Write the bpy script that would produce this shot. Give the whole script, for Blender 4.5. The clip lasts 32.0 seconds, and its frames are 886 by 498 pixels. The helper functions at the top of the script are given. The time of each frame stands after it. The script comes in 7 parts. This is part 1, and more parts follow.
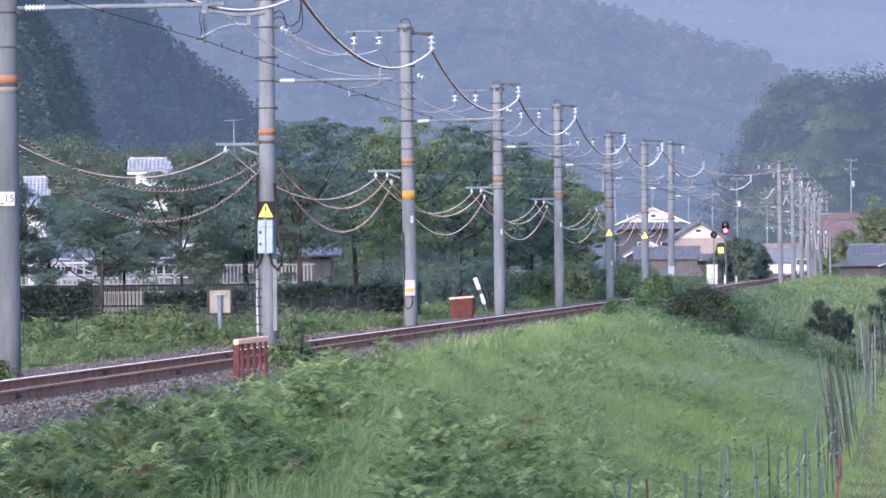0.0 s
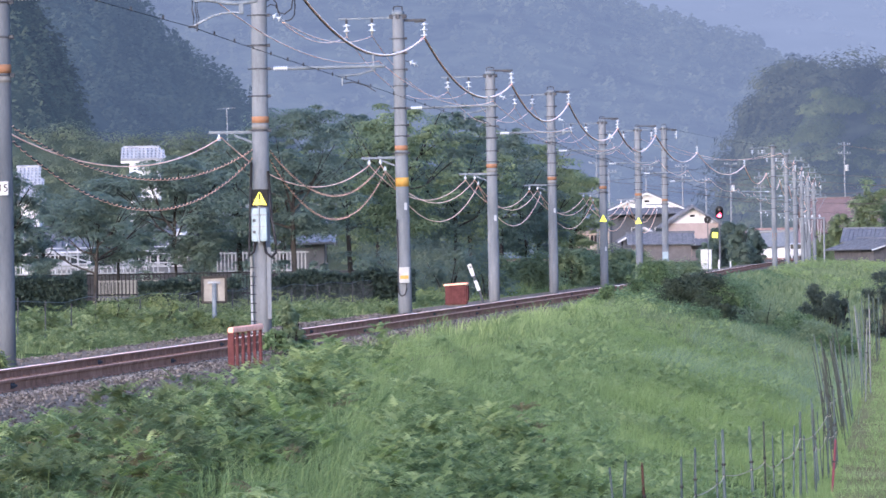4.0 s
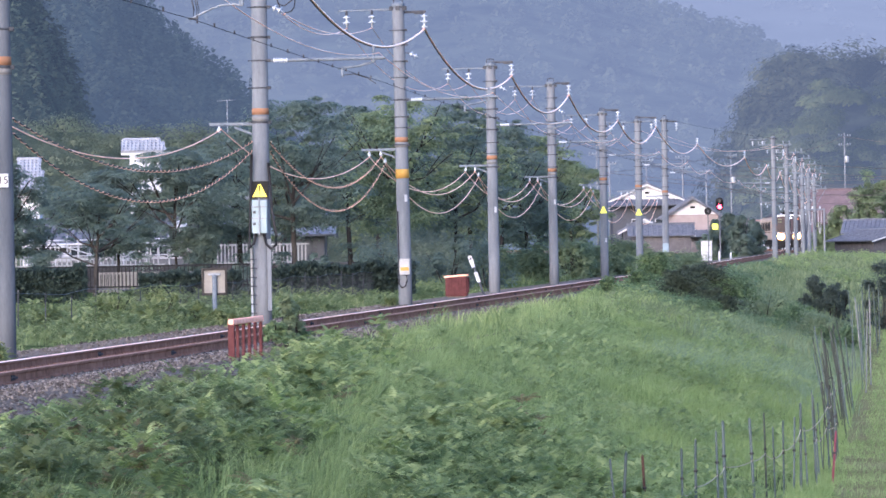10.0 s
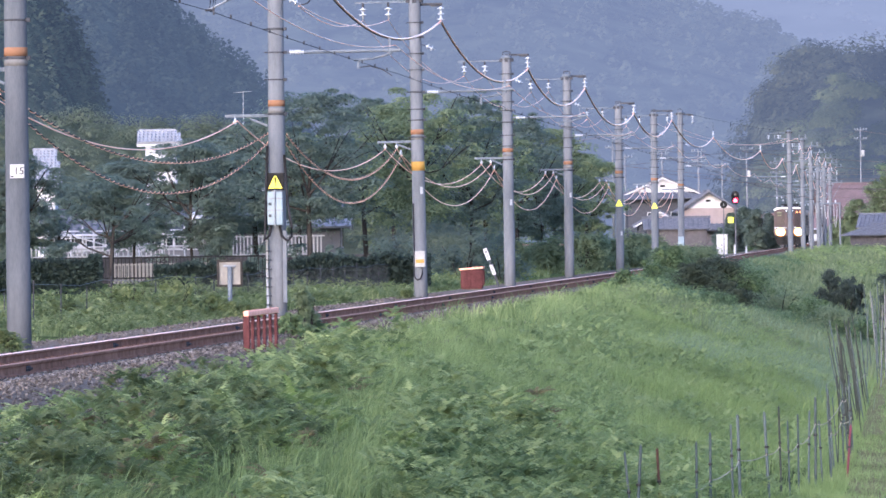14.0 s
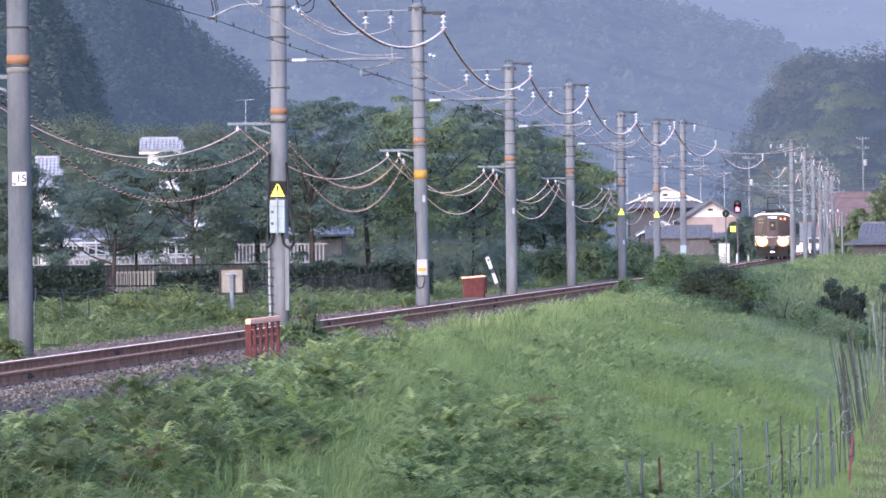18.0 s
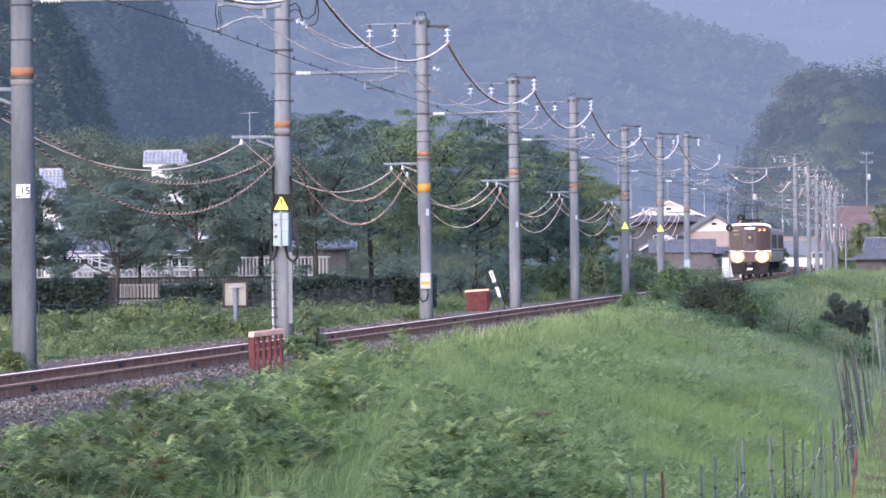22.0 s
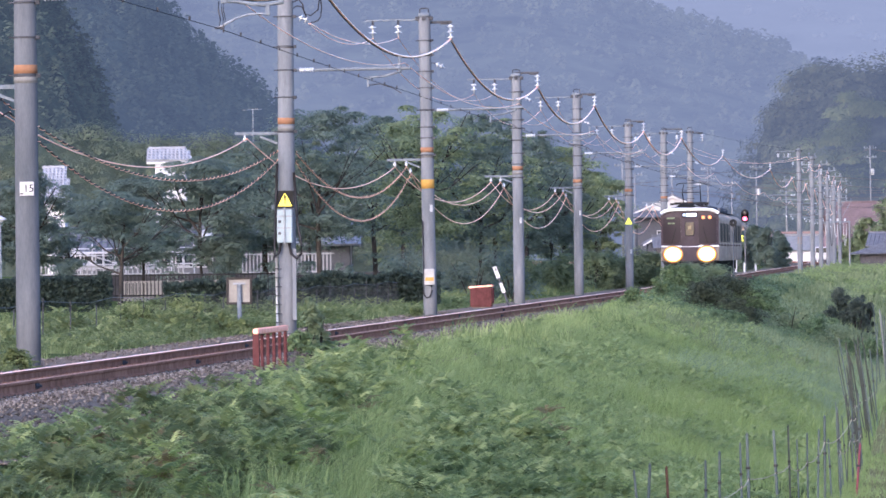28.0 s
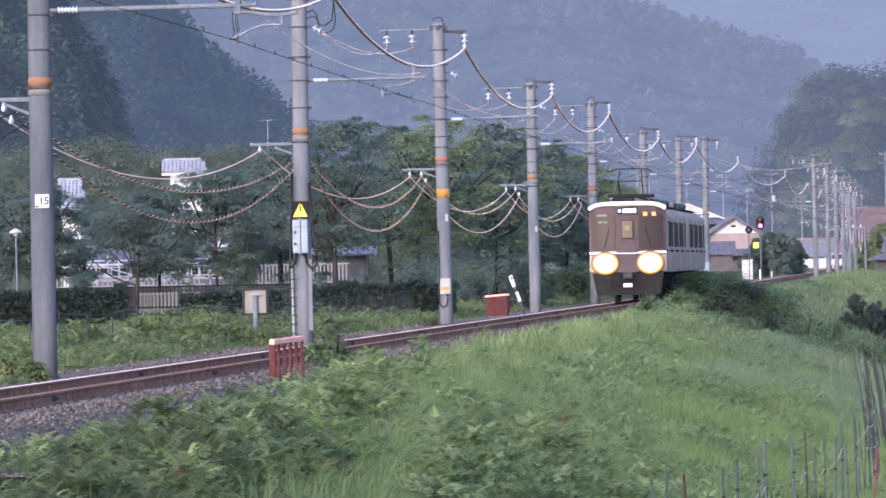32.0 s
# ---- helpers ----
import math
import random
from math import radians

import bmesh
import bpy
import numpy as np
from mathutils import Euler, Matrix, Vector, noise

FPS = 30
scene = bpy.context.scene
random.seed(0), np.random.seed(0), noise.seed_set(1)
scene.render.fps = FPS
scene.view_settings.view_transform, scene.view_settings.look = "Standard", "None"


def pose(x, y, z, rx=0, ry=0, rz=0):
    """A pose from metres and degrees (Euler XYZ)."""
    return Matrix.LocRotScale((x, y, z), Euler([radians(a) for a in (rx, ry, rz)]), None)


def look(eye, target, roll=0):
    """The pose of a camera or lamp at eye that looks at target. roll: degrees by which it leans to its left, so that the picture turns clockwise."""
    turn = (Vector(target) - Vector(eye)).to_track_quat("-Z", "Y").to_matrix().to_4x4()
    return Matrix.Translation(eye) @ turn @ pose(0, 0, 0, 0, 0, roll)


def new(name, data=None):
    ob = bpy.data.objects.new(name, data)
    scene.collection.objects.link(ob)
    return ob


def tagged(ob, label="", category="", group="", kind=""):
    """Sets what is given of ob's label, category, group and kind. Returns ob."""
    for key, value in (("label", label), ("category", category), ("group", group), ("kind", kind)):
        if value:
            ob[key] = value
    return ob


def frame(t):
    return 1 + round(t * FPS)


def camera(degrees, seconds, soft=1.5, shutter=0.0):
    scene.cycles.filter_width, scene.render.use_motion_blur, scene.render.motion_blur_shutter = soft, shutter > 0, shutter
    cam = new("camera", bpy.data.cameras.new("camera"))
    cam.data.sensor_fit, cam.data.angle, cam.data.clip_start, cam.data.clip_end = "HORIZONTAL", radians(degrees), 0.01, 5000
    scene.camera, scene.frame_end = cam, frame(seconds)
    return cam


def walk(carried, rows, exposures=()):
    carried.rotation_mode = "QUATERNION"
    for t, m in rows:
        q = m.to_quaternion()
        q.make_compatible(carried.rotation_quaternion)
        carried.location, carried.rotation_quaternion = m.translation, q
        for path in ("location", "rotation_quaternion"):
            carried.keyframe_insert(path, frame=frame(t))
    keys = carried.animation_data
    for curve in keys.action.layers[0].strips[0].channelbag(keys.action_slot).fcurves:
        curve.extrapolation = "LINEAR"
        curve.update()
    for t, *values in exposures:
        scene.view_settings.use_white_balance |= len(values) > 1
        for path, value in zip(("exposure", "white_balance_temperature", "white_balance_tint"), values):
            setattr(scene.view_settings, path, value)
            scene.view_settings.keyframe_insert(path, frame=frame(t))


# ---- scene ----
EYE = (0.0, 0.0, 1.34)
PATH = [
    (0, 90.1759, 0.6000, 0.0018), (0.5, 90.1589, 0.5298, 0.0086), (1, 90.1302, 0.6044, -0.0030), (1.5, 90.0937, 0.4252, 0.0217),
    (2, 90.0791, 0.5540, 0.0395), (2.5, 90.0852, 0.6694, 0.0218), (3, 90.0717, 0.7476, -0.0295), (3.5, 90.0624, 0.8462, -0.0464),
    (5.5, 90.0321, 1.3253, -0.0609), (6, 90.0327, 1.2043, -0.0513), (6.5, 90.0339, 1.2401, -0.0488), (7, 90.0168, 1.3081, -0.0540),
    (7.5, 90.0180, 1.2456, -0.0501), (8, 90.0424, 1.2394, -0.0463), (8.5, 90.0637, 1.1458, -0.0455), (9, 90.0505, 1.2392, -0.0732),
    (9.5, 90.0073, 1.0861, -0.0556), (10, 89.9777, 1.0367, -0.0497), (10.5, 89.9883, 0.8648, -0.0738), (11, 89.9984, 0.8634, -0.0566),
    (11.5, 89.9725, 0.8374, -0.0208), (12, 89.9364, 0.7821, -0.0070), (12.5, 89.8947, 0.7334, 0.0062), (13, 89.8765, 0.6691, 0.0437),
    (13.5, 89.8915, 0.8685, 0.0752), (14, 89.9107, 0.8115, 0.0921), (14.5, 89.9322, 0.7495, 0.1064), (16.5, 89.9022, 0.5183, 0.1218),
    (17, 89.9324, 0.6140, 0.1275), (17.5, 89.9739, 0.6776, 0.1278), (18, 89.9878, 0.6978, 0.1122), (18.5, 89.9812, 0.7709, 0.1054),
    (19, 89.9854, 0.5973, 0.0871), (19.5, 89.9722, 0.4690, 0.1167), (20, 89.9495, 0.4365, 0.1284), (20.5, 89.9657, 0.3574, 0.1164),
    (21, 89.9973, 0.4343, 0.0919), (21.5, 90.0568, 0.3897, 0.1163), (22, 90.1116, 0.5408, 0.1441), (22.5, 90.1750, 0.5405, 0.1441),
    (23, 90.1937, 0.5984, 0.1292), (23.5, 90.1758, 0.8433, 0.1311), (24, 90.1611, 0.8600, 0.1479), (24.5, 90.1597, 0.6136, 0.1683),
    (25, 90.1214, 0.5899, 0.1758), (25.5, 90.1066, 0.4870, 0.1620), (27.5, 90.0504, 0.7592, 0.1974), (28, 90.0761, 0.7362, 0.1796),
    (28.5, 90.0775, 0.6917, 0.1875), (29, 90.1037, 0.6631, 0.2252), (29.5, 90.1344, 0.6840, 0.2579), (30, 90.1292, 0.7552, 0.2757),
    (30.5, 90.1347, 0.8186, 0.2761), (31, 90.1701, 0.7732, 0.3076), (31.5, 90.1841, 1.1225, 0.3213), (32, 90.1638, 1.1841, 0.3237),
]
cam = camera(8.1, 32.0, soft=1.6)
walk(cam, [(t, pose(*EYE, rx, ry, rz)) for t, rx, ry, rz in PATH], exposures=((0, 0.64, 5080, 24), (30.5, 0.57, 5200, 28), (32, 0.5, 5200, 28)))

# ---- daylight: a low sun behind thick cloud ----
world = bpy.data.worlds.new("dusk_sky")
scene.world = world
world.use_nodes = True
wn = world.node_tree.nodes
sky = wn.new("ShaderNodeTexSky")
sky.sky_type, sky.sun_disc, sky.sun_elevation, sky.sun_rotation = "NISHITA", False, radians(16), radians(205)
sky.dust_density = 3.0
wn["Background"].inputs["Strength"].default_value = 0.42
world.node_tree.links.new(sky.outputs[0], wn["Background"].inputs[0])
sun = new("sun", bpy.data.lights.new("sun", "SUN"))
sun.data.energy, sun.data.angle, sun.data.color = 0.5, radians(90), (1.0, 0.96, 0.92)
sun.matrix_world = look((0, 0, 0), (0.35, 0.9, -0.75))


# ---- materials ----
def node(nt, kind, **values):
    n = nt.nodes.new(kind)
    for k, v in values.items():
        n.inputs[k.replace("_", " ")].default_value = v
    return n


def ramp(nt, source, stops):
    n = nt.nodes.new("ShaderNodeValToRGB")
    el = n.color_ramp.elements
    while len(el) < len(stops):
        el.new(0.5)
    for e, (p, c) in zip(el, stops):
        e.position, e.color = p, (*c, 1)
    nt.links.new(source, n.inputs[0])
    return n.outputs[0]


def start(name):
    m = bpy.data.materials.new(name)
    m.use_nodes = True
    return m, m.node_tree, m.node_tree.nodes["Principled BSDF"]


def surface(name, dark, light, rough=0.8, metal=0.0, scale=4.0, bump=0.2, fine=40.0, stretch=(1, 1, 1), spec=None, piece=0.0):
    """Two scales of variation: wide stains and a fine grain; piece: how far single pieces differ."""
    m, nt, b = start(name)
    tc = nt.nodes.new("ShaderNodeTexCoord")
    mp = node(nt, "ShaderNodeMapping", Scale=stretch)
    nt.links.new(tc.outputs["Object"], mp.inputs[0])
    n1 = node(nt, "ShaderNodeTexNoise", Scale=scale, Detail=5.0, Roughness=0.65)
    n2 = node(nt, "ShaderNodeTexNoise", Scale=fine, Detail=3.0)
    for n in (n1, n2):
        nt.links.new(mp.outputs[0], n.inputs["Vector"])
    mix = nt.nodes.new("ShaderNodeMath")
    mix.operation = "MULTIPLY_ADD"
    mix.inputs[1].default_value = 0.3
    nt.links.new(n2.outputs[0], mix.inputs[0])
    nt.links.new(n1.outputs[0], mix.inputs[2])
    out = mix.outputs[0]
    if piece:
        info = nt.nodes.new("ShaderNodeObjectInfo")
        add = nt.nodes.new("ShaderNodeMath")
        add.operation = "MULTIPLY_ADD"
        add.inputs[1].default_value = piece
        nt.links.new(info.outputs["Random"], add.inputs[0])
        nt.links.new(out, add.inputs[2])
        out = add.outputs[0]
    col = ramp(nt, out, ((0.42 + piece * 0.3, dark), (0.82 + piece * 0.5, light)))
    nt.links.new(col, b.inputs["Base Color"])
    b.inputs["Roughness"].default_value, b.inputs["Metallic"].default_value = rough, metal
    b.inputs["Specular IOR Level"].default_value = spec if spec is not None else (0.4 if rough < 0.6 else 0.0)
    if bump:
        bp = node(nt, "ShaderNodeBump", Strength=bump, Distance=0.01)
        nt.links.new(n2.outputs[0], bp.inputs["Height"])
        nt.links.new(bp.outputs[0], b.inputs["Normal"])
    return m


def foliage(name, stops, wide=0.5, sheer=0.5, rough=0.6, scale=0.5):
    """Leaves: each one its own tint, in patches of lighter and darker growth."""
    m, nt, b = start(name)
    geo = nt.nodes.new("ShaderNodeNewGeometry")
    n1 = node(nt, "ShaderNodeTexNoise", Scale=scale, Detail=3.0)
    nt.links.new(geo.outputs["Position"], n1.inputs["Vector"])
    mix = nt.nodes.new("ShaderNodeMix")
    mix.inputs[0].default_value = wide
    nt.links.new(geo.outputs["Random Per Island"], mix.inputs[2])
    nt.links.new(n1.outputs[0], mix.inputs[3])
    col = ramp(nt, mix.outputs[0], stops)
    nt.links.new(col, b.inputs["Base Color"])
    b.inputs["Roughness"].default_value = rough
    b.inputs["Specular IOR Level"].default_value = 0.06
    tr = nt.nodes.new("ShaderNodeBsdfTranslucent")
    nt.links.new(col, tr.inputs[0])
    sh = node(nt, "ShaderNodeMixShader", Fac=sheer)
    nt.links.new(b.outputs[0], sh.inputs[1])
    nt.links.new(tr.outputs[0], sh.inputs[2])
    nt.links.new(sh.outputs[0], nt.nodes["Material Output"].inputs[0])
    return m


def distance(name, dark, light, haze_glow, scale, share, detail=6.0, leafy=0.12, upright=1.0):
    """Backdrop of far wooded slopes, with haze put in as a mix of emission."""
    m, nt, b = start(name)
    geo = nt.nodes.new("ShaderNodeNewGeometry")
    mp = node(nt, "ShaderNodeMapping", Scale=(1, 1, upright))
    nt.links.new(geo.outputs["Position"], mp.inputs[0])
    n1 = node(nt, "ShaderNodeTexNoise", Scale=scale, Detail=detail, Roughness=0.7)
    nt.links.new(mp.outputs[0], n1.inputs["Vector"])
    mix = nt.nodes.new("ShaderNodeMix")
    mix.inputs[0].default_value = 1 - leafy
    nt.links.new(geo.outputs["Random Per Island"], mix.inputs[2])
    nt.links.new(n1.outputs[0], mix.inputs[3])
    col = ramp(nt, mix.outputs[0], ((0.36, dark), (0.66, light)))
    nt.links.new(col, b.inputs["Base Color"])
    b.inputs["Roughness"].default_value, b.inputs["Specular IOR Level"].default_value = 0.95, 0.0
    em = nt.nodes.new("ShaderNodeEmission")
    em.inputs[0].default_value = (*haze_glow, 1)
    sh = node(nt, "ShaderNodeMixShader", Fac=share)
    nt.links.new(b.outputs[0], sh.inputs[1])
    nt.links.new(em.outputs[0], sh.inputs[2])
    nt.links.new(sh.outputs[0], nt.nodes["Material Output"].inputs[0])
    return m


def glow(name, color, strength):
    m, nt, b = start(name)
    b.inputs["Base Color"].default_value = (*(c * 0.06 for c in color), 1)
    b.inputs["Emission Color"].default_value = (*color, 1)
    b.inputs["Emission Strength"].default_value = strength
    return m


def glazing(name, tint=(0.02, 0.025, 0.03), rough=0.06):
    m, nt, b = start(name)
    b.inputs["Base Color"].default_value = (*tint, 1)
    b.inputs["Roughness"].default_value = rough
    b.inputs["Specular IOR Level"].default_value = 0.6
    return m


CONCRETE = surface("weathered_concrete", (0.082, 0.092, 0.106), (0.155, 0.167, 0.186), 0.85, scale=1.2, fine=30, stretch=(2, 2, 0.4))
CONCRETE_DARK = surface("dark_concrete", (0.06, 0.068, 0.08), (0.112, 0.122, 0.138), 0.88, scale=1.2, fine=30, stretch=(2, 2, 0.4))
CONCRETE_LOW = surface("old_concrete", (0.22, 0.21, 0.2), (0.42, 0.41, 0.39), 0.9, scale=2)
STEEL = surface("galvanised_steel", (0.13, 0.15, 0.17), (0.25, 0.27, 0.30), 0.65, 0.2, scale=6)
DARK_STEEL = surface("dark_steel", (0.022, 0.024, 0.028), (0.065, 0.068, 0.076), 0.7, 0.0, scale=8)
ORANGE = surface("faded_orange_tape", (0.17, 0.094, 0.055), (0.26, 0.145, 0.085), 0.7, scale=3)
SLATE = surface("slate_grey_steel", (0.075, 0.092, 0.112), (0.145, 0.166, 0.192), 0.6, scale=6)
CREAM = surface("cream_tape", (0.105, 0.107, 0.108), (0.175, 0.175, 0.172), 0.7, scale=3)
PORCELAIN = surface("white_porcelain", (0.26, 0.29, 0.33), (0.4, 0.43, 0.47), 0.3, scale=4, bump=0)
# Wire and spiral colours are pushed warm to carry the dusk sky's glint.
GLINT_WIRE = surface("warm_glint_wire", (0.85, 0.42, 0.26), (1.0, 0.52, 0.34), 0.4, 0.5, scale=3, bump=0)
RUBBER = surface("black_sheath", (0.012, 0.012, 0.014), (0.03, 0.03, 0.034), 0.65, scale=6, bump=0, spec=0.08)
CABLE = surface("grey_brown_cable", (0.11, 0.09, 0.082), (0.21, 0.17, 0.152), 0.65, 0.0, scale=4, bump=0)
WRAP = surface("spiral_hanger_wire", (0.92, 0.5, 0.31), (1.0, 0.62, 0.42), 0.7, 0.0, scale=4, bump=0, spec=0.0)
RUST = surface("rusted_rail_steel", (0.11, 0.06, 0.042), (0.245, 0.14, 0.098), 0.85, 0.0, scale=3, fine=60)
# Sky sheen is painted into the far rail head's colour; the near one stays dull.
RAIL_SHEEN = surface("worn_rail_head_sheen", (0.98, 0.5, 0.34), (1.0, 0.62, 0.46), 0.45, 0.0, scale=2, fine=40, bump=0.05, spec=0.25)
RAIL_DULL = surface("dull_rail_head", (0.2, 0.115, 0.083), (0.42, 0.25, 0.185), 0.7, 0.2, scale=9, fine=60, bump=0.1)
STONE = surface("ballast_ground", (0.068, 0.057, 0.046), (0.165, 0.14, 0.116), 0.95, scale=9, fine=50, bump=0.6)
SLEEPER = surface("sleeper_concrete", (0.18, 0.16, 0.14), (0.32, 0.29, 0.26), 0.9, scale=5)
RED_PAINT = surface("faded_red_paint", (0.05, 0.019, 0.02), (0.092, 0.038, 0.037), 0.65, scale=5, fine=30)
# Pink sky reflected on red-painted tops, put into the base colour.
SALMON = surface("sky_sheen_red_top", (0.68, 0.31, 0.21), (0.9, 0.48, 0.35), 0.75, scale=5, spec=0.0)
WHITE_PAINT = surface("white_paint", (0.24, 0.25, 0.27), (0.36, 0.37, 0.39), 0.5, scale=3)
GREY_PAINT = surface("grey_steel_cabinet", (0.17, 0.175, 0.18), (0.27, 0.28, 0.285), 0.5, scale=4)
PALE_BLUE = surface("pale_blue_cabinet", (0.13, 0.18, 0.21), (0.19, 0.25, 0.285), 0.45, scale=3)
YELLOW = surface("sign_yellow", (0.75, 0.62, 0.02), (0.9, 0.78, 0.05), 0.5, scale=4, bump=0)
LEMON = surface("fluorescent_yellow", (0.72, 0.80, 0.02), (0.85, 0.92, 0.06), 0.5, scale=4, bump=0)
AMBER = surface("amber_label", (0.24, 0.14, 0.03), (0.34, 0.21, 0.055), 0.6, scale=4, bump=0)
BLACK = surface("matt_black", (0.012, 0.012, 0.012), (0.025, 0.025, 0.025), 0.6, scale=6, bump=0)
SOIL = surface("grassy_soil", (0.035, 0.045, 0.02), (0.075, 0.10, 0.035), 0.95, scale=0.8, fine=9, bump=0.6)
MOWN = surface("dry_mown_path", (0.09, 0.09, 0.04), (0.158, 0.148, 0.074), 0.95, scale=0.3, fine=8, bump=0.2)
BARK = surface("dark_bark", (0.018, 0.017, 0.016), (0.05, 0.046, 0.043), 0.9, scale=6, stretch=(1, 1, 0.3), bump=0.6)
STAINLESS = surface("brushed_stainless", (0.22, 0.178, 0.142), (0.34, 0.278, 0.228), 0.6, 0.1, scale=2, fine=90, stretch=(1, 0.1, 1), bump=0.03)
ROOF_GREY = surface("roof_grey", (0.058, 0.06, 0.068), (0.11, 0.114, 0.126), 0.6, scale=2)
# Front panel and cab glass colours are lightened to carry the headlights' glare.
DARK_FRONT = surface("dark_front_panel", (0.038, 0.027, 0.03), (0.068, 0.05, 0.055), 0.55, scale=2, bump=0, spec=0.18)
GLASS = glazing("dark_glass")
CAB_GLASS = glazing("cab_glass", (0.03, 0.023, 0.025), 0.3)
CAB_GLASS.node_tree.nodes["Principled BSDF"].inputs["Specular IOR Level"].default_value = 0.14
STRIPE = surface("brown_belt_stripe", (0.045, 0.03, 0.026), (0.075, 0.052, 0.045), 0.6, scale=3, bump=0)
SIDE_GLASS = glazing("side_glass", (0.014, 0.011, 0.01), 0.6)
SIDE_GLASS.node_tree.nodes["Principled BSDF"].inputs["Specular IOR Level"].default_value = 0.03
CAR_WHITE = surface("white_front_panel", (0.6, 0.6, 0.58), (0.78, 0.78, 0.76), 0.35, scale=2, bump=0.02)


def lamp_with_glare(name, radius, strength):
    """A lit lamp with its glare painted in: hottest at the middle, amber at the rim."""
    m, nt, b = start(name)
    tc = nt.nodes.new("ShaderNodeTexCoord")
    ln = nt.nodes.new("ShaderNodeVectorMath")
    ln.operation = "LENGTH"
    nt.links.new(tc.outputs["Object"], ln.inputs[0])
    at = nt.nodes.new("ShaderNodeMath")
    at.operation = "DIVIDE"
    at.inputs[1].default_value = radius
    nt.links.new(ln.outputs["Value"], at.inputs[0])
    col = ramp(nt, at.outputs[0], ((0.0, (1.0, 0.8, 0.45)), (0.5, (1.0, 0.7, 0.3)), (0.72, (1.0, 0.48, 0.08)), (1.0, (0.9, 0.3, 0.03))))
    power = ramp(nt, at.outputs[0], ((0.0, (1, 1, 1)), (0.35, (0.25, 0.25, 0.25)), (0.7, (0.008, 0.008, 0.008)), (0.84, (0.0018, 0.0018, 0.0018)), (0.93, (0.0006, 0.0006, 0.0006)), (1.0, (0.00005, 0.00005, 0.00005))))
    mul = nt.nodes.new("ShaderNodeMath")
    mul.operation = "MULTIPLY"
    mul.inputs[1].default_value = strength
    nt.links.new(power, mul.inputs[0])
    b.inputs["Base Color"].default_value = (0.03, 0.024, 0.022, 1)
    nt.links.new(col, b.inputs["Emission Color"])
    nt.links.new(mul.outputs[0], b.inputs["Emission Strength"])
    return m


HEADLIGHT = lamp_with_glare("headlight_with_glare", 0.5, 600.0)
HEDGE_LEAF = foliage("clipped_hedge_leaves", ((0.1, (0.026, 0.04, 0.034)), (0.9, (0.056, 0.076, 0.06))), scale=0.6)
DISPLAY = glow("destination_display", (0.85, 0.95, 1.0), 2.2)
DISPLAY_AMBER = glow("amber_display", (1.0, 0.28, 0.06), 2.2)
GREEN_FIGURES = glow("green_figures", (0.55, 0.75, 0.3), 0.16)
CAB_LIGHT = glow("cab_lamp", (0.9, 0.7, 0.3), 0.16)
RED_LAMP = glow("red_signal_lamp", (1.0, 0.06, 0.09), 12.0)
# Tile, dark board and taupe wall greys are lightened to carry the haze.
TILE = surface("grey_roof_tiles", (0.058, 0.064, 0.08), (0.112, 0.121, 0.145), 0.7, scale=3, piece=0.2)
PALE_TILE = surface("pale_grey_roof_tiles", (0.13, 0.142, 0.168), (0.25, 0.265, 0.3), 0.5, scale=3, piece=0.2)
PLASTER = surface("white_plaster", (0.3, 0.31, 0.33), (0.46, 0.47, 0.49), 0.8, scale=1)
PINK_WALL = surface("pinkish_wall", (0.18, 0.152, 0.147), (0.235, 0.2, 0.194), 0.85, scale=1)
DARK_WALL = surface("dark_boards", (0.034, 0.037, 0.046), (0.068, 0.072, 0.085), 0.8, scale=3, stretch=(6, 6, 1))
TAN_WALL = surface("taupe_wall", (0.055, 0.053, 0.057), (0.094, 0.09, 0.095), 0.85, scale=2)
BEIGE = surface("beige_fence", (0.11, 0.108, 0.1), (0.19, 0.185, 0.17), 0.8, scale=3)
WALL_BLOCK = surface("block_wall", (0.03, 0.03, 0.032), (0.06, 0.06, 0.062), 0.9, scale=2)
RED_ROOF = surface("red_metal_roof", (0.11, 0.072, 0.07), (0.16, 0.11, 0.105), 0.5, scale=3)
BROWN_ROOF = surface("red_brown_roof", (0.086, 0.066, 0.07), (0.125, 0.096, 0.1), 0.7, scale=1)
BLUE_ROOF = surface("blue_sheet_roof", (0.09, 0.096, 0.103), (0.14, 0.148, 0.156), 0.5, scale=3)
STAKE = surface("grey_plastic_stake", (0.038, 0.05, 0.047), (0.084, 0.103, 0.097), 0.6, scale=6, piece=0.3)
STAKE_DARK = surface("dark_stake", (0.02, 0.025, 0.02), (0.055, 0.06, 0.05), 0.6, scale=6)
STAKE_PALE = surface("bleached_stake", (0.11, 0.112, 0.115), (0.19, 0.19, 0.19), 0.8, scale=6)
STAKE_RED = surface("red_stake", (0.1, 0.012, 0.024), (0.165, 0.022, 0.042), 0.5, scale=6)
STAKE_RUST = surface("rusty_stake", (0.034, 0.018, 0.015), (0.065, 0.034, 0.027), 0.8, scale=6)
ROPE = surface("hemp_rope", (0.28, 0.25, 0.19), (0.42, 0.38, 0.3), 0.9, scale=20)
GRASS = foliage("long_grass", ((0.2, (0.09, 0.122, 0.045)), (0.5, (0.2, 0.262, 0.094)), (0.8, (0.35, 0.415, 0.175))), 0.72, scale=0.55)
FOOT_GRASS = foliage("dark_fresh_grass", ((0.2, (0.1, 0.14, 0.045)), (0.5, (0.2, 0.265, 0.088)), (0.8, (0.335, 0.4, 0.155))), 0.72, scale=0.6)
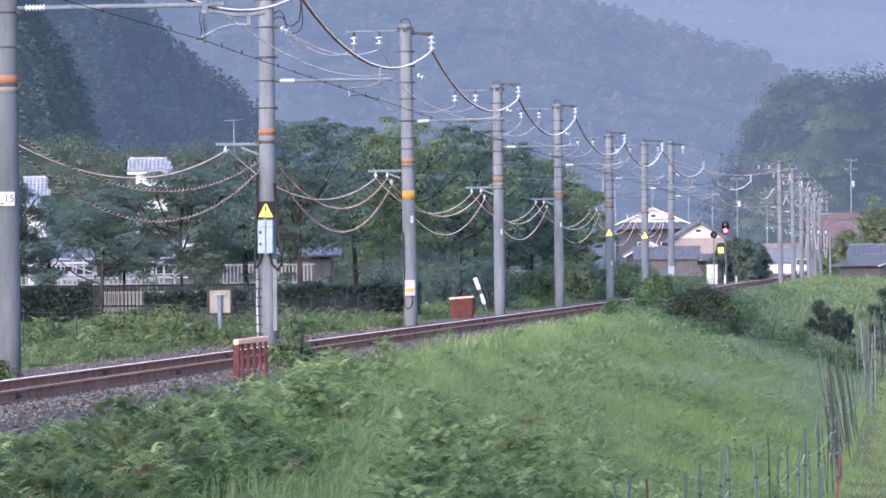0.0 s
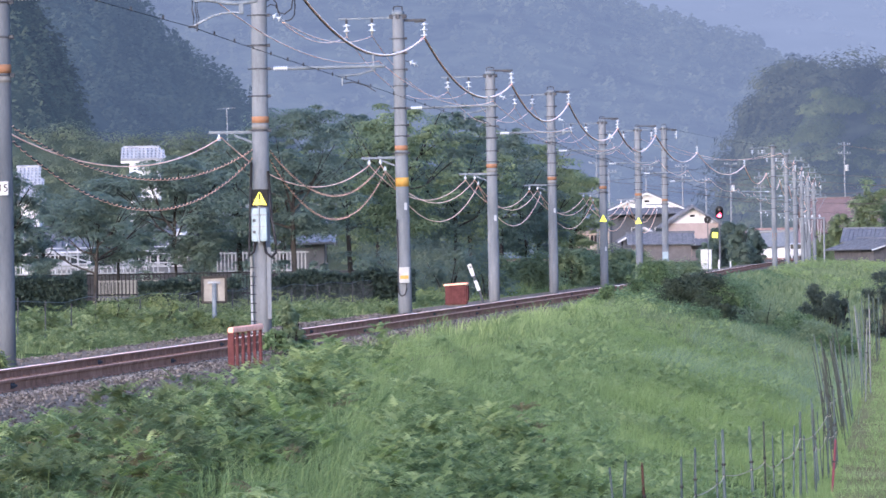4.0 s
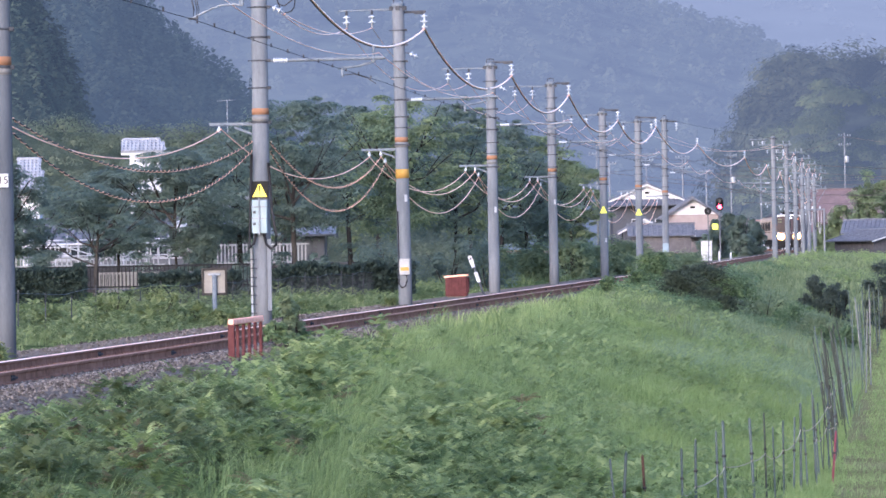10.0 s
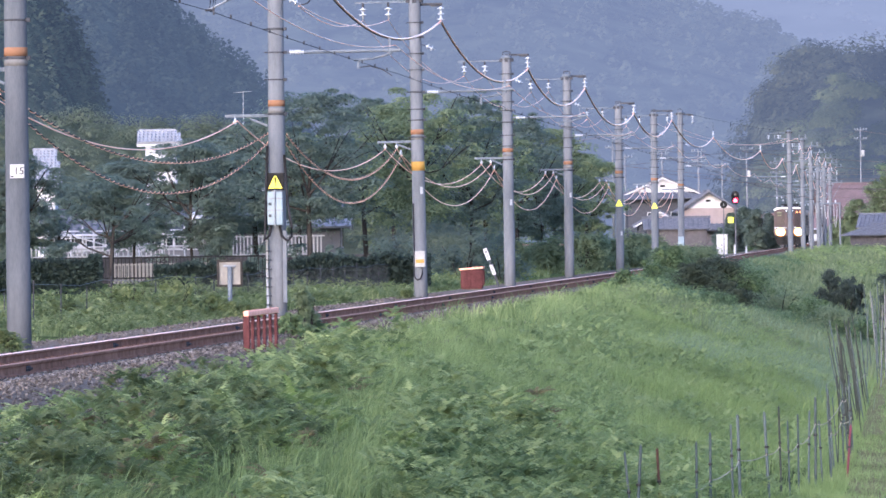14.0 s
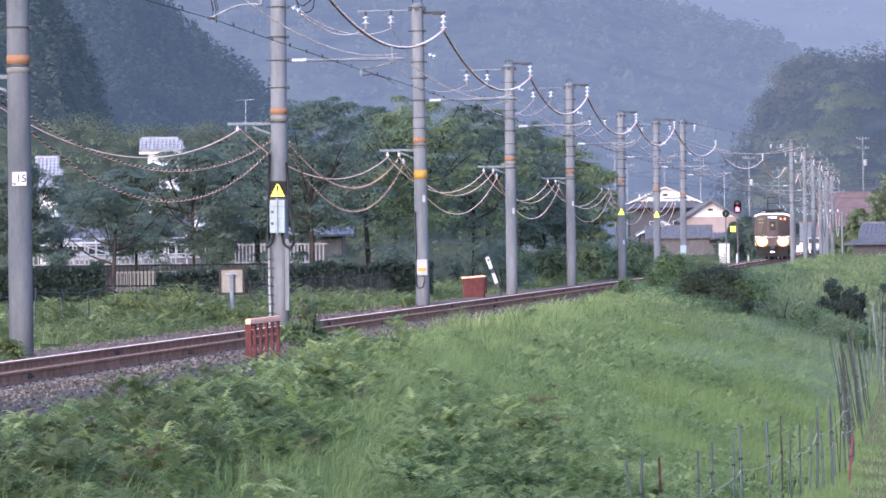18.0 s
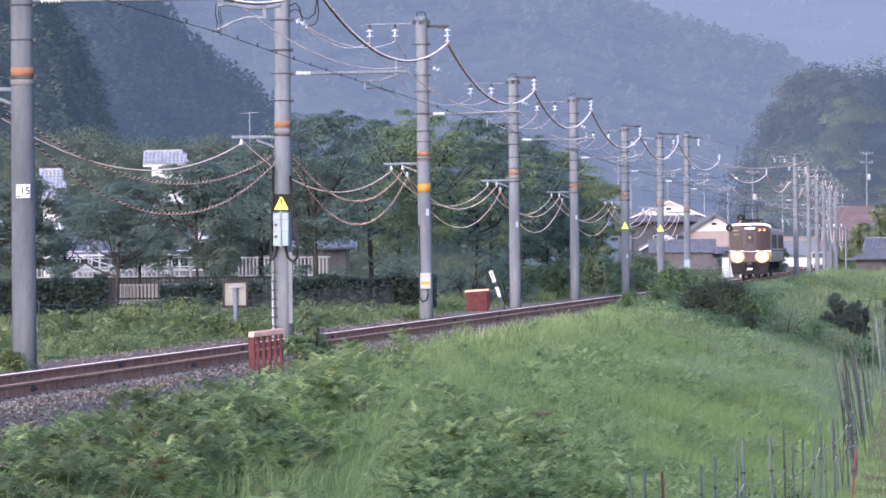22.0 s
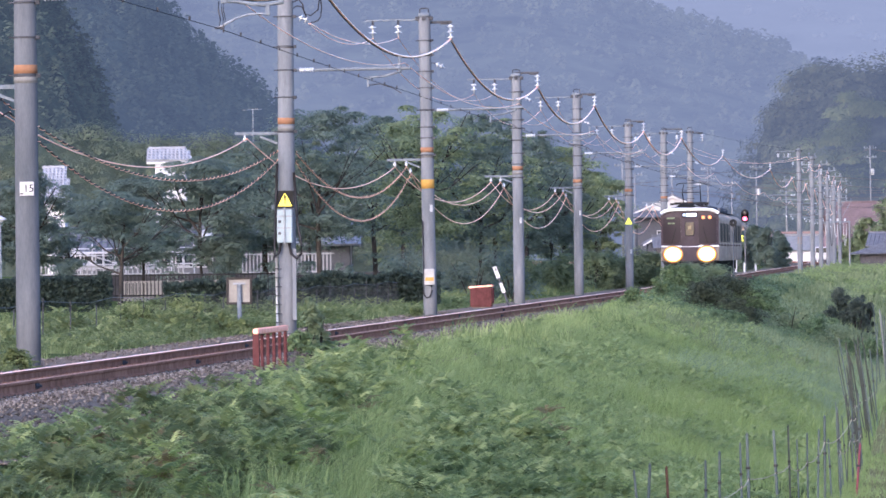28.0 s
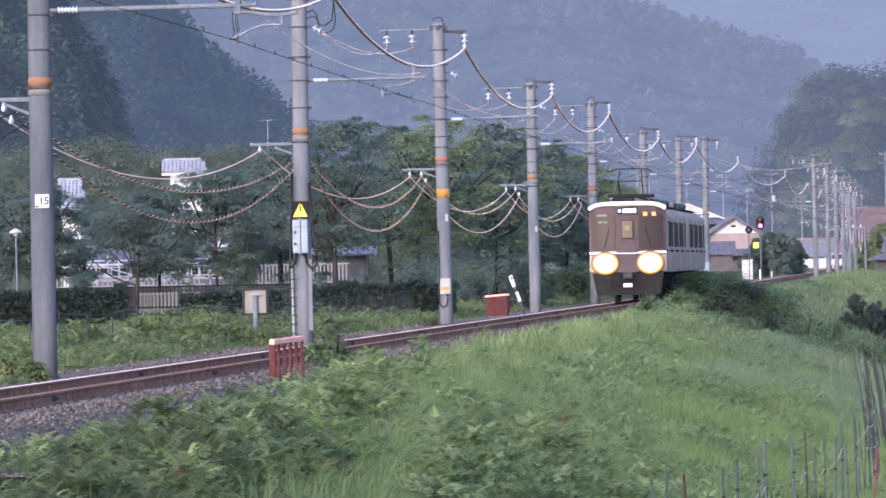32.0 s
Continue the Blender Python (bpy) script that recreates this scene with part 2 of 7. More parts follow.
# Haze over the far grass is put into these muted colours.
FAR_GRASS = foliage("hazy_field_grass", ((0.2, (0.085, 0.11, 0.052)), (0.5, (0.16, 0.195, 0.093)), (0.8, (0.255, 0.295, 0.15))), 0.75, scale=0.3)
PALE_GRASS = foliage("blue_green_grass", ((0.2, (0.1, 0.14, 0.08)), (0.5, (0.18, 0.235, 0.13)), (0.8, (0.29, 0.355, 0.21))), 0.6, scale=0.8)
DRY_FERN = foliage("browning_bracken", ((0.2, (0.1, 0.08, 0.042)), (0.5, (0.165, 0.135, 0.07)), (0.8, (0.26, 0.235, 0.11))), 0.7, scale=1.2)
FRESH_FERN = foliage("fresh_bracken", ((0.2, (0.1, 0.15, 0.04)), (0.5, (0.185, 0.245, 0.073)), (0.8, (0.32, 0.38, 0.13))), 0.78, scale=1.2)
DARK_WEED = foliage("dark_weeds", ((0.2, (0.085, 0.12, 0.052)), (0.5, (0.155, 0.205, 0.085)), (0.8, (0.25, 0.305, 0.13))), 0.75, scale=1.2)
DARK_FERN = foliage("dark_ferns", ((0.2, (0.05, 0.072, 0.03)), (0.5, (0.12, 0.15, 0.062)), (0.8, (0.22, 0.25, 0.11))), 0.78, scale=1.2)
WEED = foliage("weeds_and_ferns", ((0.27, (0.062, 0.09, 0.034)), (0.5, (0.175, 0.228, 0.086)), (0.73, (0.38, 0.43, 0.175))), 0.82, scale=0.9)
SLOPE_WEED = foliage("slope_weeds", ((0.2, (0.125, 0.165, 0.066)), (0.5, (0.22, 0.28, 0.108)), (0.8, (0.335, 0.39, 0.165))), 0.85, scale=0.7)
VERGE = foliage("verge_weeds", ((0.25, (0.056, 0.075, 0.033)), (0.5, (0.148, 0.185, 0.074)), (0.75, (0.3, 0.337, 0.15))), 0.78, scale=0.8)
BUSH = foliage("shrub_leaves", ((0.1, (0.055, 0.085, 0.048)), (0.5, (0.12, 0.175, 0.082)), (0.9, (0.235, 0.305, 0.14))), scale=0.6)
EVERGREEN = foliage("evergreen_needles", ((0.2, (0.045, 0.06, 0.052)), (0.8, (0.105, 0.13, 0.1))), scale=0.9)
DARK_BUSH = foliage("dark_shrub_leaves", ((0.2, (0.042, 0.055, 0.036)), (0.8, (0.095, 0.115, 0.07))), scale=0.6)
# Haze before the trees is put into these greyed, bluish tints.
TREE_LEAF = foliage("hazy_tree_leaves", ((0.28, (0.098, 0.132, 0.117)), (0.5, (0.13, 0.172, 0.145)), (0.72, (0.172, 0.218, 0.166))), wide=0.87, sheer=0.6, scale=0.8)
LIGHT_LEAF = foliage("light_tree_leaves", ((0.25, (0.118, 0.152, 0.094)), (0.5, (0.178, 0.226, 0.128)), (0.75, (0.268, 0.318, 0.172))), wide=0.85, sheer=0.55, scale=0.8)
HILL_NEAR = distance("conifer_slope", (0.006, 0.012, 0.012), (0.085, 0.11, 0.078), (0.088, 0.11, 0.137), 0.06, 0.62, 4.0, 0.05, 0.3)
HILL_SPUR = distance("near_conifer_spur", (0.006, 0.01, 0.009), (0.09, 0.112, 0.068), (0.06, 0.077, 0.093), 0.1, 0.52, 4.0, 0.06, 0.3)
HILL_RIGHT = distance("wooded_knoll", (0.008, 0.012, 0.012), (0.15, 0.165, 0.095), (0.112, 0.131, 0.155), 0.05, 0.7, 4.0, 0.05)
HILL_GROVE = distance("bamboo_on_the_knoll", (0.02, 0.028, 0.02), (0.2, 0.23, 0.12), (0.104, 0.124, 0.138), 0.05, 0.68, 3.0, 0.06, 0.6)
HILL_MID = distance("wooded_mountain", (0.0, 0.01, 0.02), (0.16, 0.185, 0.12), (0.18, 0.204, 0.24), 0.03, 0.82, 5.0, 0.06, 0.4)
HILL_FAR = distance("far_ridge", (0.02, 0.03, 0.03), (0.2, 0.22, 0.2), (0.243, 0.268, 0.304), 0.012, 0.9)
BAMBOO = foliage("bamboo_and_scrub", ((0.1, (0.082, 0.104, 0.08)), (0.5, (0.128, 0.156, 0.108)), (0.9, (0.208, 0.237, 0.16))), wide=0.8, scale=0.6)
YARD_WALL = surface("grey_house_wall", (0.07, 0.073, 0.08), (0.12, 0.125, 0.135), 0.85, scale=1)
BOARD = surface("faded_board", (0.15, 0.145, 0.135), (0.24, 0.23, 0.21), 0.8, scale=3)
# Feeder colour warmed too, the sky's glint being painted in.
FEEDER = surface("warm_glint_strand", (0.9, 0.46, 0.3), (1.0, 0.55, 0.37), 0.35, 0.5, scale=3, bump=0)


# ---- mesh tools ----
def part(name, bm, material, parent=None, label=""):
    me = bpy.data.meshes.new(name)
    bm.to_mesh(me)
    bm.free()
    me.materials.append(material)
    ob = new(name, me)
    if parent is not None:
        ob.parent = parent
    return tagged(ob, label)


def twin(name, mesh, m, parent=None):
    """One more object on an existing mesh."""
    ob = new(name, mesh)
    if parent is not None:
        ob.parent = parent
    ob.matrix_basis = m
    return ob


def thing(name, m, label, category, group="", kind=""):
    ob = new(name)
    ob.empty_display_size = 0.2
    ob.matrix_basis = m
    return tagged(ob, label, category, group, kind)


def mesh_of(name, verts, faces, material, smooth=False):
    me = bpy.data.meshes.new(name)
    verts = np.asarray(verts, dtype=np.float32).reshape(-1, 3)
    faces = np.asarray(faces, dtype=np.int32)
    k = faces.shape[1]
    me.vertices.add(len(verts))
    me.vertices.foreach_set("co", verts.ravel())
    me.loops.add(faces.size)
    me.loops.foreach_set("vertex_index", faces.ravel())
    me.polygons.add(len(faces))
    me.polygons.foreach_set("loop_start", np.arange(0, faces.size, k, dtype=np.int32))
    if smooth:
        me.polygons.foreach_set("use_smooth", np.ones(len(faces), dtype=bool))
    me.update(calc_edges=True)
    me.materials.append(material)
    return me


def add_box(bm, size, at=(0, 0, 0), bevel=0.0, turn=None):
    sx, sy, sz = size
    m = Matrix.Translation(at) @ (turn or Matrix()) @ Matrix.Diagonal((sx, sy, sz, 1))
    made = bmesh.ops.create_cube(bm, size=1.0, matrix=m)["verts"]
    if bevel:
        edges = list({e for v in made for e in v.link_edges})
        bmesh.ops.bevel(bm, geom=edges, offset=bevel, segments=2, profile=0.5, affect="EDGES")
    return bm


def box(size, at=(0, 0, 0), bevel=0.0, turn=None):
    return add_box(bmesh.new(), size, at, bevel, turn)


def add_rod(bm, a, b, r0, r1=None, seg=10):
    a, b = Vector(a), Vector(b)
    d = b - a
    m = Matrix.Translation((a + b) / 2) @ d.to_track_quat("Z", "Y").to_matrix().to_4x4()
    bmesh.ops.create_cone(bm, cap_ends=True, segments=seg, radius1=r0, radius2=r0 if r1 is None else r1, depth=d.length, matrix=m)
    return bm


def rod(a, b, r0, r1=None, seg=10):
    return add_rod(bmesh.new(), a, b, r0, r1, seg)


def add_lathe(bm, profile, seg=14, m=None):
    """Turns (radius, height) pairs round the z axis."""
    rings = []
    for r, z in profile:
        ring = [bm.verts.new((m or Matrix()) @ Vector((r * math.cos(2 * math.pi * i / seg), r * math.sin(2 * math.pi * i / seg), z))) for i in range(seg)]
        rings.append(ring)
    for p, q in zip(rings, rings[1:]):
        for i in range(seg):
            f = bm.faces.new((p[i], p[(i + 1) % seg], q[(i + 1) % seg], q[i]))
            f.smooth = True
    bm.faces.new(list(reversed(rings[0])))
    bm.faces.new(rings[-1])
    return bm


def lathe(profile, seg=14, m=None):
    return add_lathe(bmesh.new(), profile, seg, m)


def add_tube(bm, pts, r, seg=6):
    """A round tube along points; r may be one radius or one for each point."""
    pts = [Vector(p) for p in pts]
    rs = r if isinstance(r, (list, tuple)) else [r] * len(pts)
    rings = []
    for i, p in enumerate(pts):
        d = (pts[min(i + 1, len(pts) - 1)] - pts[max(i - 1, 0)]).normalized()
        side = d.cross(Vector((0, 0, 1)))
        if side.length < 1e-3:
            side = Vector((1, 0, 0))
        side.normalize()
        top = side.cross(d)
        rings.append([bm.verts.new(p + rs[i] * (math.cos(2 * math.pi * k / seg) * side + math.sin(2 * math.pi * k / seg) * top)) for k in range(seg)])
    for p, q in zip(rings, rings[1:]):
        for k in range(seg):
            f = bm.faces.new((p[k], p[(k + 1) % seg], q[(k + 1) % seg], q[k]))
            f.smooth = True
    bm.faces.new(rings[0])
    bm.faces.new(list(reversed(rings[-1])))
    return bm


def tube(pts, r, seg=6):
    return add_tube(bmesh.new(), pts, r, seg)


def sag(a, b, depth, n=20):
    """Points of a hanging wire."""
    a, b = Vector(a), Vector(b)
    return [a.lerp(b, i / n) - Vector((0, 0, 4 * depth * (i / n) * (1 - i / n))) for i in range(n + 1)]


def prism(outline, y0, y1):
    """An outline in x and z, drawn out along y."""
    bm = bmesh.new()
    f = [bm.verts.new((x, y0, z)) for x, z in outline]
    g = [bm.verts.new((x, y1, z)) for x, z in outline]
    n = len(f)
    for i in range(n):
        bm.faces.new((f[i], f[(i + 1) % n], g[(i + 1) % n], g[i]))
    bm.faces.new(list(reversed(f)))
    bm.faces.new(g)
    bmesh.ops.recalc_face_normals(bm, faces=bm.faces)
    return bm


# ---- the line of the railway ----
SLOPE, BEND_Y, BEND_R = 0.0739, 662.0, 420.0


def track_x(y):
    over = max(0.0, y - BEND_Y)
    return -11.85 + SLOPE * y - over * over / (2 * BEND_R)


def beside(u, y, z=0.0):
    """A place u metres to the right of the track's middle."""
    return Vector((track_x(y) + u, y, z))


def grade(y):
    """The line climbs a little in the distance."""
    return np.interp(y, (0, 350, 470, 610, 700, 860, 1300), (0.0, 0.0, 0.13, 0.24, 0.48, 0.75, 1.4))


RAIL_Z = -0.14
HEADING = -math.degrees(math.atan(SLOPE))
rng = np.random.default_rng(7)


def profile(u):
    """Height of the ground over the rail heads, across the line."""
    us = (-2000, -120, -60, -30, -12, -7, -4.5, -2.6, -1.9, 1.9, 2.5, 9.3, 10.2, 13.5, 40, 2000)
    zs = (3.0, 2.0, 0.4, -0.3, -0.5, -0.5, -0.5, -0.5, -0.5, -0.5, -0.62, -2.9, -3.05, -3.08, -3.1, -3.1)
    return np.interp(u, us, zs)


def lumps(x, y):
    return (np.sin(x * 0.9 + 1.3 * np.sin(y * 0.21)) * np.sin(y * 0.37 + 0.8 * np.sin(x * 0.5)) * 0.5
            + np.sin(x * 2.3 + y * 0.8) * np.sin(y * 1.1 - x * 0.4) * 0.25 + np.sin(x * 0.31 - y * 0.13) * 0.5)


def ground_z(x, y):
    x, y = np.asarray(x, float), np.asarray(y, float)
    over = np.maximum(0.0, y - BEND_Y)
    u = x - (-11.85 + SLOPE * y - over * over / (2 * BEND_R))
    z = profile(u) + grade(y)
    rise = np.clip((y - 395) / 120, 0, 1)
    z = np.where(u > 2.2, z + (-0.35 - z) * 0.85 * rise, z)
    rough = np.clip((np.abs(u) - 2.2) / 1.5, 0, 1) * np.clip((10.9 - np.abs(u)) / 2, 0.0, 1)
    z = z + rough * lumps(x, y) * 0.16
    z = z + np.exp(-((y - 330) / 60.0) ** 2) * np.exp(-((u - 4.2) / 1.8) ** 2) * 0.25
    near = np.clip((34 - y) / 14, 0, 1)
    return z * (1 - near) + near * np.minimum(-0.3, z + 6)


def build_ground():
    u = np.unique(np.concatenate([np.linspace(-14, 16, 76), -14 - np.geomspace(0.6, 1800, 34), 16 + np.geomspace(0.6, 1800, 34)]))
    y = np.unique(np.concatenate([np.linspace(-60, 40, 26), np.linspace(40, 180, 141), np.linspace(180, 460, 141), 460 + np.geomspace(2, 3600, 70)]))
    uu, yy = np.meshgrid(u, y)
    over = np.clip(yy - BEND_Y, 0, 200)
    xx = uu - 11.85 + SLOPE * yy - over * over / (2 * BEND_R)
    zz = ground_z(xx, yy)
    n, k = xx.shape
    idx = np.arange(n * k).reshape(n, k)
    faces = np.stack([idx[:-1, :-1], idx[:-1, 1:], idx[1:, 1:], idx[1:, :-1]], -1).reshape(-1, 4)
    g = new("ground", mesh_of("ground", np.stack([xx, yy, zz], -1), faces, SOIL, True))
    tagged(g, "grassy embankment and fields beside the railway line", "ground", kind="structure")


build_ground()


def build_path():
    """The mown strip at the foot of the bank."""
    y = np.linspace(60, 460, 400)
    rows = []
    for u in np.linspace(10.6, 13.8, 9):
        x = -11.85 + SLOPE * y + u + 0.1 * patches(y * 0.3, y * 0 + u, 1.0, 61) * (u < 11)
        rows.append(np.stack([x, y, ground_z(x, y) + 0.03], -1))
    v = np.stack(rows, 1)
    n, k = v.shape[:2]
    idx = np.arange(n * k).reshape(n, k)
    faces = np.stack([idx[:-1, :-1], idx[:-1, 1:], idx[1:, 1:], idx[1:, :-1]], -1).reshape(-1, 4)
    tagged(new("path", mesh_of("path", v, faces, MOWN, True)), "mown dry grass path at the foot of the bank", "path", kind="structure")


# ---- track ----
def along(u, z, y0, y1, step=6.0):
    n = max(2, int((y1 - y0) / step))
    return [beside(u, y0 + (y1 - y0) * i / n, z) for i in range(n + 1)]


def sweep(outline, y0, y1, u, step=6.0):
    """Draws a cross-section (across, up) along the line."""
    pts = along(u, 0, y0, y1, step)
    bm = bmesh.new()
    rings = [[bm.verts.new((p.x + a, p.y, p.z + b + RAIL_Z + grade(p.y))) for a, b in outline] for p in pts]
    n = len(outline)
    for p, q in zip(rings, rings[1:]):
        for i in range(n):
            bm.faces.new((p[i], p[(i + 1) % n], q[(i + 1) % n], q[i]))
    bm.faces.new(rings[0])
    bm.faces.new(list(reversed(rings[-1])))
    bmesh.ops.recalc_face_normals(bm, faces=bm.faces)
    return bm


def build_track():
    bed = thing("track_bed", Matrix(), "grey brown crushed stone ballast bed under the rails", "track bed", kind="structure")
    part("ballast_bed", sweep(((-3.9, -0.46), (-3.4, -0.2), (-1.3, -0.17), (1.3, -0.17), (1.55, -0.2), (2.1, -0.46)), 40, 860, 0), STONE, bed)
    for u, side in ((0.565, "near"), (-0.565, "far")):
        rail = thing("rail", Matrix(), "rust brown steel rail with a worn head", "rail", "rails of the track")
        web = ((-0.06, -0.155), (0.06, -0.155), (0.06, -0.143), (0.012, -0.125), (0.010, -0.045), (0.033, -0.034), (0.033, -0.006), (-0.033, -0.006), (-0.033, -0.034), (-0.010, -0.045), (-0.012, -0.125), (-0.06, -0.143))
        part("rail_profile", sweep(web, 40, 860, u), RUST, rail)
        part("rail_head", sweep(((-0.03, -0.006), (0.03, -0.006), (0.029, 0.0), (0.02, 0.004), (-0.02, 0.004), (-0.029, 0.0)), 40, 860, u), RAIL_SHEEN if side == "far" else RAIL_DULL, rail, "worn running surface with sky sheen put in its colour" if side == "far" else "dull brown running surface")
        plate = None
        for k in range(12):
            y = 79.3 + 17.4 * k
            p = beside(u, y, -0.085 + RAIL_Z)
            m = Matrix.Translation(p) @ pose(0, 0, 0, 0, 0, HEADING)
            if plate is None:
                bm = box((0.05, 0.32, 0.07), (0, 0, 0), 0.008)
                for j in (-0.11, 0.0, 0.11):
                    add_rod(bm, (0.02, j, 0), (0.06, j, 0), 0.016, seg=6)
                first = part("rail_anchor", bm, DARK_STEEL, rail, "dark bolted clamp on the rail")
                first.matrix_basis = m
                plate = first.data
            else:
                twin("rail_anchor", plate, m, rail)
        if side == "far":
            clip = None
            for k in range(96):
                m = Matrix.Translation(beside(u + 0.085, 62 + 0.62 * k, -0.125 + RAIL_Z)) @ pose(0, 0, 0, 0, 0, HEADING)
                if clip is None:
                    first = part("rail_clip", add_rod(box((0.07, 0.07, 0.02), (0, 0, 0), 0.006), (-0.02, 0, 0.0), (-0.02, 0, 0.028), 0.011, seg=6), RUST, rail)
                    first.matrix_basis, clip = m, first.data
                else:
                    twin("rail_clip", clip, m, rail)
    bm = box((2.0, 0.24, 0.18), (0, 0, 0), 0.02)
    sl = None
    for k in range(150):
        y = 62 + 0.62 * k
        m = Matrix.Translation(beside(0, y, -0.25 + RAIL_Z)) @ pose(0, 0, 0, 0, 0, HEADING)
        if sl is None:
            first = part("sleeper", bm, SLEEPER, bed)
            first.matrix_basis = m
            sl = first.data
        else:
            twin("sleeper", sl, m, bed)
    return bed


track_bed = build_track()


def build_stones():
    """Crushed stones heaped on the shoulders of the bed."""
    n = 23000
    y = 60 + 130 * rng.random(n) ** 1.8
    u = np.where(rng.random(n) < 0.72, rng.uniform(0.62, 3.0, n), rng.uniform(-3.6, 0.5, n))
    z = np.interp(u, (-3.9, -3.4, -1.3, 0, 1.3, 1.55, 2.1), (-0.46, -0.2, -0.17, -0.17, -0.17, -0.2, -0.46)) + 0.012 + RAIL_Z
    z = np.maximum(z, ground_z(-11.85 + SLOPE * y + u, y) + 0.01)
    base = np.array([(1, 0, 0), (-1, 0, 0), (0, 1, 0), (0, -1, 0), (0, 0, 1), (0, 0, -1)], float)
    tri = np.array([(0, 2, 4), (2, 1, 4), (1, 3, 4), (3, 0, 4), (2, 0, 5), (1, 2, 5), (3, 1, 5), (0, 3, 5)])
    size = rng.uniform(0.015, 0.033, (n, 1, 1)) * (0.75 + y / 300)[:, None, None]
    v = base[None] * rng.uniform(0.6, 1.3, (n, 6, 1)) * size * np.array([1.1, 1.1, 0.8])
    a = rng.uniform(0, 6.28, n)
    c, s = np.cos(a)[:, None], np.sin(a)[:, None]
    v = np.stack([v[..., 0] * c - v[..., 1] * s, v[..., 0] * s + v[..., 1] * c, v[..., 2] + 0.3 * v[..., 0]], -1)
    v += np.stack([-11.85 + SLOPE * y + u, y, z], -1)[:, None]
    faces = (tri[None] + (np.arange(n) * 6)[:, None, None]).reshape(-1, 3)
    m, nt, b = start("ballast_stone")
    geo = nt.nodes.new("ShaderNodeNewGeometry")
    nt.links.new(ramp(nt, geo.outputs["Random Per Island"], ((0.0, (0.048, 0.041, 0.035)), (0.5, (0.1, 0.087, 0.075)), (1.0, (0.19, 0.166, 0.144)))), b.inputs["Base Color"])
    b.inputs["Roughness"].default_value, b.inputs["Specular IOR Level"].default_value = 0.95, 0.0
    ob = new("ballast_stones", mesh_of("ballast_stones", v, faces, m))
    ob.parent = track_bed
    tagged(ob, "loose grey and brown crushed stones", kind="stuff")


build_stones()


# ---- leaves and grass ----
def leaf_mesh(name, centers, normals, size, material, long=1.6):
    """Small folded leaves round given places."""
    n = len(centers)
    size = np.broadcast_to(np.asarray(size, float), (n,))
    nz = normals / (np.linalg.norm(normals, axis=1, keepdims=True) + 1e-9)
    r = rng.normal(size=(n, 3))
    a = np.cross(nz, r)
    a /= np.linalg.norm(a, axis=1, keepdims=True) + 1e-9
    b = np.cross(nz, a)
    l, w = (size * long * 0.62)[:, None], (size * 0.62)[:, None]
    v = np.stack([centers + a * l, centers - a * l * 0.6 - b * w, centers - a * l * 0.6 + b * w], 1)
    return mesh_of(name, v, np.arange(3 * n).reshape(n, 3), material)


def blade_mesh(name, roots, height, width, material, lean=0.6, wind=(0.03, 0.02), toward=None):
    """Bent blades of grass: two segments each; toward: the way each one leans."""
    n = len(roots)
    a = rng.uniform(0, 6.28, n)
    side = np.stack([np.cos(a), np.sin(a), np.zeros(n)], -1)
    if toward is None:
        d = rng.uniform(0, 6.28, n)
        toward = np.stack([np.cos(d), np.sin(d), np.zeros(n)], -1)
    bend = toward * (rng.uniform(0.15, 1, n) * lean)[:, None] + np.array([wind[0], wind[1], 0])
    h = (height * rng.uniform(0.55, 1.15, n))[:, None]
    w = (width * rng.uniform(0.7, 1.3, n))[:, None]
    up = np.array([0, 0, 1.0])
    mid = roots + h * 0.55 * (up + bend * 0.35)
    tip = roots + h * (up * 0.92 + bend)
    v = np.stack([roots - side * w, roots + side * w, mid + side * w * 0.8, mid - side * w * 0.8, tip], 1)
    base = (np.arange(n) * 5)[:, None]
    faces = np.concatenate([base + np.array([[0, 1, 2]]), base + np.array([[0, 2, 3]]), base + np.array([[3, 2, 4]])], 0)
    return mesh_of(name, v, faces, material)


def tufts(name, centers, blades, height, spread, width, material, lean=0.7, wind=(0.2, -0.1)):
    """Tussocks: blades fanning out of many small centres, all blown a little one way."""
    n = len(centers)
    h = np.repeat(np.broadcast_to(height, (n,)), blades) * rng.uniform(0.7, 1.1, n * blades)
    off = rng.normal(size=(n * blades, 2)) * np.repeat(np.broadcast_to(spread, (n,)), blades)[:, None]
    p = np.repeat(centers, blades, 0)
    x, y = p[:, 0] + off[:, 0], p[:, 1] + off[:, 1]
    away = np.concatenate([off / (np.linalg.norm(off, axis=1, keepdims=True) + 1e-6) + 0.5 * rng.normal(size=off.shape), np.zeros((len(x), 1))], 1)
    w = np.repeat(np.broadcast_to(width, (n,)), blades)
    return blade_mesh(name, np.stack([x, y, ground_z(x, y)], -1), h, w, material, lean, wind, away)


def in_view(x, y, margin=0.012):
    """The wedge of land that the camera sees; growth is placed only there."""
    return np.abs(x / y - 0.002) < 0.0755 + margin


def scatter(n, u0, u1, y0, y1, power=1.0):
    y = y0 + (y1 - y0) * rng.random(n) ** power
    u = rng.uniform(u0, u1, n)
    x = -11.85 + SLOPE * y + u
    keep = in_view(x, y)
    x, y = x[keep], y[keep]
    return np.stack([x, y, ground_z(x, y)], -1), u[keep]


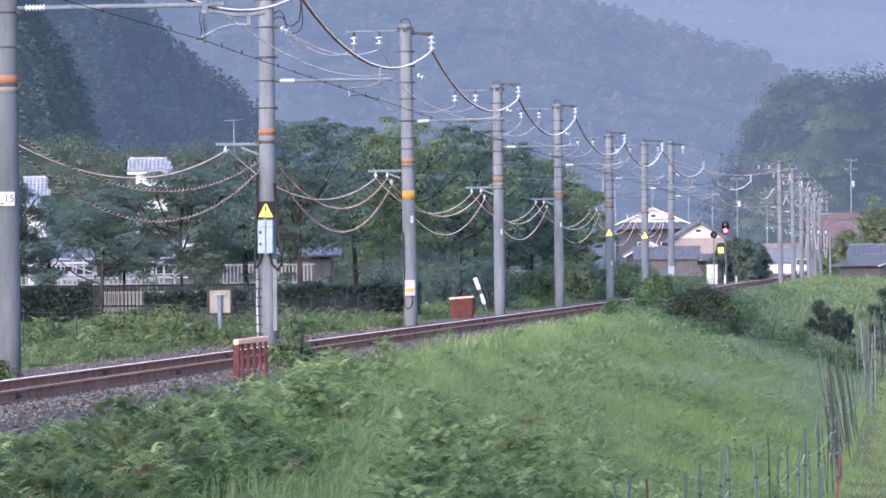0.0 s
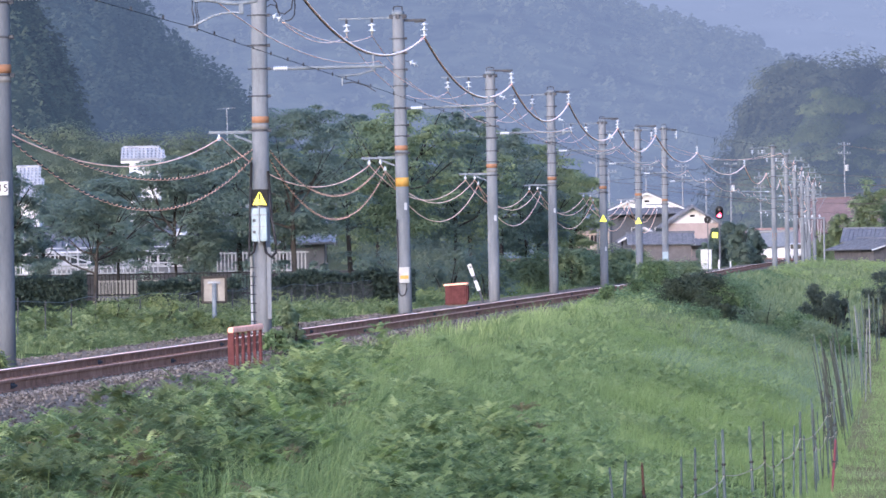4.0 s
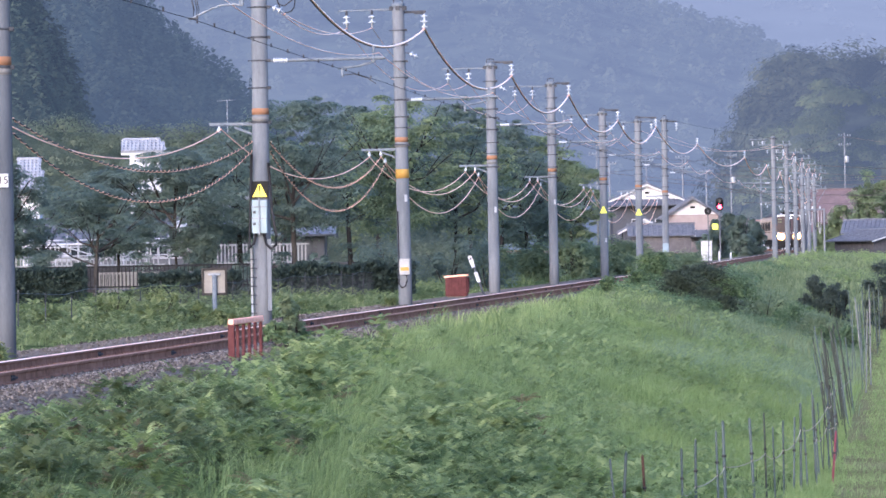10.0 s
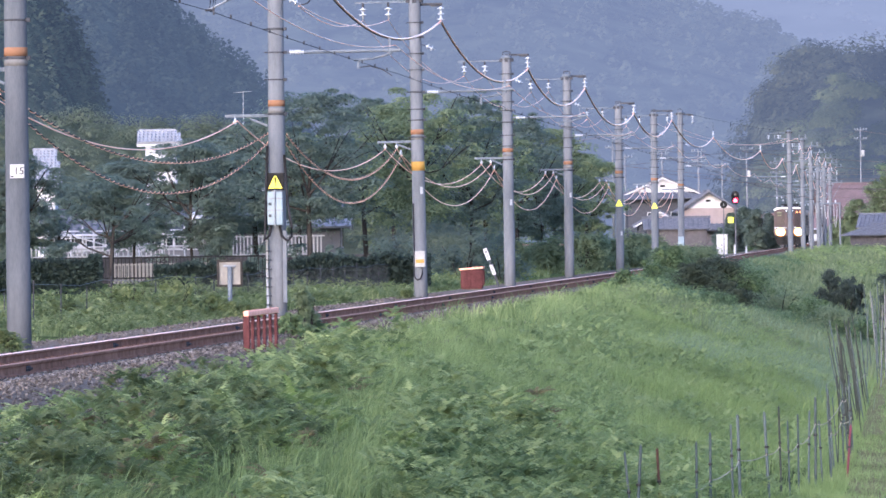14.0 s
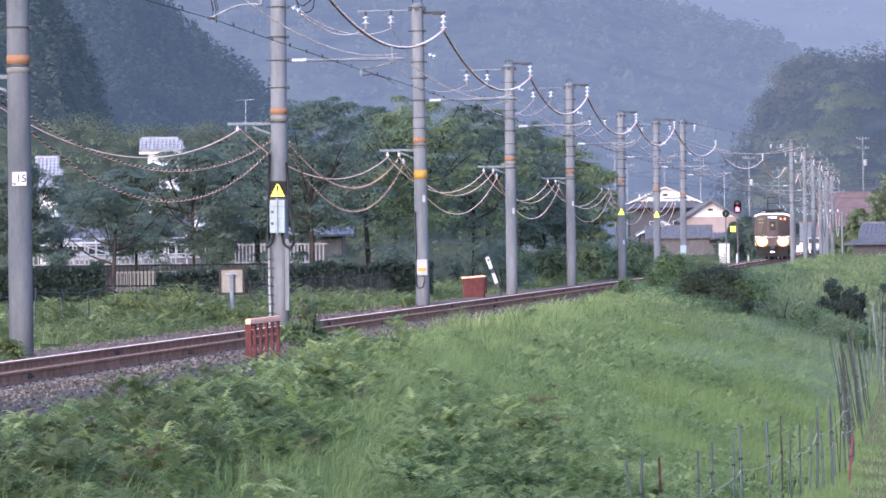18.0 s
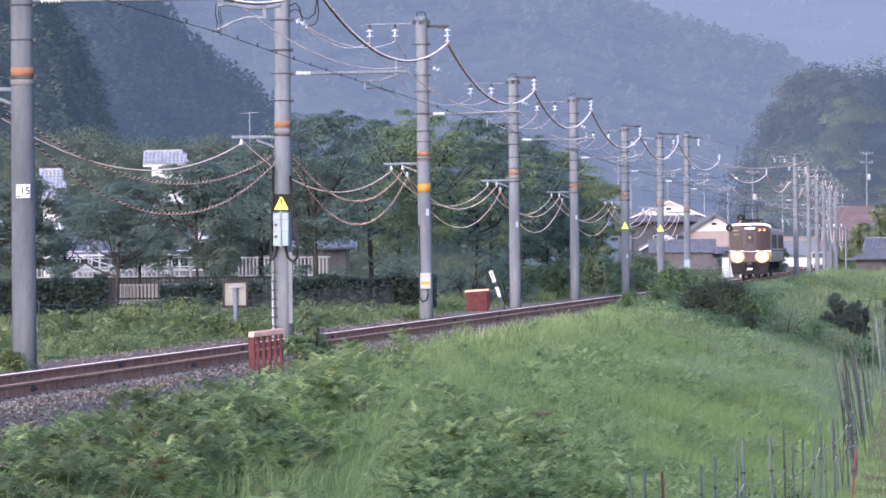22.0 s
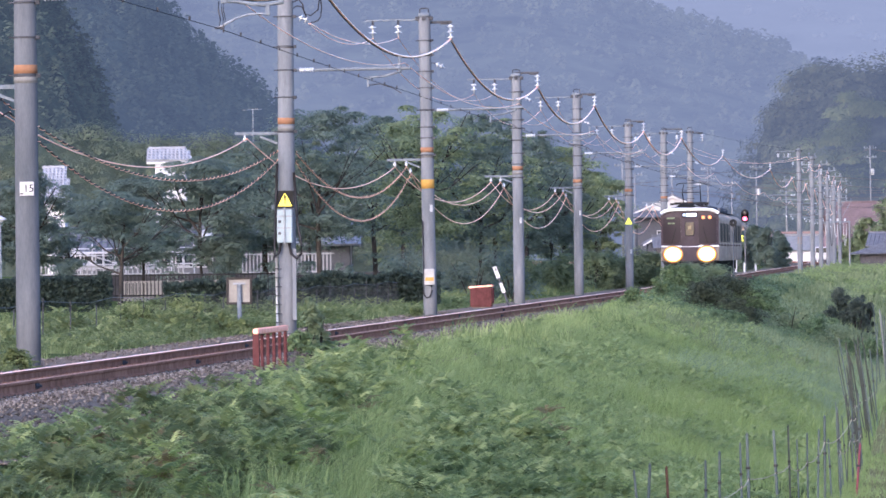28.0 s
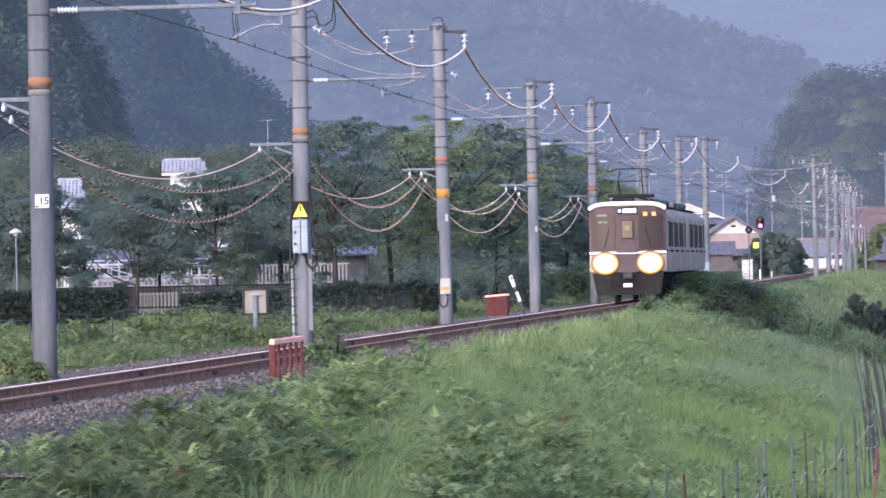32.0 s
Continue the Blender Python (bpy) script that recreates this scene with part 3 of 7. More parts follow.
def patches(x, y, size, seed):
    """Smooth random field, about -1 to 1, with patches of the given size."""
    r = np.random.default_rng(seed)
    grid = r.uniform(-1, 1, (64, 64))
    out = 0
    for k, w in ((1.0, 0.65), (2.3, 0.35)):
        gx, gy = x / size * k, y / size * k * 0.45
        ix, iy = np.floor(gx).astype(int), np.floor(gy).astype(int)
        fx, fy = gx - ix, gy - iy
        fx, fy = fx * fx * (3 - 2 * fx), fy * fy * (3 - 2 * fy)
        g = lambda a, b: grid[a % 64, b % 64]
        out = out + w * ((g(ix, iy) * (1 - fx) + g(ix + 1, iy) * fx) * (1 - fy) + (g(ix, iy + 1) * (1 - fx) + g(ix + 1, iy + 1) * fx) * fy)
    return out


def density(p, scale, cut):
    """Patchy growth."""
    return patches(p[:, 0] + 0.12 * p[:, 1], p[:, 1] * 0.35, 1.6 / scale, 5) + 0.3 * patches(p[:, 0], p[:, 1] * 0.6, 0.5, 6) > cut * 0.4


def fern_edge(p, u):
    """How far up the line the ferns reach, across the bank."""
    return 110 - 5.2 * (u - 3.2) + 9 * patches(p[:, 0], p[:, 1], 1.2, 3)


def build_grass():
    p, u = scatter(5600, 2.3, 10.2, 50, 196, 1.15)
    tall = np.clip(0.5 + 0.75 * patches(p[:, 0], p[:, 1], 1.5, 41), 0, 1)
    keep = (p[:, 1] > fern_edge(p, u) - 6) | ((rng.random(len(p)) < 0.25) & (u > 3.6))
    p, u, tall = p[keep], u[keep], tall[keep]
    low = np.where((u > 7.4 + (p[:, 1] - 70) * 0.04) & (p[:, 1] < 128), 0.55, 1.0)
    foot = u > 6.6 + 2.2 * patches(p[:, 0], p[:, 1], 2.4, 47) - 0.03 * (p[:, 1] - 110)
    for name, label, sel, mat in (("bank_grass", "long green grass in wind-blown tussocks covering the railway bank", ~foot, GRASS), ("foot_grass", "fresh darker grass at the foot of the bank", foot, FOOT_GRASS)):
        q, t = p[sel], tall[sel]
        g = new(name, tufts(name, q, 23, (0.24 + 0.42 * t ** 1.5) * low[sel], 0.1 + 0.0008 * q[:, 1] + 0.05 * t, 0.0034 + 0.000016 * q[:, 1], mat))
        tagged(g, label, "grass", kind="stuff")
    p, u = scatter(1500, 5.5, 10.2, 150, 232, 1.0)
    p = p[patches(p[:, 0], p[:, 1], 2.5, 43) > -0.15]
    g = new("pale_grass", tufts("pale_grass", p, 16, 0.62, 0.22, 0.008, PALE_GRASS, 0.8))
    tagged(g, "patch of paler blue-green grass below the shrubs", "grass", kind="stuff")
    p, u = scatter(24000, 2.4, 10.6, 185, 640, 1.3)
    g = new("far_bank_grass", blade_mesh("far_bank_grass", p, 0.35 + 0.4 * np.clip(0.5 + patches(p[:, 0], p[:, 1], 2.5, 44), 0, 1), 0.00013 * p[:, 1], FAR_GRASS))
    tagged(g, "green grass on the distant part of the bank", "grass", kind="stuff")
    p, u = scatter(1500, -16, -3.4, 84, 330, 1.5)
    h = np.interp(u, (-16, -8.5, -5, -4, -3.4), (0.35, 0.5, 0.5, 0.35, 0.12)) * np.clip(0.8 + 0.7 * patches(p[:, 0], p[:, 1], 1.8, 45), 0.3, 1.3)
    g = new("verge_grass", tufts("verge_grass", p, 22, h, 0.25, 0.004 + 0.000025 * p[:, 1], VERGE))
    tagged(g, "green grass on the verge under the poles", "grass", kind="stuff")
    p, u = scatter(40000, 9.9, 11.9, 100, 330, 1.7)
    keep = (u < 10.62) | (rng.random(len(p)) < np.clip(0.45 + 1.2 * patches(p[:, 0], p[:, 1], 1.5, 46) + 4.0 * (u - 10.95) * (p[:, 1] > 134), 0.12, 1))
    p, u = p[keep], u[keep]
    g = new("path_grass", blade_mesh("path_grass", p, np.interp(u, (9.9, 10.7, 11.0), (0.3, 0.2, 0.13)), 0.0022 + 0.00002 * p[:, 1], FOOT_GRASS, 0.9))
    tagged(g, "short grass along the mown path", "grass", kind="stuff")
    p, u = scatter(14000, 17, 60, 200, 600, 1.2)
    g = new("field_grass", blade_mesh("field_grass", p, np.full(len(p), 0.5), 0.0002 * p[:, 1], FAR_GRASS))
    tagged(g, "green field grass beyond the path", "grass", kind="stuff")


def ferns(name, roots, size, material, label, fronds=6, pairs=8, away=None, wind=(0.22, -0.06)):
    """Bracken: arching triangular fronds, their leaflets joined along the midrib; away: the way a plant leans out of its clump."""
    n = len(roots) * fronds
    a = rng.uniform(0, 6.28, n)
    out = np.stack([np.cos(a) + wind[0], np.sin(a) + wind[1], np.zeros(n)], -1)
    if away is not None:
        out = out + 0.8 * np.repeat(np.concatenate([away, np.zeros((len(away), 1))], 1), fronds, 0)
    out /= np.linalg.norm(out, axis=1, keepdims=True)
    side = np.stack([-out[:, 1], out[:, 0], np.zeros(n)], -1)
    root = np.repeat(roots, fronds, 0)
    ln = (np.repeat(np.broadcast_to(size, (len(roots),)), fronds) * rng.uniform(0.65, 1.2, n))[:, None]
    rise, droop = rng.uniform(0.7, 1.25, n)[:, None], rng.uniform(0.45, 0.95, n)[:, None]
    roll = rng.uniform(-0.5, 0.5, n)[:, None]
    across = side * np.cos(roll) + np.array([0, 0, 1.0]) * np.sin(roll)
    up = np.array([0, 0, 1.0])
    rib = lambda t: root + ln * (out * t * 0.95 + up * (rise * t - droop * t * t))
    cols = [rib(0.14 + 0.86 * j / pairs) for j in range(pairs + 1)]
    faces = []
    for sgn in (-1, 1):
        for j in range(pairs):
            t = 0.14 + 0.86 * (j + 0.5) / pairs
            reach = ln * 0.34 * (1.06 - t) ** 0.85 * min(1.0, 0.35 + 2.4 * t)
            tip = rib(t) + (across * sgn + out * 0.5 - up * 0.22 + rng.normal(size=(n, 3)) * 0.1) * reach
            faces.append((j, j + 1, len(cols)) if sgn > 0 else (j + 1, j, len(cols)))
            cols.append(tip)
    v = np.stack(cols, 1)
    f = (np.array(faces)[None] + (np.arange(n) * len(cols))[:, None, None]).reshape(-1, 3)
    return tagged(new(name, mesh_of(name, v, f, material)), label, "ferns", kind="stuff")


def fern_clumps(name, label, n, u0, u1, y0, y1, rad, tall, plants, size, material, pairs, fronds=5, keep=None):
    """Domed clumps of bracken with shady hollows between them."""
    c, u = scatter(n, u0, u1, y0, y1, 1.0)
    if keep is not None:
        c = c[keep(c, u)]
    k = len(c)
    r = rad * rng.uniform(0.55, 1.35, k)
    h = tall * rng.uniform(0.4, 1.25, k)
    a, q = rng.uniform(0, 6.28, (k, plants)), np.sqrt(rng.random((k, plants)))
    dx, dy = np.cos(a) * q, np.sin(a) * q * 1.3
    x, y = c[:, :1] + dx * r[:, None], c[:, 1:2] + dy * r[:, None]
    z = ground_z(x, y) + h[:, None] * (1 - q ** 2) * rng.uniform(0.75, 1.0, (k, plants))
    roots = np.stack([x, y, z], -1).reshape(-1, 3)
    ln = size * (0.8 + 0.35 * rng.random(k * plants)) * np.repeat(0.75 + 0.35 * h / tall, plants)
    return ferns(name, roots, ln, material, label, fronds, pairs, np.stack([dx, dy], -1).reshape(-1, 2))


def grass_strip(y):
    """Where a tongue of grass runs through the near ferns."""
    return np.interp(y, (50, 65, 72, 79, 97, 117), (4.3, 4.9, 5.3, 5.0, 4.0, 3.0))


def build_weeds():
    def near(p, u):
        edge = np.interp(p[:, 1], (50, 70, 88, 97, 106, 112), (3.1, 3.15, 3.05, 2.25, 2.1, 2.7))
        return (u > edge + 0.3 * patches(p[:, 0], p[:, 1], 1.2, 4)) & (p[:, 1] < fern_edge(p, u) + 2) & (np.abs(u - grass_strip(p[:, 1])) > 0.35 + 0.3 * patches(p[:, 0], p[:, 1], 0.8, 8))

    p, u = scatter(2300, 2.2, 9.0, 46, 112, 1.0)
    q = p[near(p, u + np.where(p[:, 1] < 95, 0.55, 0.0))]
    ferns("fern_undergrowth", q, rng.uniform(0.16, 0.34, len(q)), WEED, "low ferns and leafy weeds covering the near bank", 5, 6)
    fern_clumps("bank_ferns", "tall clumps of feathery bracken ferns on the near bank", 330, 2.5, 9.2, 46, 112, 0.6, 0.7, 22, 0.26, WEED, 7, 5, lambda p, u: near(p, u) & ((p[:, 1] > 78) | (u > 4.4) | (rng.random(len(p)) < 0.45)))
    fern_clumps("edge_ferns", "low ferns creeping over the edge of the ballast", 80, 2.35, 3.4, 48, 98, 0.4, 0.22, 12, 0.2, WEED, 6, 5)
    fern_clumps("dark_ferns", "darker bracken ferns at the near end of the bank", 80, 2.7, 4.5, 46, 78, 0.55, 0.6, 20, 0.25, DARK_FERN, 7, 5, near)
    fern_clumps("bright_ferns", "fresh light green bracken clumps on the near bank", 34, 2.6, 9.0, 48, 108, 0.5, 0.62, 16, 0.28, FRESH_FERN, 9, 5, near)
    fern_clumps("dry_ferns", "browning bracken clumps on the near bank", 30, 2.6, 6.0, 52, 100, 0.4, 0.55, 9, 0.24, DRY_FERN, 9, 4, near)
    fern_clumps("fern_patches", "clumps of ferns and weeds in the bank grass", 570, 2.6, 9.6, 86, 225, 0.75, 0.45, 11, 0.21, SLOPE_WEED, 4, 5, lambda p, u: patches(p[:, 0], p[:, 1], 2.2, 51) > -0.3)
    fern_clumps("dark_weeds", "dark leafy clumps among the bank grass", 60, 2.6, 9.0, 100, 215, 0.6, 0.4, 12, 0.24, DARK_WEED, 6, 5, lambda p, u: patches(p[:, 0], p[:, 1], 2.0, 52) > 0.1)
    fern_clumps("verge_ferns", "soft feathery weeds on the verge behind the track", 270, -8.8, -4.3, 84, 235, 0.7, 0.4, 12, 0.27, VERGE, 5, 5)
    fern_clumps("trackside_ferns", "bushy ferns crowding the far edge of the ballast", 70, -4.4, -2.25, 70, 99, 0.45, 0.5, 16, 0.22, VERGE, 5, 5)
    fern_clumps("bushy_verge", "tall bushy ferns and weeds beyond the track", 46, -7.6, -4.4, 92, 150, 0.6, 0.85, 26, 0.27, VERGE, 5, 5, lambda p, u: patches(p[:, 0], p[:, 1], 1.6, 53) > -0.05)
    p, u = scatter(1500, 2.9, 6.0, 52, 116, 1.0)
    p = p[np.abs(u - grass_strip(p[:, 1])) < 0.42 + 0.25 * patches(p[:, 0], p[:, 1], 0.8, 8)]
    g = new("grass_tongue", tufts("grass_tongue", p, 20, 0.5 + 0.3 * rng.random(len(p)), 0.14, 0.005, GRASS))
    tagged(g, "tongue of bright grass through the ferns", "grass", kind="stuff")
    fern_clumps("tall_growth", "tall tangled growth before the hedge", 50, -11.5, -5.0, 135, 205, 0.8, 0.75, 20, 0.28, VERGE, 5, 5)


def weed_mounds(name, label, n, u0, u1, y0, y1, power, rad, leaf, count, material, cut):
    """Bushy heaps of small leaves."""
    p, u = scatter(n, u0, u1, y0, y1, power)
    p = p[density(p, 0.7, cut)]
    cs, ns, ls = [], [], []
    for q in p:
        r = rad * (0.35 + 1.0 * rng.random() ** 1.6)
        d = rng.normal(size=(count, 3))
        d /= np.linalg.norm(d, axis=1, keepdims=True)
        d[:, 2] = np.abs(d[:, 2])
        cs.append(q + d * r * np.array([1, 1, 0.9]) * rng.uniform(0.55, 1.15, (count, 1)))
        ns.append(d + np.array([0, 0, 0.8]) + 0.35 * rng.normal(size=(count, 3)))
        ls.append(leaf * rng.uniform(0.5, 1.5, count))
    ob = new(name, leaf_mesh(name, np.concatenate(cs), np.concatenate(ns), np.concatenate(ls), material, 2.4))
    tagged(ob, label, "weeds", kind="stuff")


build_path()
build_grass()
build_weeds()
p, u = scatter(16000, 1.5, 2.6, 112, 320, 1.2)
h = 0.34 * np.clip(0.35 + 0.8 * patches(p[:, 0], p[:, 1], 1.1, 21) + (p[:, 1] - 140) / 120, 0.05, 1.1)
tagged(new("shoulder_grass", blade_mesh("shoulder_grass", p, h, 0.006 + 0.00004 * p[:, 1], GRASS)), "tufts of grass creeping over the ballast shoulder", "grass", kind="stuff")
p, u = scatter(9000, 1.9, 3.6, 98, 215, 1.1)
h = 0.85 * np.clip(0.3 + 0.9 * patches(p[:, 0], p[:, 1], 1.0, 31), 0.1, 1.0)
tagged(new("shoulder_weeds", blade_mesh("shoulder_weeds", p, h, 0.005 + 0.00004 * p[:, 1], WEED)), "tall shaggy weeds along the shoulder of the bank", "weeds", kind="stuff")
weed_mounds("field_edge_weeds", "bushy weeds before the hedge", 260, -15, -6.2, 128, 205, 1.0, 0.4, 0.034, 130, VERGE, -1.2)
weed_mounds("slope_weeds", "weed patches on the slope of the bank", 700, 3.0, 10.0, 105, 330, 1.0, 0.42, 0.032, 110, SLOPE_WEED, 0.0)
weed_mounds("tall_weeds", "tall bushy weeds before the chain-link fence", 160, -10.5, -4.6, 112, 200, 1.0, 0.5, 0.034, 220, VERGE, -0.5)
weed_mounds("crest_weeds", "bushy weeds along the shoulder of the bank", 560, 1.9, 4.2, 214, 430, 1.0, 0.5, 0.08, 110, BUSH, -0.9)
weed_mounds("near_verge_weeds", "bushy weeds round the foot of the poles", 260, -6.0, -3.9, 76, 150, 1.0, 0.5, 0.028, 260, VERGE, -0.8)
weed_mounds("rail_edge_weeds", "weeds growing over the edge of the track", 190, 1.0, 2.3, 200, 310, 1.0, 0.4, 0.05, 130, GRASS, -1.2)
weed_mounds("thicket", "tangled low thicket between the shrubs on the bank", 330, 2.2, 10.0, 224, 264, 1.0, 0.7, 0.05, 170, BUSH, -0.3)
weed_mounds("distant_weeds", "bushy growth on the distant bank", 260, 3.0, 12.0, 430, 640, 1.0, 0.8, 0.1, 150, SLOPE_WEED, -0.6)


def shrub_leaves(name, radius, height, count, size, material, parent, lobes=9, seed=1, flat=0.6, fill=0.0):
    """A crown as many leafy lobes with gaps between; leaves sit on the lobes' outsides."""
    r = np.random.default_rng(seed)
    cs, ns = [], []
    for k in range(lobes):
        a, q = r.uniform(0, 6.28), r.random() ** 0.6
        h = r.uniform(0.03, 1.0)
        reach = radius * math.sqrt(max(0.05, 1 - max(0.0, h - 0.35) ** 2 / 0.5)) * 0.85 * min(1.0, 0.55 + 1.6 * h) * (1 - 0.25 * fill)
        c = np.array([math.cos(a) * q * reach, math.sin(a) * q * reach, height * h * 0.9])
        rad = radius * r.uniform(0.16 + 0.2 * fill, 0.36 + 0.2 * fill)
        if k % 4 == 0:
            c, rad = c * np.array([1.12, 1.12, 1.06]), rad * 0.45
        if k % 7 == 1:
            c, rad = c - np.array([0, 0, height * 0.22 * r.random()]), rad * 0.8
        m = int(count / lobes * r.uniform(0.6, 1.4))
        d = r.normal(size=(m, 3))
        d /= np.linalg.norm(d, axis=1, keepdims=True)
        rr = rad * r.random(m) ** 0.4 * (1 + 0.25 * r.normal(size=m))
        p = c + d * rr[:, None] * np.array([1, 1, flat])
        p[:, 2] -= 0.25 * rad * (rr / rad) ** 2
        cs.append(p)
        ns.append(0.6 * d + np.array([0, 0, 0.75]) + 0.15 * r.normal(size=(m, 3)))
    cs, ns = np.concatenate(cs), np.concatenate(ns)
    if flat > 0.5:
        cs[:, 2] = np.maximum(cs[:, 2], 0.02)
    me = leaf_mesh(name, cs, ns, size * r.uniform(0.6, 1.3, len(cs)), material)
    ob = new(name, me)
    ob.parent = parent
    return ob


def trunk_mesh(height, radius, spread, limbs=7, seed=1, fork=0.35):
    r = random.Random(seed)
    bm = bmesh.new()
    top = Vector((r.uniform(-0.2, 0.2), r.uniform(-0.2, 0.2), height * 0.75))
    mid = Vector((r.uniform(-0.15, 0.15), r.uniform(-0.15, 0.15), height * fork))
    add_tube(bm, [(0, 0, -0.15), (0, 0, 0.1), mid, top], [radius * 1.35, radius, radius * 0.75, radius * 0.2], 9)
    for k in range(limbs):
        a = 6.28 * k / limbs + r.uniform(-0.3, 0.3)
        s = mid.lerp(top, r.uniform(-0.1, 0.7))
        e = s + Vector((math.cos(a) * spread * r.uniform(0.5, 0.85), math.sin(a) * spread * r.uniform(0.5, 0.85), height * r.uniform(0.15, 0.4)))
        m = s.lerp(e, 0.5) + Vector((0, 0, -0.05 * height))
        add_tube(bm, [s, m, e], [radius * 0.45, radius * 0.3, radius * 0.08], 6)
        for j in range(2):
            b = a + r.uniform(-0.9, 0.9)
            f = m + Vector((math.cos(b) * spread * 0.4, math.sin(b) * spread * 0.4, height * r.uniform(0.08, 0.25)))
            add_tube(bm, [m, m.lerp(f, 0.5) + Vector((0, 0, 0.05)), f], [radius * 0.2, radius * 0.14, radius * 0.04], 5)
    return bm


def tree(x, y, height, radius, label, material=TREE_LEAF, count=9000, leaf=0.17, crown_from=0.25, seed=1, lobes=26, trunk=0.16, flat=0.6, base=None, fork=0.35):
    z = float(ground_z(x, y)) if base is None else base
    t = thing("tree", pose(x, y, z), label, "tree", "trees behind the line")
    part("trunk", trunk_mesh(height * 0.9, trunk, radius, seed=seed, fork=fork), BARK, t)
    c = shrub_leaves("crown", radius, height * (1 - crown_from), count, leaf, material, t, lobes, seed, flat)
    c.location = (0, 0, height * crown_from)
    return t


def shrub(x, y, radius, height, label, material=BUSH, count=4000, leaf=0.1, seed=1, lobes=12, dz=0.0, fill=0.0):
    z = float(ground_z(x, y)) + dz
    t = thing("shrub", pose(x, y, z), label, "shrub", "shrubs on the bank")
    bm = bmesh.new()
    r = random.Random(seed)
    for k in range(6):
        a = r.uniform(0, 6.28)
        e = Vector((math.cos(a) * radius * 0.5, math.sin(a) * radius * 0.5, height * r.uniform(0.5, 0.85)))
        add_tube(bm, [(0, 0, -0.1), e * 0.5 + Vector((0, 0, 0.1)), e], [0.035 * min(1, height / 2.5), 0.022 * min(1, height / 2.5), 0.006], 5)
    part("branching", bm, BARK, t)
    shrub_leaves("leaves", radius, height, count, leaf, material, t, lobes, seed, 0.8, fill)
    return t


# ---- overhead line poles ----
def pole_y(n):
    return 100.0 + 39.8 * n


def pole_pose(n, u):
    p = beside(u, pole_y(n))
    return pose(p.x, p.y, 0, 0, 0, HEADING)


def insulator(discs, r=0.085, pitch=0.125):
    """A string of porcelain discs hanging down from z = 0."""
    prof = [(0.012, 0.0)]
    for k in range(discs):
        z = -0.03 - pitch * k
        prof += [(0.02, z), (r, z - 0.03), (r * 0.95, z - 0.04), (0.025, z - 0.05)]
    prof.append((0.012, -0.05 - pitch * discs))
    return lathe([(a, b) for a, b in reversed(prof)], 12)


def ribbed(length, r=0.055, n=6):
    """A ribbed rod insulator along x from 0."""
    prof = [(0.025, 0.0)]
    for k in range(n):
        z = length * (k + 0.5) / n
        prof += [(0.028, z - 0.02), (r, z - 0.006), (r, z + 0.006), (0.028, z + 0.02)]
    prof.append((0.025, length))
    return lathe(prof, 12, pose(0, 0, 0, 0, 90, 0))


INS2 = insulator(2)
INS3 = insulator(3)
RIBS = ribbed(0.34)


def put(name, bm, material, parent, m, label=""):
    ob = part(name, bm.copy(), material, parent, label)
    ob.matrix_basis = m
    return ob


def feed_x(n):
    """How far a pole's top bracket reaches out."""
    return 0.98 if n == 6 else 0.74


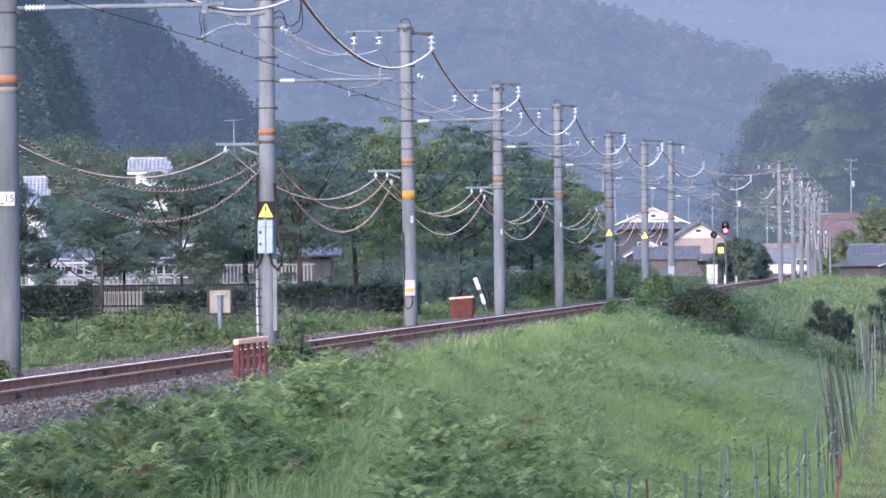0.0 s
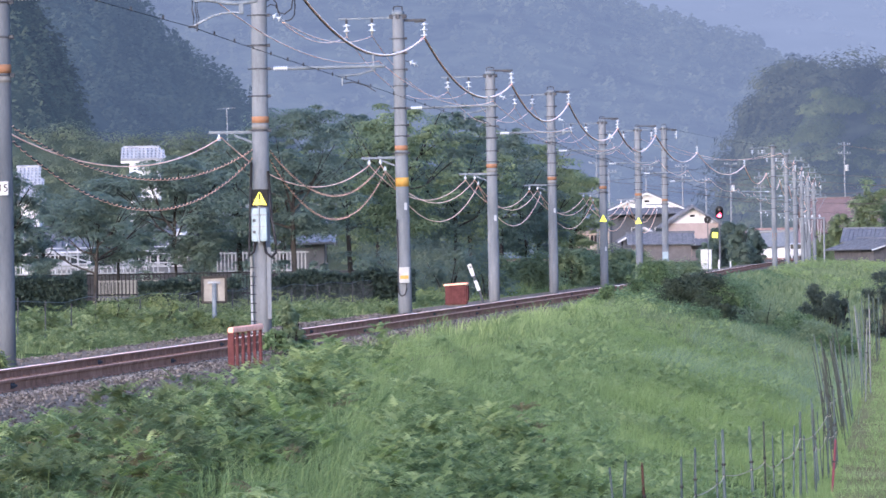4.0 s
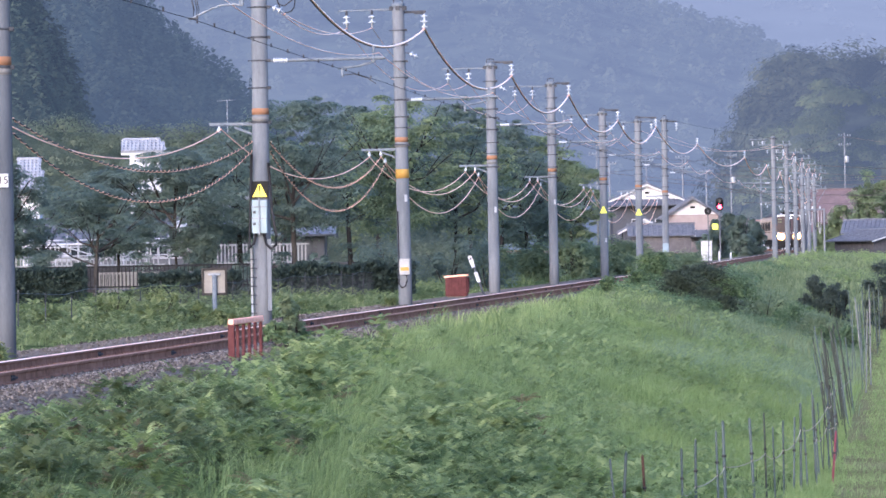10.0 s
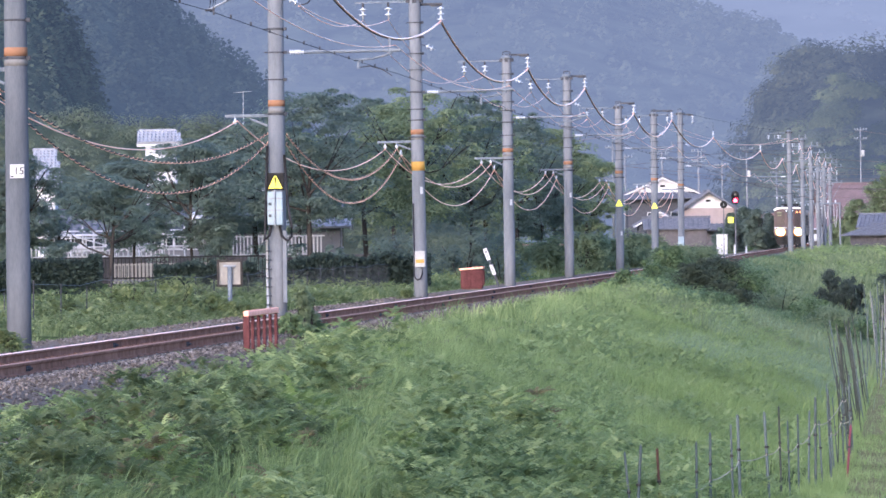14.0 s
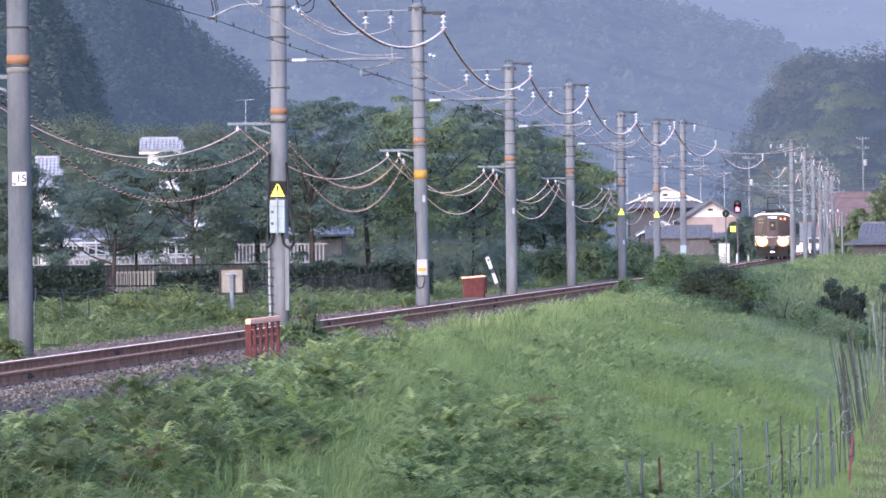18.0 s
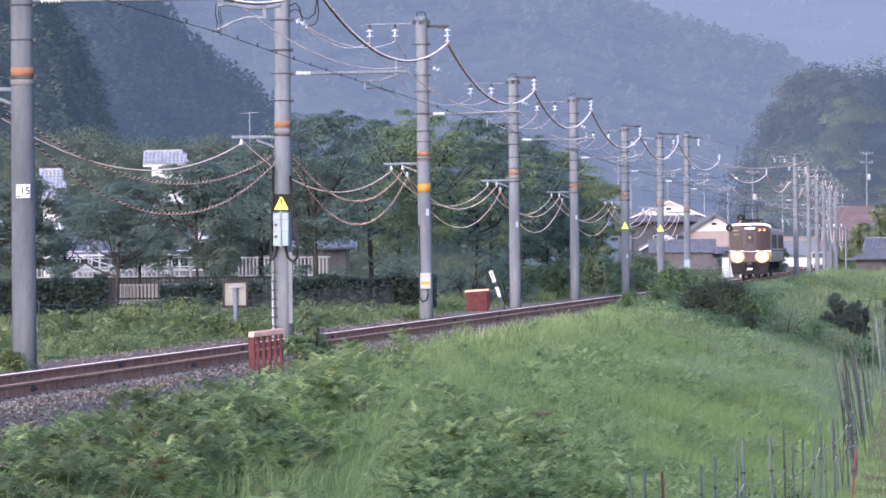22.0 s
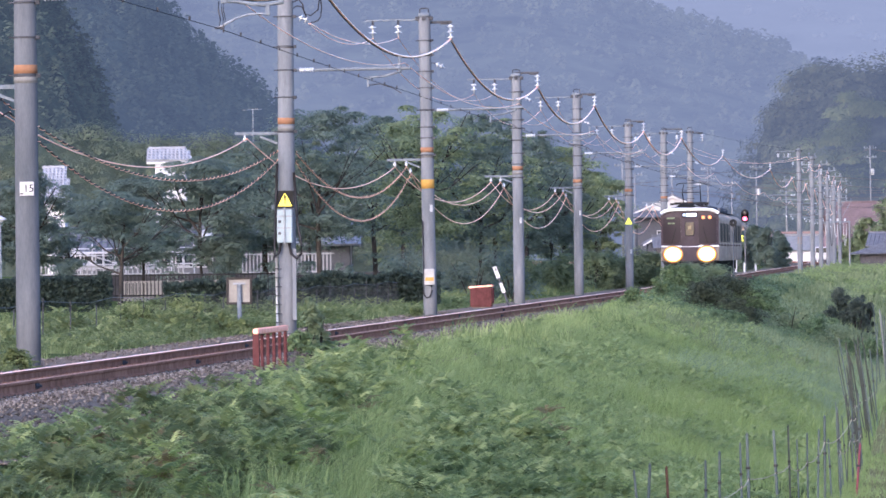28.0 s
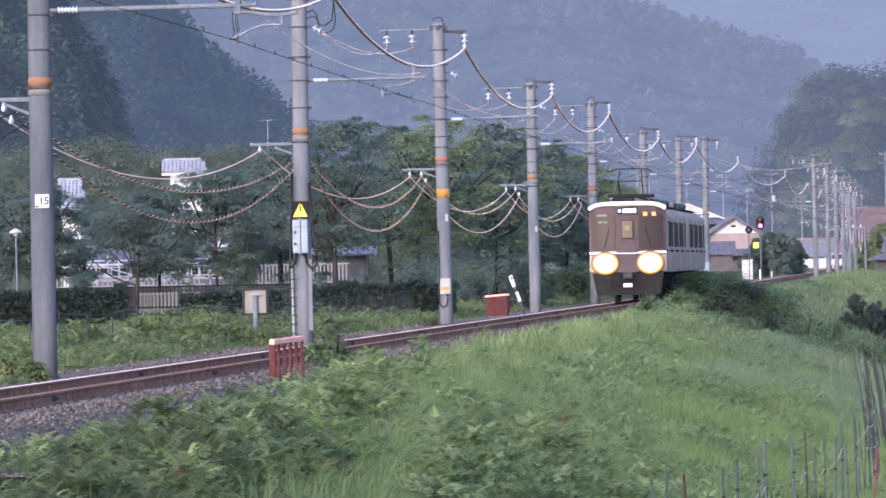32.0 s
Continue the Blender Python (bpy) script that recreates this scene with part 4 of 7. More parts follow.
def catenary_pole(n, u, top, side=1, crossarm=True, lean=0.0, feed_z=None, rings=8, seed=0):
    """side: +1 when the track lies to the pole's right."""
    r = random.Random(seed + n)
    t = thing("catenary_pole", pole_pose(n, u) @ pose(0, 0, 0, 0, lean, 0), "tall weathered grey concrete pole carrying the overhead line", "utility pole", "overhead line poles")
    shaft = lathe([(0.2, -0.9), (0.195, 1.0), (0.185, 4.0), (0.172, top - 0.25), (0.172, top - 0.1), (0.15, top - 0.05)], 20)
    part("shaft", shaft, CONCRETE_DARK if n == 0 else CONCRETE, t)
    part("cap", lathe([(0.185, top - 0.06), (0.19, top), (0.17, top + 0.06), (0.06, top + 0.08)], 16), SLATE, t, "grey metal pole cap")
    part("cap_collar", add_box(box((0.5, 0.12, 0.12), (0, -0.05, top - 0.1), 0.015), (0.12, 0.42, 0.12), (0, 0, top - 0.1), 0.015), DARK_STEEL, t, "dark steel collar")
    part("cap_hoop", tube([(-0.13, 0, top), (-0.12, 0, top + 0.18), (0.0, 0, top + 0.2), (0.12, 0, top + 0.18), (0.13, 0, top)], 0.022, 6), DARK_STEEL, t, "dark steel hoop")
    if n < 8:
        part("orange_band", lathe([(0.19, 4.36), (0.19, 4.5)], 20), ORANGE, t, "faded orange band")
        part("cream_band", lathe([(0.19, 4.21), (0.19, 4.33)], 20), CREAM, t, "pale cream band")
    for k in range(rings):
        z = 3.95 + (top - 4.4) * (k + 0.5) / rings + r.uniform(-0.1, 0.1)
        q = 0.012 if k % 3 else 0.02
        bm = lathe([(0.188, z - q - 0.004), (0.195, z - q), (0.195, z + q), (0.188, z + q + 0.004)], 16)
        add_box(bm, (0.1, 0.05, 0.07), (0.2, -0.05, z), 0.01)
        add_rod(bm, (-0.18, 0, z), (-0.27, 0, z), 0.012, seg=6)
        part("clamp", bm, DARK_STEEL, t, "dark steel clamp ring")
    # cantilever arm over the track
    s = side
    az = 5.57
    put("arm_insulator", RIBS, PORCELAIN, t, pose(0.3, 0, az) if s > 0 else pose(-0.64, 0, az), "white ribbed insulator")
    bm = rod((s * 0.16, 0, az), (s * 0.32, 0, az), 0.03)
    add_rod(bm, (s * 0.62, 0, az), (s * (3.5 if n == 0 else 2.8), 0, az + 0.02), 0.04)
    part("cantilever_arm", bm, SLATE, t, "grey steel tube arm")
    if n == 0:
        bm = box((0.1, 0.08, 0.3), (3.2, 0, az + 0.02), 0.01)
        add_tube(bm, [(3.17, 0, az - 0.09), (3.4, 0, az - 0.1), (3.62, 0, az - 0.14), (3.82, 0, az - 0.16), (4.0, 0, az - 0.14), (4.16, 0, az - 0.12)], 0.034, 10)
        add_box(bm, (0.07, 0.06, 0.17), (3.9, 0, az - 0.24), 0.008)
        add_box(bm, (0.3, 0.05, 0.03), (3.0, 0, az + 0.12), 0.006)
        part("registration_arm", bm, SLATE, t)
        part("steady_arm", tube([(3.93, 0, az - 0.32), (3.78, 0, az - 0.3), (3.6, 0, az - 0.31), (3.45, 0, az - 0.35), (3.3, 0, az - 0.42), (3.18, 0, az - 0.48), (3.08, 0, az - 0.52)], 0.017, 8), STEEL, t, "curved grey steel arm")
        part("wire_clip", add_box(box((0.14, 0.05, 0.035), (3.12, 0, az - 0.52), 0.008), (0.025, 0.04, 0.13), (3.19, 0, az - 0.53), 0.005), DARK_STEEL, t, "dark steel wire clip")
        for x, w in ((3.12, 0.011), (3.17, 0.008), (3.2, 0.007)):
            part("bracket_dropper", tube([(x, 0, az - 0.1), (x - 0.01, 0, az - 0.24), (x + 0.02, 0, az - 0.38), (x, 0, az - 0.52)], w, 6), DARK_STEEL, t, "dark hanging wire")
    else:
        bm = box((0.06, 0.06, 0.36), (s * 2.55, 0, az + 0.1), 0.01)
        add_tube(bm, [(s * 2.6, 0, az - 0.05), (s * 2.2, 0, az - 0.16), (s * 1.75, 0, az - 0.2)], 0.028)
        add_box(bm, (0.05, 0.05, 0.2), (s * 1.85, 0, az - 0.3), 0.008)
        part("registration_arm", bm, SLATE, t)
        part("steady_arm", tube([(s * 1.85, 0, az - 0.36), (s * 2.1, 0, az - 0.33), (s * 2.4, 0, az - 0.42), (s * 2.6, 0, az - 0.55)], 0.014), DARK_STEEL, t)
    # feeder bracket at the head
    fz = (feed_z if feed_z else top - 0.55)
    reach = feed_x(n)
    part("feeder_bracket", add_box(box((reach + 0.11, 0.07, 0.07), (reach / 2 - 0.01, 0.12, fz + 0.47), 0.008), (0.3, 0.04, 0.04), (reach - 0.14, 0.12, fz + 0.42), 0.005), DARK_STEEL, t, "dark steel top bracket")
    put("feeder_insulator", INS3, PORCELAIN, t, pose(reach, 0.12, fz + 0.42) @ Matrix.Diagonal((1.25, 1.25, 1.25, 1)), "white disc insulators")
    if crossarm:
        part("crossarm", box((1.75, 0.05, 0.05), (-0.85, 0.14, top - 0.12), 0.006), SLATE, t, "thin steel crossarm")
        for x in (-1.5, -0.77):
            put("hanging_insulator", INS2, PORCELAIN, t, pose(x, 0.14, top - 0.24) @ Matrix.Diagonal((1.3, 1.3, 1.25, 1)), "white disc insulator")
            part("insulator_hanger", rod((x, 0.14, top - 0.26), (x, 0.14, top - 0.12), 0.035, seg=8), DARK_STEEL, t, "dark hanger")
    if n >= 9:
        for z in (6.7, 8.35):
            part("long_crossarm", box((2.5, 0.08, 0.08), (0.1, 0.16, z), 0.008), SLATE, t, "long steel crossarm")
            for x in (-1.05, -0.6, 0.75, 1.2):
                put("post_insulator", INS2, STEEL, t, pose(x, 0.16, z + 0.3), "grey disc insulator")
        part("stay_rod", rod((0.18, 0.1, 4.9), (1.2, 0.16, 6.65), 0.022, seg=6), SLATE, t)
    # cable bracket
    bm = box((1.25, 0.06, 0.07), (-0.55, 0.17, 4.16), 0.008)
    add_box(bm, (0.5, 0.05, 0.05), (-0.38, 0.17, 4.0), 0.006, pose(0, 0, 0, 0, 22, 0))
    part("cable_bracket", bm, SLATE, t, "grey steel cable bracket")
    for x, z in ((-0.95, 4.12), (-0.62, 4.12), (-0.5, 3.92))[:1 if n == 1 else 3]:
        part("cable_knob", lathe([(0.02, z - 0.15), (0.04, z - 0.135), (0.044, z - 0.08), (0.025, z - 0.05), (0.018, z)], 10, pose(x, 0.17, 0)), PORCELAIN, t, "white porcelain knob")
    # strain insulators on the track side
    sz = 6.76 if n == 1 else 6.9
    bm = rod((s * 0.17, 0, sz + 0.03), (s * 0.3, 0, sz), 0.012, seg=6)
    part("strain_link", bm, DARK_STEEL, t)
    put("strain_insulator", INS2, PORCELAIN, t, pose(s * 0.3, 0, sz, 0, -65 * s, 0), "white strain insulator")
    if n == 1:
        part("loop_cable", tube([(0.15, 0, 6.93), (0.26, 0.02, 7.0), (0.37, 0.03, 6.98), (0.44, 0.03, 6.85), (0.48, 0.03, 6.7), (0.55, 0.04, 6.64), (0.63, 0.04, 6.63), (0.73, 0.05, 6.67), (0.79, 0.05, 6.76), (0.81, 0.05, 6.95), (0.79, 0.06, 7.2), (0.74, 0.1, 7.5)], 0.014, 6), RUBBER, t, "black jumper loop")
    return t


POLES = {}
for n, top, lean in ((0, 9.4, 0.1), (1, 9.4, 0.25), (2, 8.3, -0.45), (3, 7.69, -0.1), (4, 8.03, 0.0), (5, 7.62, 0.1), (6, 8.0, 0.1), (7, 8.82, 0.2)):
    fz = {0: 7.5, 1: 7.5, 2: 7.62, 3: 7.3, 4: 7.55, 5: 7.25, 6: 7.65, 7: 8.2}[n]
    POLES[n] = catenary_pole(n, -2.45 + {0: -0.045, 1: 0.045, 2: 0.08, 3: 0.06, 4: -0.05, 5: 0.17, 6: 0.2, 7: 0.13}.get(n, 0), top, 1, n not in (0, 1), lean, fz)
for n in range(9, 16):
    POLES[n] = catenary_pole(n, 2.7 if n == 9 else 2.92, 8.9 - 0.04 * (n - 9) ** 1.5, -1, True, 0.1 * ((n * 7) % 3 - 1), 7.6, 6)


def at_pole(n, x, y, z):
    return POLES[n].matrix_basis @ Vector((x, y, z))


# ---- wires ----
def wire(name, spans, r, material, label, depth, n=22):
    w = thing(name, Matrix(), label, "wire", "overhead wires")
    for a, b in zip(spans, spans[1:]):
        part("span", tube(sag(a, b, depth, n), r, 6), material, w)
    return w


ins = [at_pole(n, feed_x(n), 0.12, z) for n, z in ((0, 7.5), (1, 7.5), (2, 7.6), (3, 7.28), (4, 7.53), (5, 7.23), (6, 7.63))]
hang_1, hang_2 = Vector((17.1, 409.0, 7.75)), Vector((21.9, 444.0, 7.3))
feed = [Vector((-10.4, 48.0, 8.2))] + ins + [hang_1, hang_2] + [at_pole(n, -0.5, 0.1, 6.9 - 0.1 * (n - 9)) for n in range(9, 16)]
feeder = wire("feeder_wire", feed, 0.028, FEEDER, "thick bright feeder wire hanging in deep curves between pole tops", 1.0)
# Dark strand added below the feeder to draw its shaded underside.
for a, b in zip(feed[:8], feed[1:]):
    part("shade_strand", tube([p + Vector((-0.018, 0, -0.026)) for p in sag(a, b, 1.0, 22)], 0.015, 6), RUBBER, feeder, "added dark strand for the feeder's shaded underside")
for x, first in ((-1.5, (0.52, 0.05, 6.6)), (-0.77, (0.56, 0.05, 6.6))):
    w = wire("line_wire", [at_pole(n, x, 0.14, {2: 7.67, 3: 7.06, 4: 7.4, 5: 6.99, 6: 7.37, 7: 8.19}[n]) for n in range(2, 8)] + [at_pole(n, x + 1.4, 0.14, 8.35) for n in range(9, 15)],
             0.009, GLINT_WIRE, "thin bright wire hung from crossarm insulators", 0.85)
    part("span", tube(sag(at_pole(1, *first), at_pole(2, x, 0.14, 7.67), 0.3, 22), 0.011, 6), GLINT_WIRE, w)
for x, z, d, kind in ((-0.95, 3.96, 0.85, 0), (-0.62, 3.96, 0.95, 1), (-0.5, 3.76, 1.35, 1)):
    first = at_pole(1, -0.9, 0.17, 4.05) if not kind else at_pole(1, -0.21, 0, z - 0.2)
    second = first if not kind else at_pole(1, 0.21, 0, z - 0.22)
    spans = [(at_pole(0, -1.2, -40, z + 0.1), at_pole(0, x + 0.2, 0.17, z)), (at_pole(0, x + 0.2, 0.17, z), first), (second, at_pole(2, x, 0.17, z))]
    spans += [(at_pole(n, x, 0.17, z), at_pole(n + 1, x, 0.17, z)) for n in range(2, 7)]
    w = thing("trunk_cable", Matrix(), "slack dark cable wound with a pale spiral hanger" if kind else "slack pale copper-coloured cable between the poles", "wire", "overhead wires")
    for k, (a, b) in enumerate(spans):
        part("span", tube(sag(a, b, d, 30), 0.013 if kind and k < 3 else 0.012, 6), RUBBER if kind and k < 3 else GLINT_WIRE, w)
        if kind and 0 < k < 3:
            pts = sag(a, b, d, 620)
            helix = [p + 0.018 * Vector((math.cos(i * 0.62), 0, math.sin(i * 0.62))) for i, p in enumerate(pts)]
            part("spiral_hanger", tube(helix, 0.0075, 4), WRAP, w, "pale spiral wire")
mess = [beside(0.2, 55, 5.75), at_pole(0, 3.18, 0, 5.72)] + [at_pole(n, 2.68, 0, 5.7) for n in range(1, 8)] + [at_pole(n, -2.55, 0, 5.83) for n in range(9, 16)]
wire("messenger_wire", mess, 0.009, GLINT_WIRE, "thin messenger wire over the track", 0.45)
con = [beside(0.22, 55, 5.06), at_pole(0, 3.12, 0, 5.04), at_pole(1, 2.75, 0, 5.05)] + [at_pole(n, 2.6, 0, 5.0) for n in range(2, 8)] + [at_pole(n, -2.6, 0, 5.0) for n in range(9, 16)]
w = wire("contact_wire", con, 0.006, DARK_STEEL, "dark contact wire over the track", 0.02)
for a, b, c, d in zip(con, con[1:], mess, mess[1:]):
    for k in range(1, 12):
        f = k / 12
        lo, hi = a.lerp(b, f) - Vector((0, 0, 0.08 * f * (1 - f))), c.lerp(d, f) - Vector((0, 0, 1.8 * f * (1 - f)))
        part("dropper_clip", box((0.03, 0.05, 0.07), lo.lerp(hi, 0.05), 0.006), DARK_STEEL, w, "short dropper clip")
span = thing("span_wire", Matrix(), "thin span wire between pole tops with hanging insulators", "wire", "overhead wires")
part("span", tube(sag(at_pole(7, 0.2, 0, 8.8), at_pole(9, 0, 0, 8.85), 0.12, 20), 0.008, 5), DARK_STEEL, span)
for h in (hang_1, hang_2):
    part("drop_rod", rod(h + Vector((0, 0, 0.36)), (h.x, h.y, 8.75), 0.008, seg=6), DARK_STEEL, span)
    put("hanging_insulator", INS3, PORCELAIN, span, Matrix.Translation(h + Vector((0, 0, 0.42))) @ Matrix.Diagonal((1.3, 1.3, 1.3, 1)), "white disc insulators")


# ---- plates and boxes on the poles ----
def lettering(name, body, size, m, material, parent, align="CENTER"):
    cu = bpy.data.curves.new(name, "FONT")
    cu.body, cu.size, cu.extrude, cu.align_x, cu.align_y = body, size, 0.001, align, "CENTER"
    tmp = bpy.data.objects.new(name, cu)
    scene.collection.objects.link(tmp)
    bpy.context.view_layer.update()
    me = bpy.data.meshes.new_from_object(tmp.evaluated_get(bpy.context.evaluated_depsgraph_get()))
    bpy.data.objects.remove(tmp)
    me.materials.clear()
    me.materials.append(material)
    ob = new(name, me)
    ob.parent = parent
    ob.matrix_basis = m
    return ob


def triangle(m, s, parent_label, plate_material=None):
    t = thing("warning_sign", m, parent_label, "sign", "warning triangles on poles")
    if plate_material:
        bm = box((s * 1.25, 0.012, s * 1.2), (0, 0.012, 0.02), 0.005)
        part("backing_plate", bm, plate_material, t, "black backing plate")
    part("triangle_plate", prism(((-s / 2, -s * 0.42), (s / 2, -s * 0.42), (0.02, s * 0.45), (-0.02, s * 0.45)), -0.006, 0.006), YELLOW if plate_material else LEMON, t)
    if plate_material:
        part("warning_mark", prism(((-0.014, -0.02), (0.014, -0.02), (0.022, 0.12), (-0.022, 0.12)), -0.012, -0.006), BLACK, t)
        part("warning_dot", lathe([(0.016, -0.003), (0.016, 0.003)], 10, pose(0, -0.009, -0.055, 90, 0, 0)), BLACK, t)
    return t


triangle(POLES[1].matrix_basis @ pose(-0.02, -0.2, 2.66), 0.32, "yellow warning triangle on a black plate", BLACK)
triangle(POLES[5].matrix_basis @ pose(0, -0.2, 2.95), 0.36, "fluorescent yellow triangle plate on a concrete pole")
triangle(POLES[6].matrix_basis @ pose(0, -0.2, 3.0), 0.36, "fluorescent yellow triangle plate on a concrete pole")


def pole_cabinet():
    t = thing("pole_cabinet", POLES[1].matrix_basis @ pose(-0.02, -0.26, 2.08), "pale blue steel switch cabinet strapped to a pole", "cabinet")
    part("cabinet_body", box((0.34, 0.16, 0.74), (0, 0, 0), 0.015), PALE_BLUE, t)
    part("centre_pipe", rod((0, -0.1, -0.4), (0, -0.1, 0.42), 0.018), STEEL, t)
    for z in (-0.16, 0.1):
        part("latch", box((0.06, 0.03, 0.06), (-0.11, -0.09, z), 0.006), DARK_STEEL, t)
        part("strap", box((0.36, 0.012, 0.03), (0, -0.086, z + 0.12), 0.004), STEEL, t)
    for x in (-0.1, 0.1):
        part("cable_gland", lathe([(0.03, -0.44), (0.035, -0.37)], 10, pose(x, 0, 0)), BLACK, t)
    part("loop_cable", tube([(0.1, 0, -0.42), (0.14, 0, -0.62), (0.26, 0.0, -0.72), (0.36, 0, -0.62), (0.36, 0.02, -0.4), (0.27, 0.05, 0.1), (0.24, 0.1, 0.6), (0.2, 0.12, 1.2)], 0.03, 8), RUBBER, t, "black hanging cable loop")
    part("down_cable", tube([(-0.1, 0, -0.42), (-0.14, 0, -0.6), (-0.24, 0.02, -0.7), (-0.23, 0.05, -0.4), (-0.2, 0.06, 0.6), (-0.17, 0.07, 1.4)], 0.03, 8), RUBBER, t, "black cable")
    part("jumper_cable", tube([(0.2, 0.2, 5.0), (0.33, 0.2, 5.06), (0.42, 0.2, 4.95), (0.46, 0.2, 4.74), (0.6, 0.2, 4.7), (0.76, 0.2, 4.82), (0.8, 0.2, 5.1), (0.8, 0.2, 5.6)], 0.016, 6), RUBBER, t, "thin black jumper cable")
    part("conduit", tube([(-0.2, 0.06, -0.7), (-0.2, 0.06, -1.4), (-0.19, 0.08, -2.4)], 0.028, 8), GREY_PAINT, t, "grey conduit")
    part("channel", box((0.09, 0.05, 1.6), (0.2, 0.06, -1.3), 0.008), CONCRETE, t, "grey cable channel")
    for k in range(7):
        part("channel_clip", box((0.14, 0.02, 0.025), (-0.16, 0.02, -0.95 - 0.2 * k), 0.004), DARK_STEEL, t)
    return t


pole_cabinet()


def small_box():
    t = thing("meter_box", POLES[2].matrix_basis @ pose(0.02, -0.24, 0.78), "small grey box with an amber label and black cable", "box")
    part("box_body", box((0.30, 0.14, 0.46), (0, 0, 0), 0.02), GREY_PAINT, t)
    part("amber_label", box((0.24, 0.006, 0.1), (0, -0.073, -0.06), 0.002), AMBER, t)
    part("writing_bar", box((0.2, 0.004, 0.03), (0, -0.073, 0.14), 0.001), GREY_PAINT, t)
    part("hanging_cable", tube([(0.04, 0, -0.23), (0.06, 0, -0.4), (0.0, 0, -0.56), (-0.1, 0, -0.6), (-0.18, 0.03, -0.5), (-0.17, 0.05, 0.2), (-0.17, 0.06, 1.6)], 0.018, 8), RUBBER, t, "black cable")
    u = thing("amber_band", POLES[2].matrix_basis @ pose(0, 0, 3.45), "amber band round a concrete pole", "band")
    part("band", lathe([(0.193, -0.13), (0.193, 0.13)], 20), AMBER, u)
    for n, z in ((3, 2.6), (4, 3.1), (5, 1.5), (2, 2.75)):
        v = thing("pole_plate", POLES[n].matrix_basis @ pose(0.1, -0.165, z), "small white plate on a concrete pole", "plate", "plates on the poles")
        part("plate", box((0.09, 0.01, 0.2), (0, 0, 0), 0.003, pose(0, 0, 0, 0, 0, 28)), WHITE_PAINT, v)
    v = thing("base_box", POLES[7].matrix_basis @ pose(0, -0.26, 1.0), "pale grey blue box low on a pole", "box")
    part("box_body", box((0.36, 0.16, 0.6), (0, 0, 0), 0.02), PALE_BLUE, v)
    v = thing("number_plate", POLES[0].matrix_basis @ pose(0.03, -0.215, 2.52), "white plate with black figures on a concrete pole", "plate")
    part("plate", box((0.23, 0.01, 0.22), (0, 0, 0), 0.004), WHITE_PAINT, v)
    lettering("figures", "15", 0.17, pose(0.03, -0.008, 0, 90, 0, 0), BLACK, v)
    part("small_bar", box((0.05, 0.004, 0.02), (-0.08, -0.007, -0.08)), BLACK, v)
    v = thing("striped_band", POLES[9].matrix_basis @ pose(0, 0, 2.0), "rust red and amber band on a pole", "band")
    part("upper_band", lathe([(0.19, 0.1), (0.19, 0.5)], 16), RUST, v)
    part("lower_band", lathe([(0.19, -0.2), (0.19, 0.09)], 16), AMBER, v)


small_box()


# ---- trackside things ----
def culvert_rail():
    p = beside(1.58, 98.1, -0.36)
    t = thing("culvert_railing", pose(p.x, p.y, p.z, 0, 0, HEADING), "faded red steel railing beside the rail, its top salmon with painted sky sheen", "railing")
    part("top_rail", box((0.09, 4.5, 0.09), (0, 0, 0.6), 0.02), SALMON, t, "salmon top rail, sky sheen put in its colour")
    for k in range(6):
        part("post", box((0.1 if k == 0 else 0.05, 0.08, 0.62), (0, -2.2 + 0.88 * k, 0.27), 0.012), RED_PAINT, t)


culvert_rail()


def relay_box():
    p = beside(-2.7, 205, -0.35)
    t = thing("relay_box", pose(p.x, p.y, p.z, 0, 0, HEADING), "faded red corrugated relay box with a sloping top", "relay box")
    part("box_body", box((0.7, 0.55, 0.62), (0, 0, 0.37), 0.012), RED_PAINT, t)
    part("box_lid", box((0.78, 0.62, 0.06), (0, 0, 0.72), 0.012, pose(0, 0, 0, 0, -4, 0)), SALMON, t, "top with sky sheen put in its colour")
    for k in range(6):
        part("rib", box((0.05, 0.03, 0.56), (-0.27 + 0.108 * k, -0.28, 0.37), 0.008), RED_PAINT, t)
    part("plinth", box((0.6, 0.45, 0.16), (0, 0, 0.0), 0.01), STONE, t)
    part("side_plate", box((0.05, 0.5, 0.5), (0.38, 0.05, 0.42), 0.01), RED_PAINT, t)


relay_box()


def marker_post():
    p = beside(-2.75, 212, -0.4)
    t = thing("marker_post", pose(p.x + 0.5, p.y, p.z, 0, -19, HEADING), "leaning white marker post with figures", "marker post")
    part("post", box((0.07, 0.05, 1.45), (0, 0, 0.65), 0.008), DARK_STEEL, t)
    part("upper_plate", box((0.14, 0.02, 0.42), (-0.01, -0.04, 1.28), 0.006), WHITE_PAINT, t)
    part("lower_plate", box((0.12, 0.02, 0.36), (0.0, -0.04, 0.72), 0.006), WHITE_PAINT, t)
    lettering("figure", "4", 0.16, pose(-0.01, -0.055, 1.37, 90, 0, 0), BLACK, t)
    lettering("figure", "1", 0.14, pose(-0.01, -0.055, 1.19, 90, 0, 0), BLACK, t)
    lettering("figure", "2", 0.1, pose(0.0, -0.055, 0.76, 90, 0, 0), BLACK, t)


marker_post()


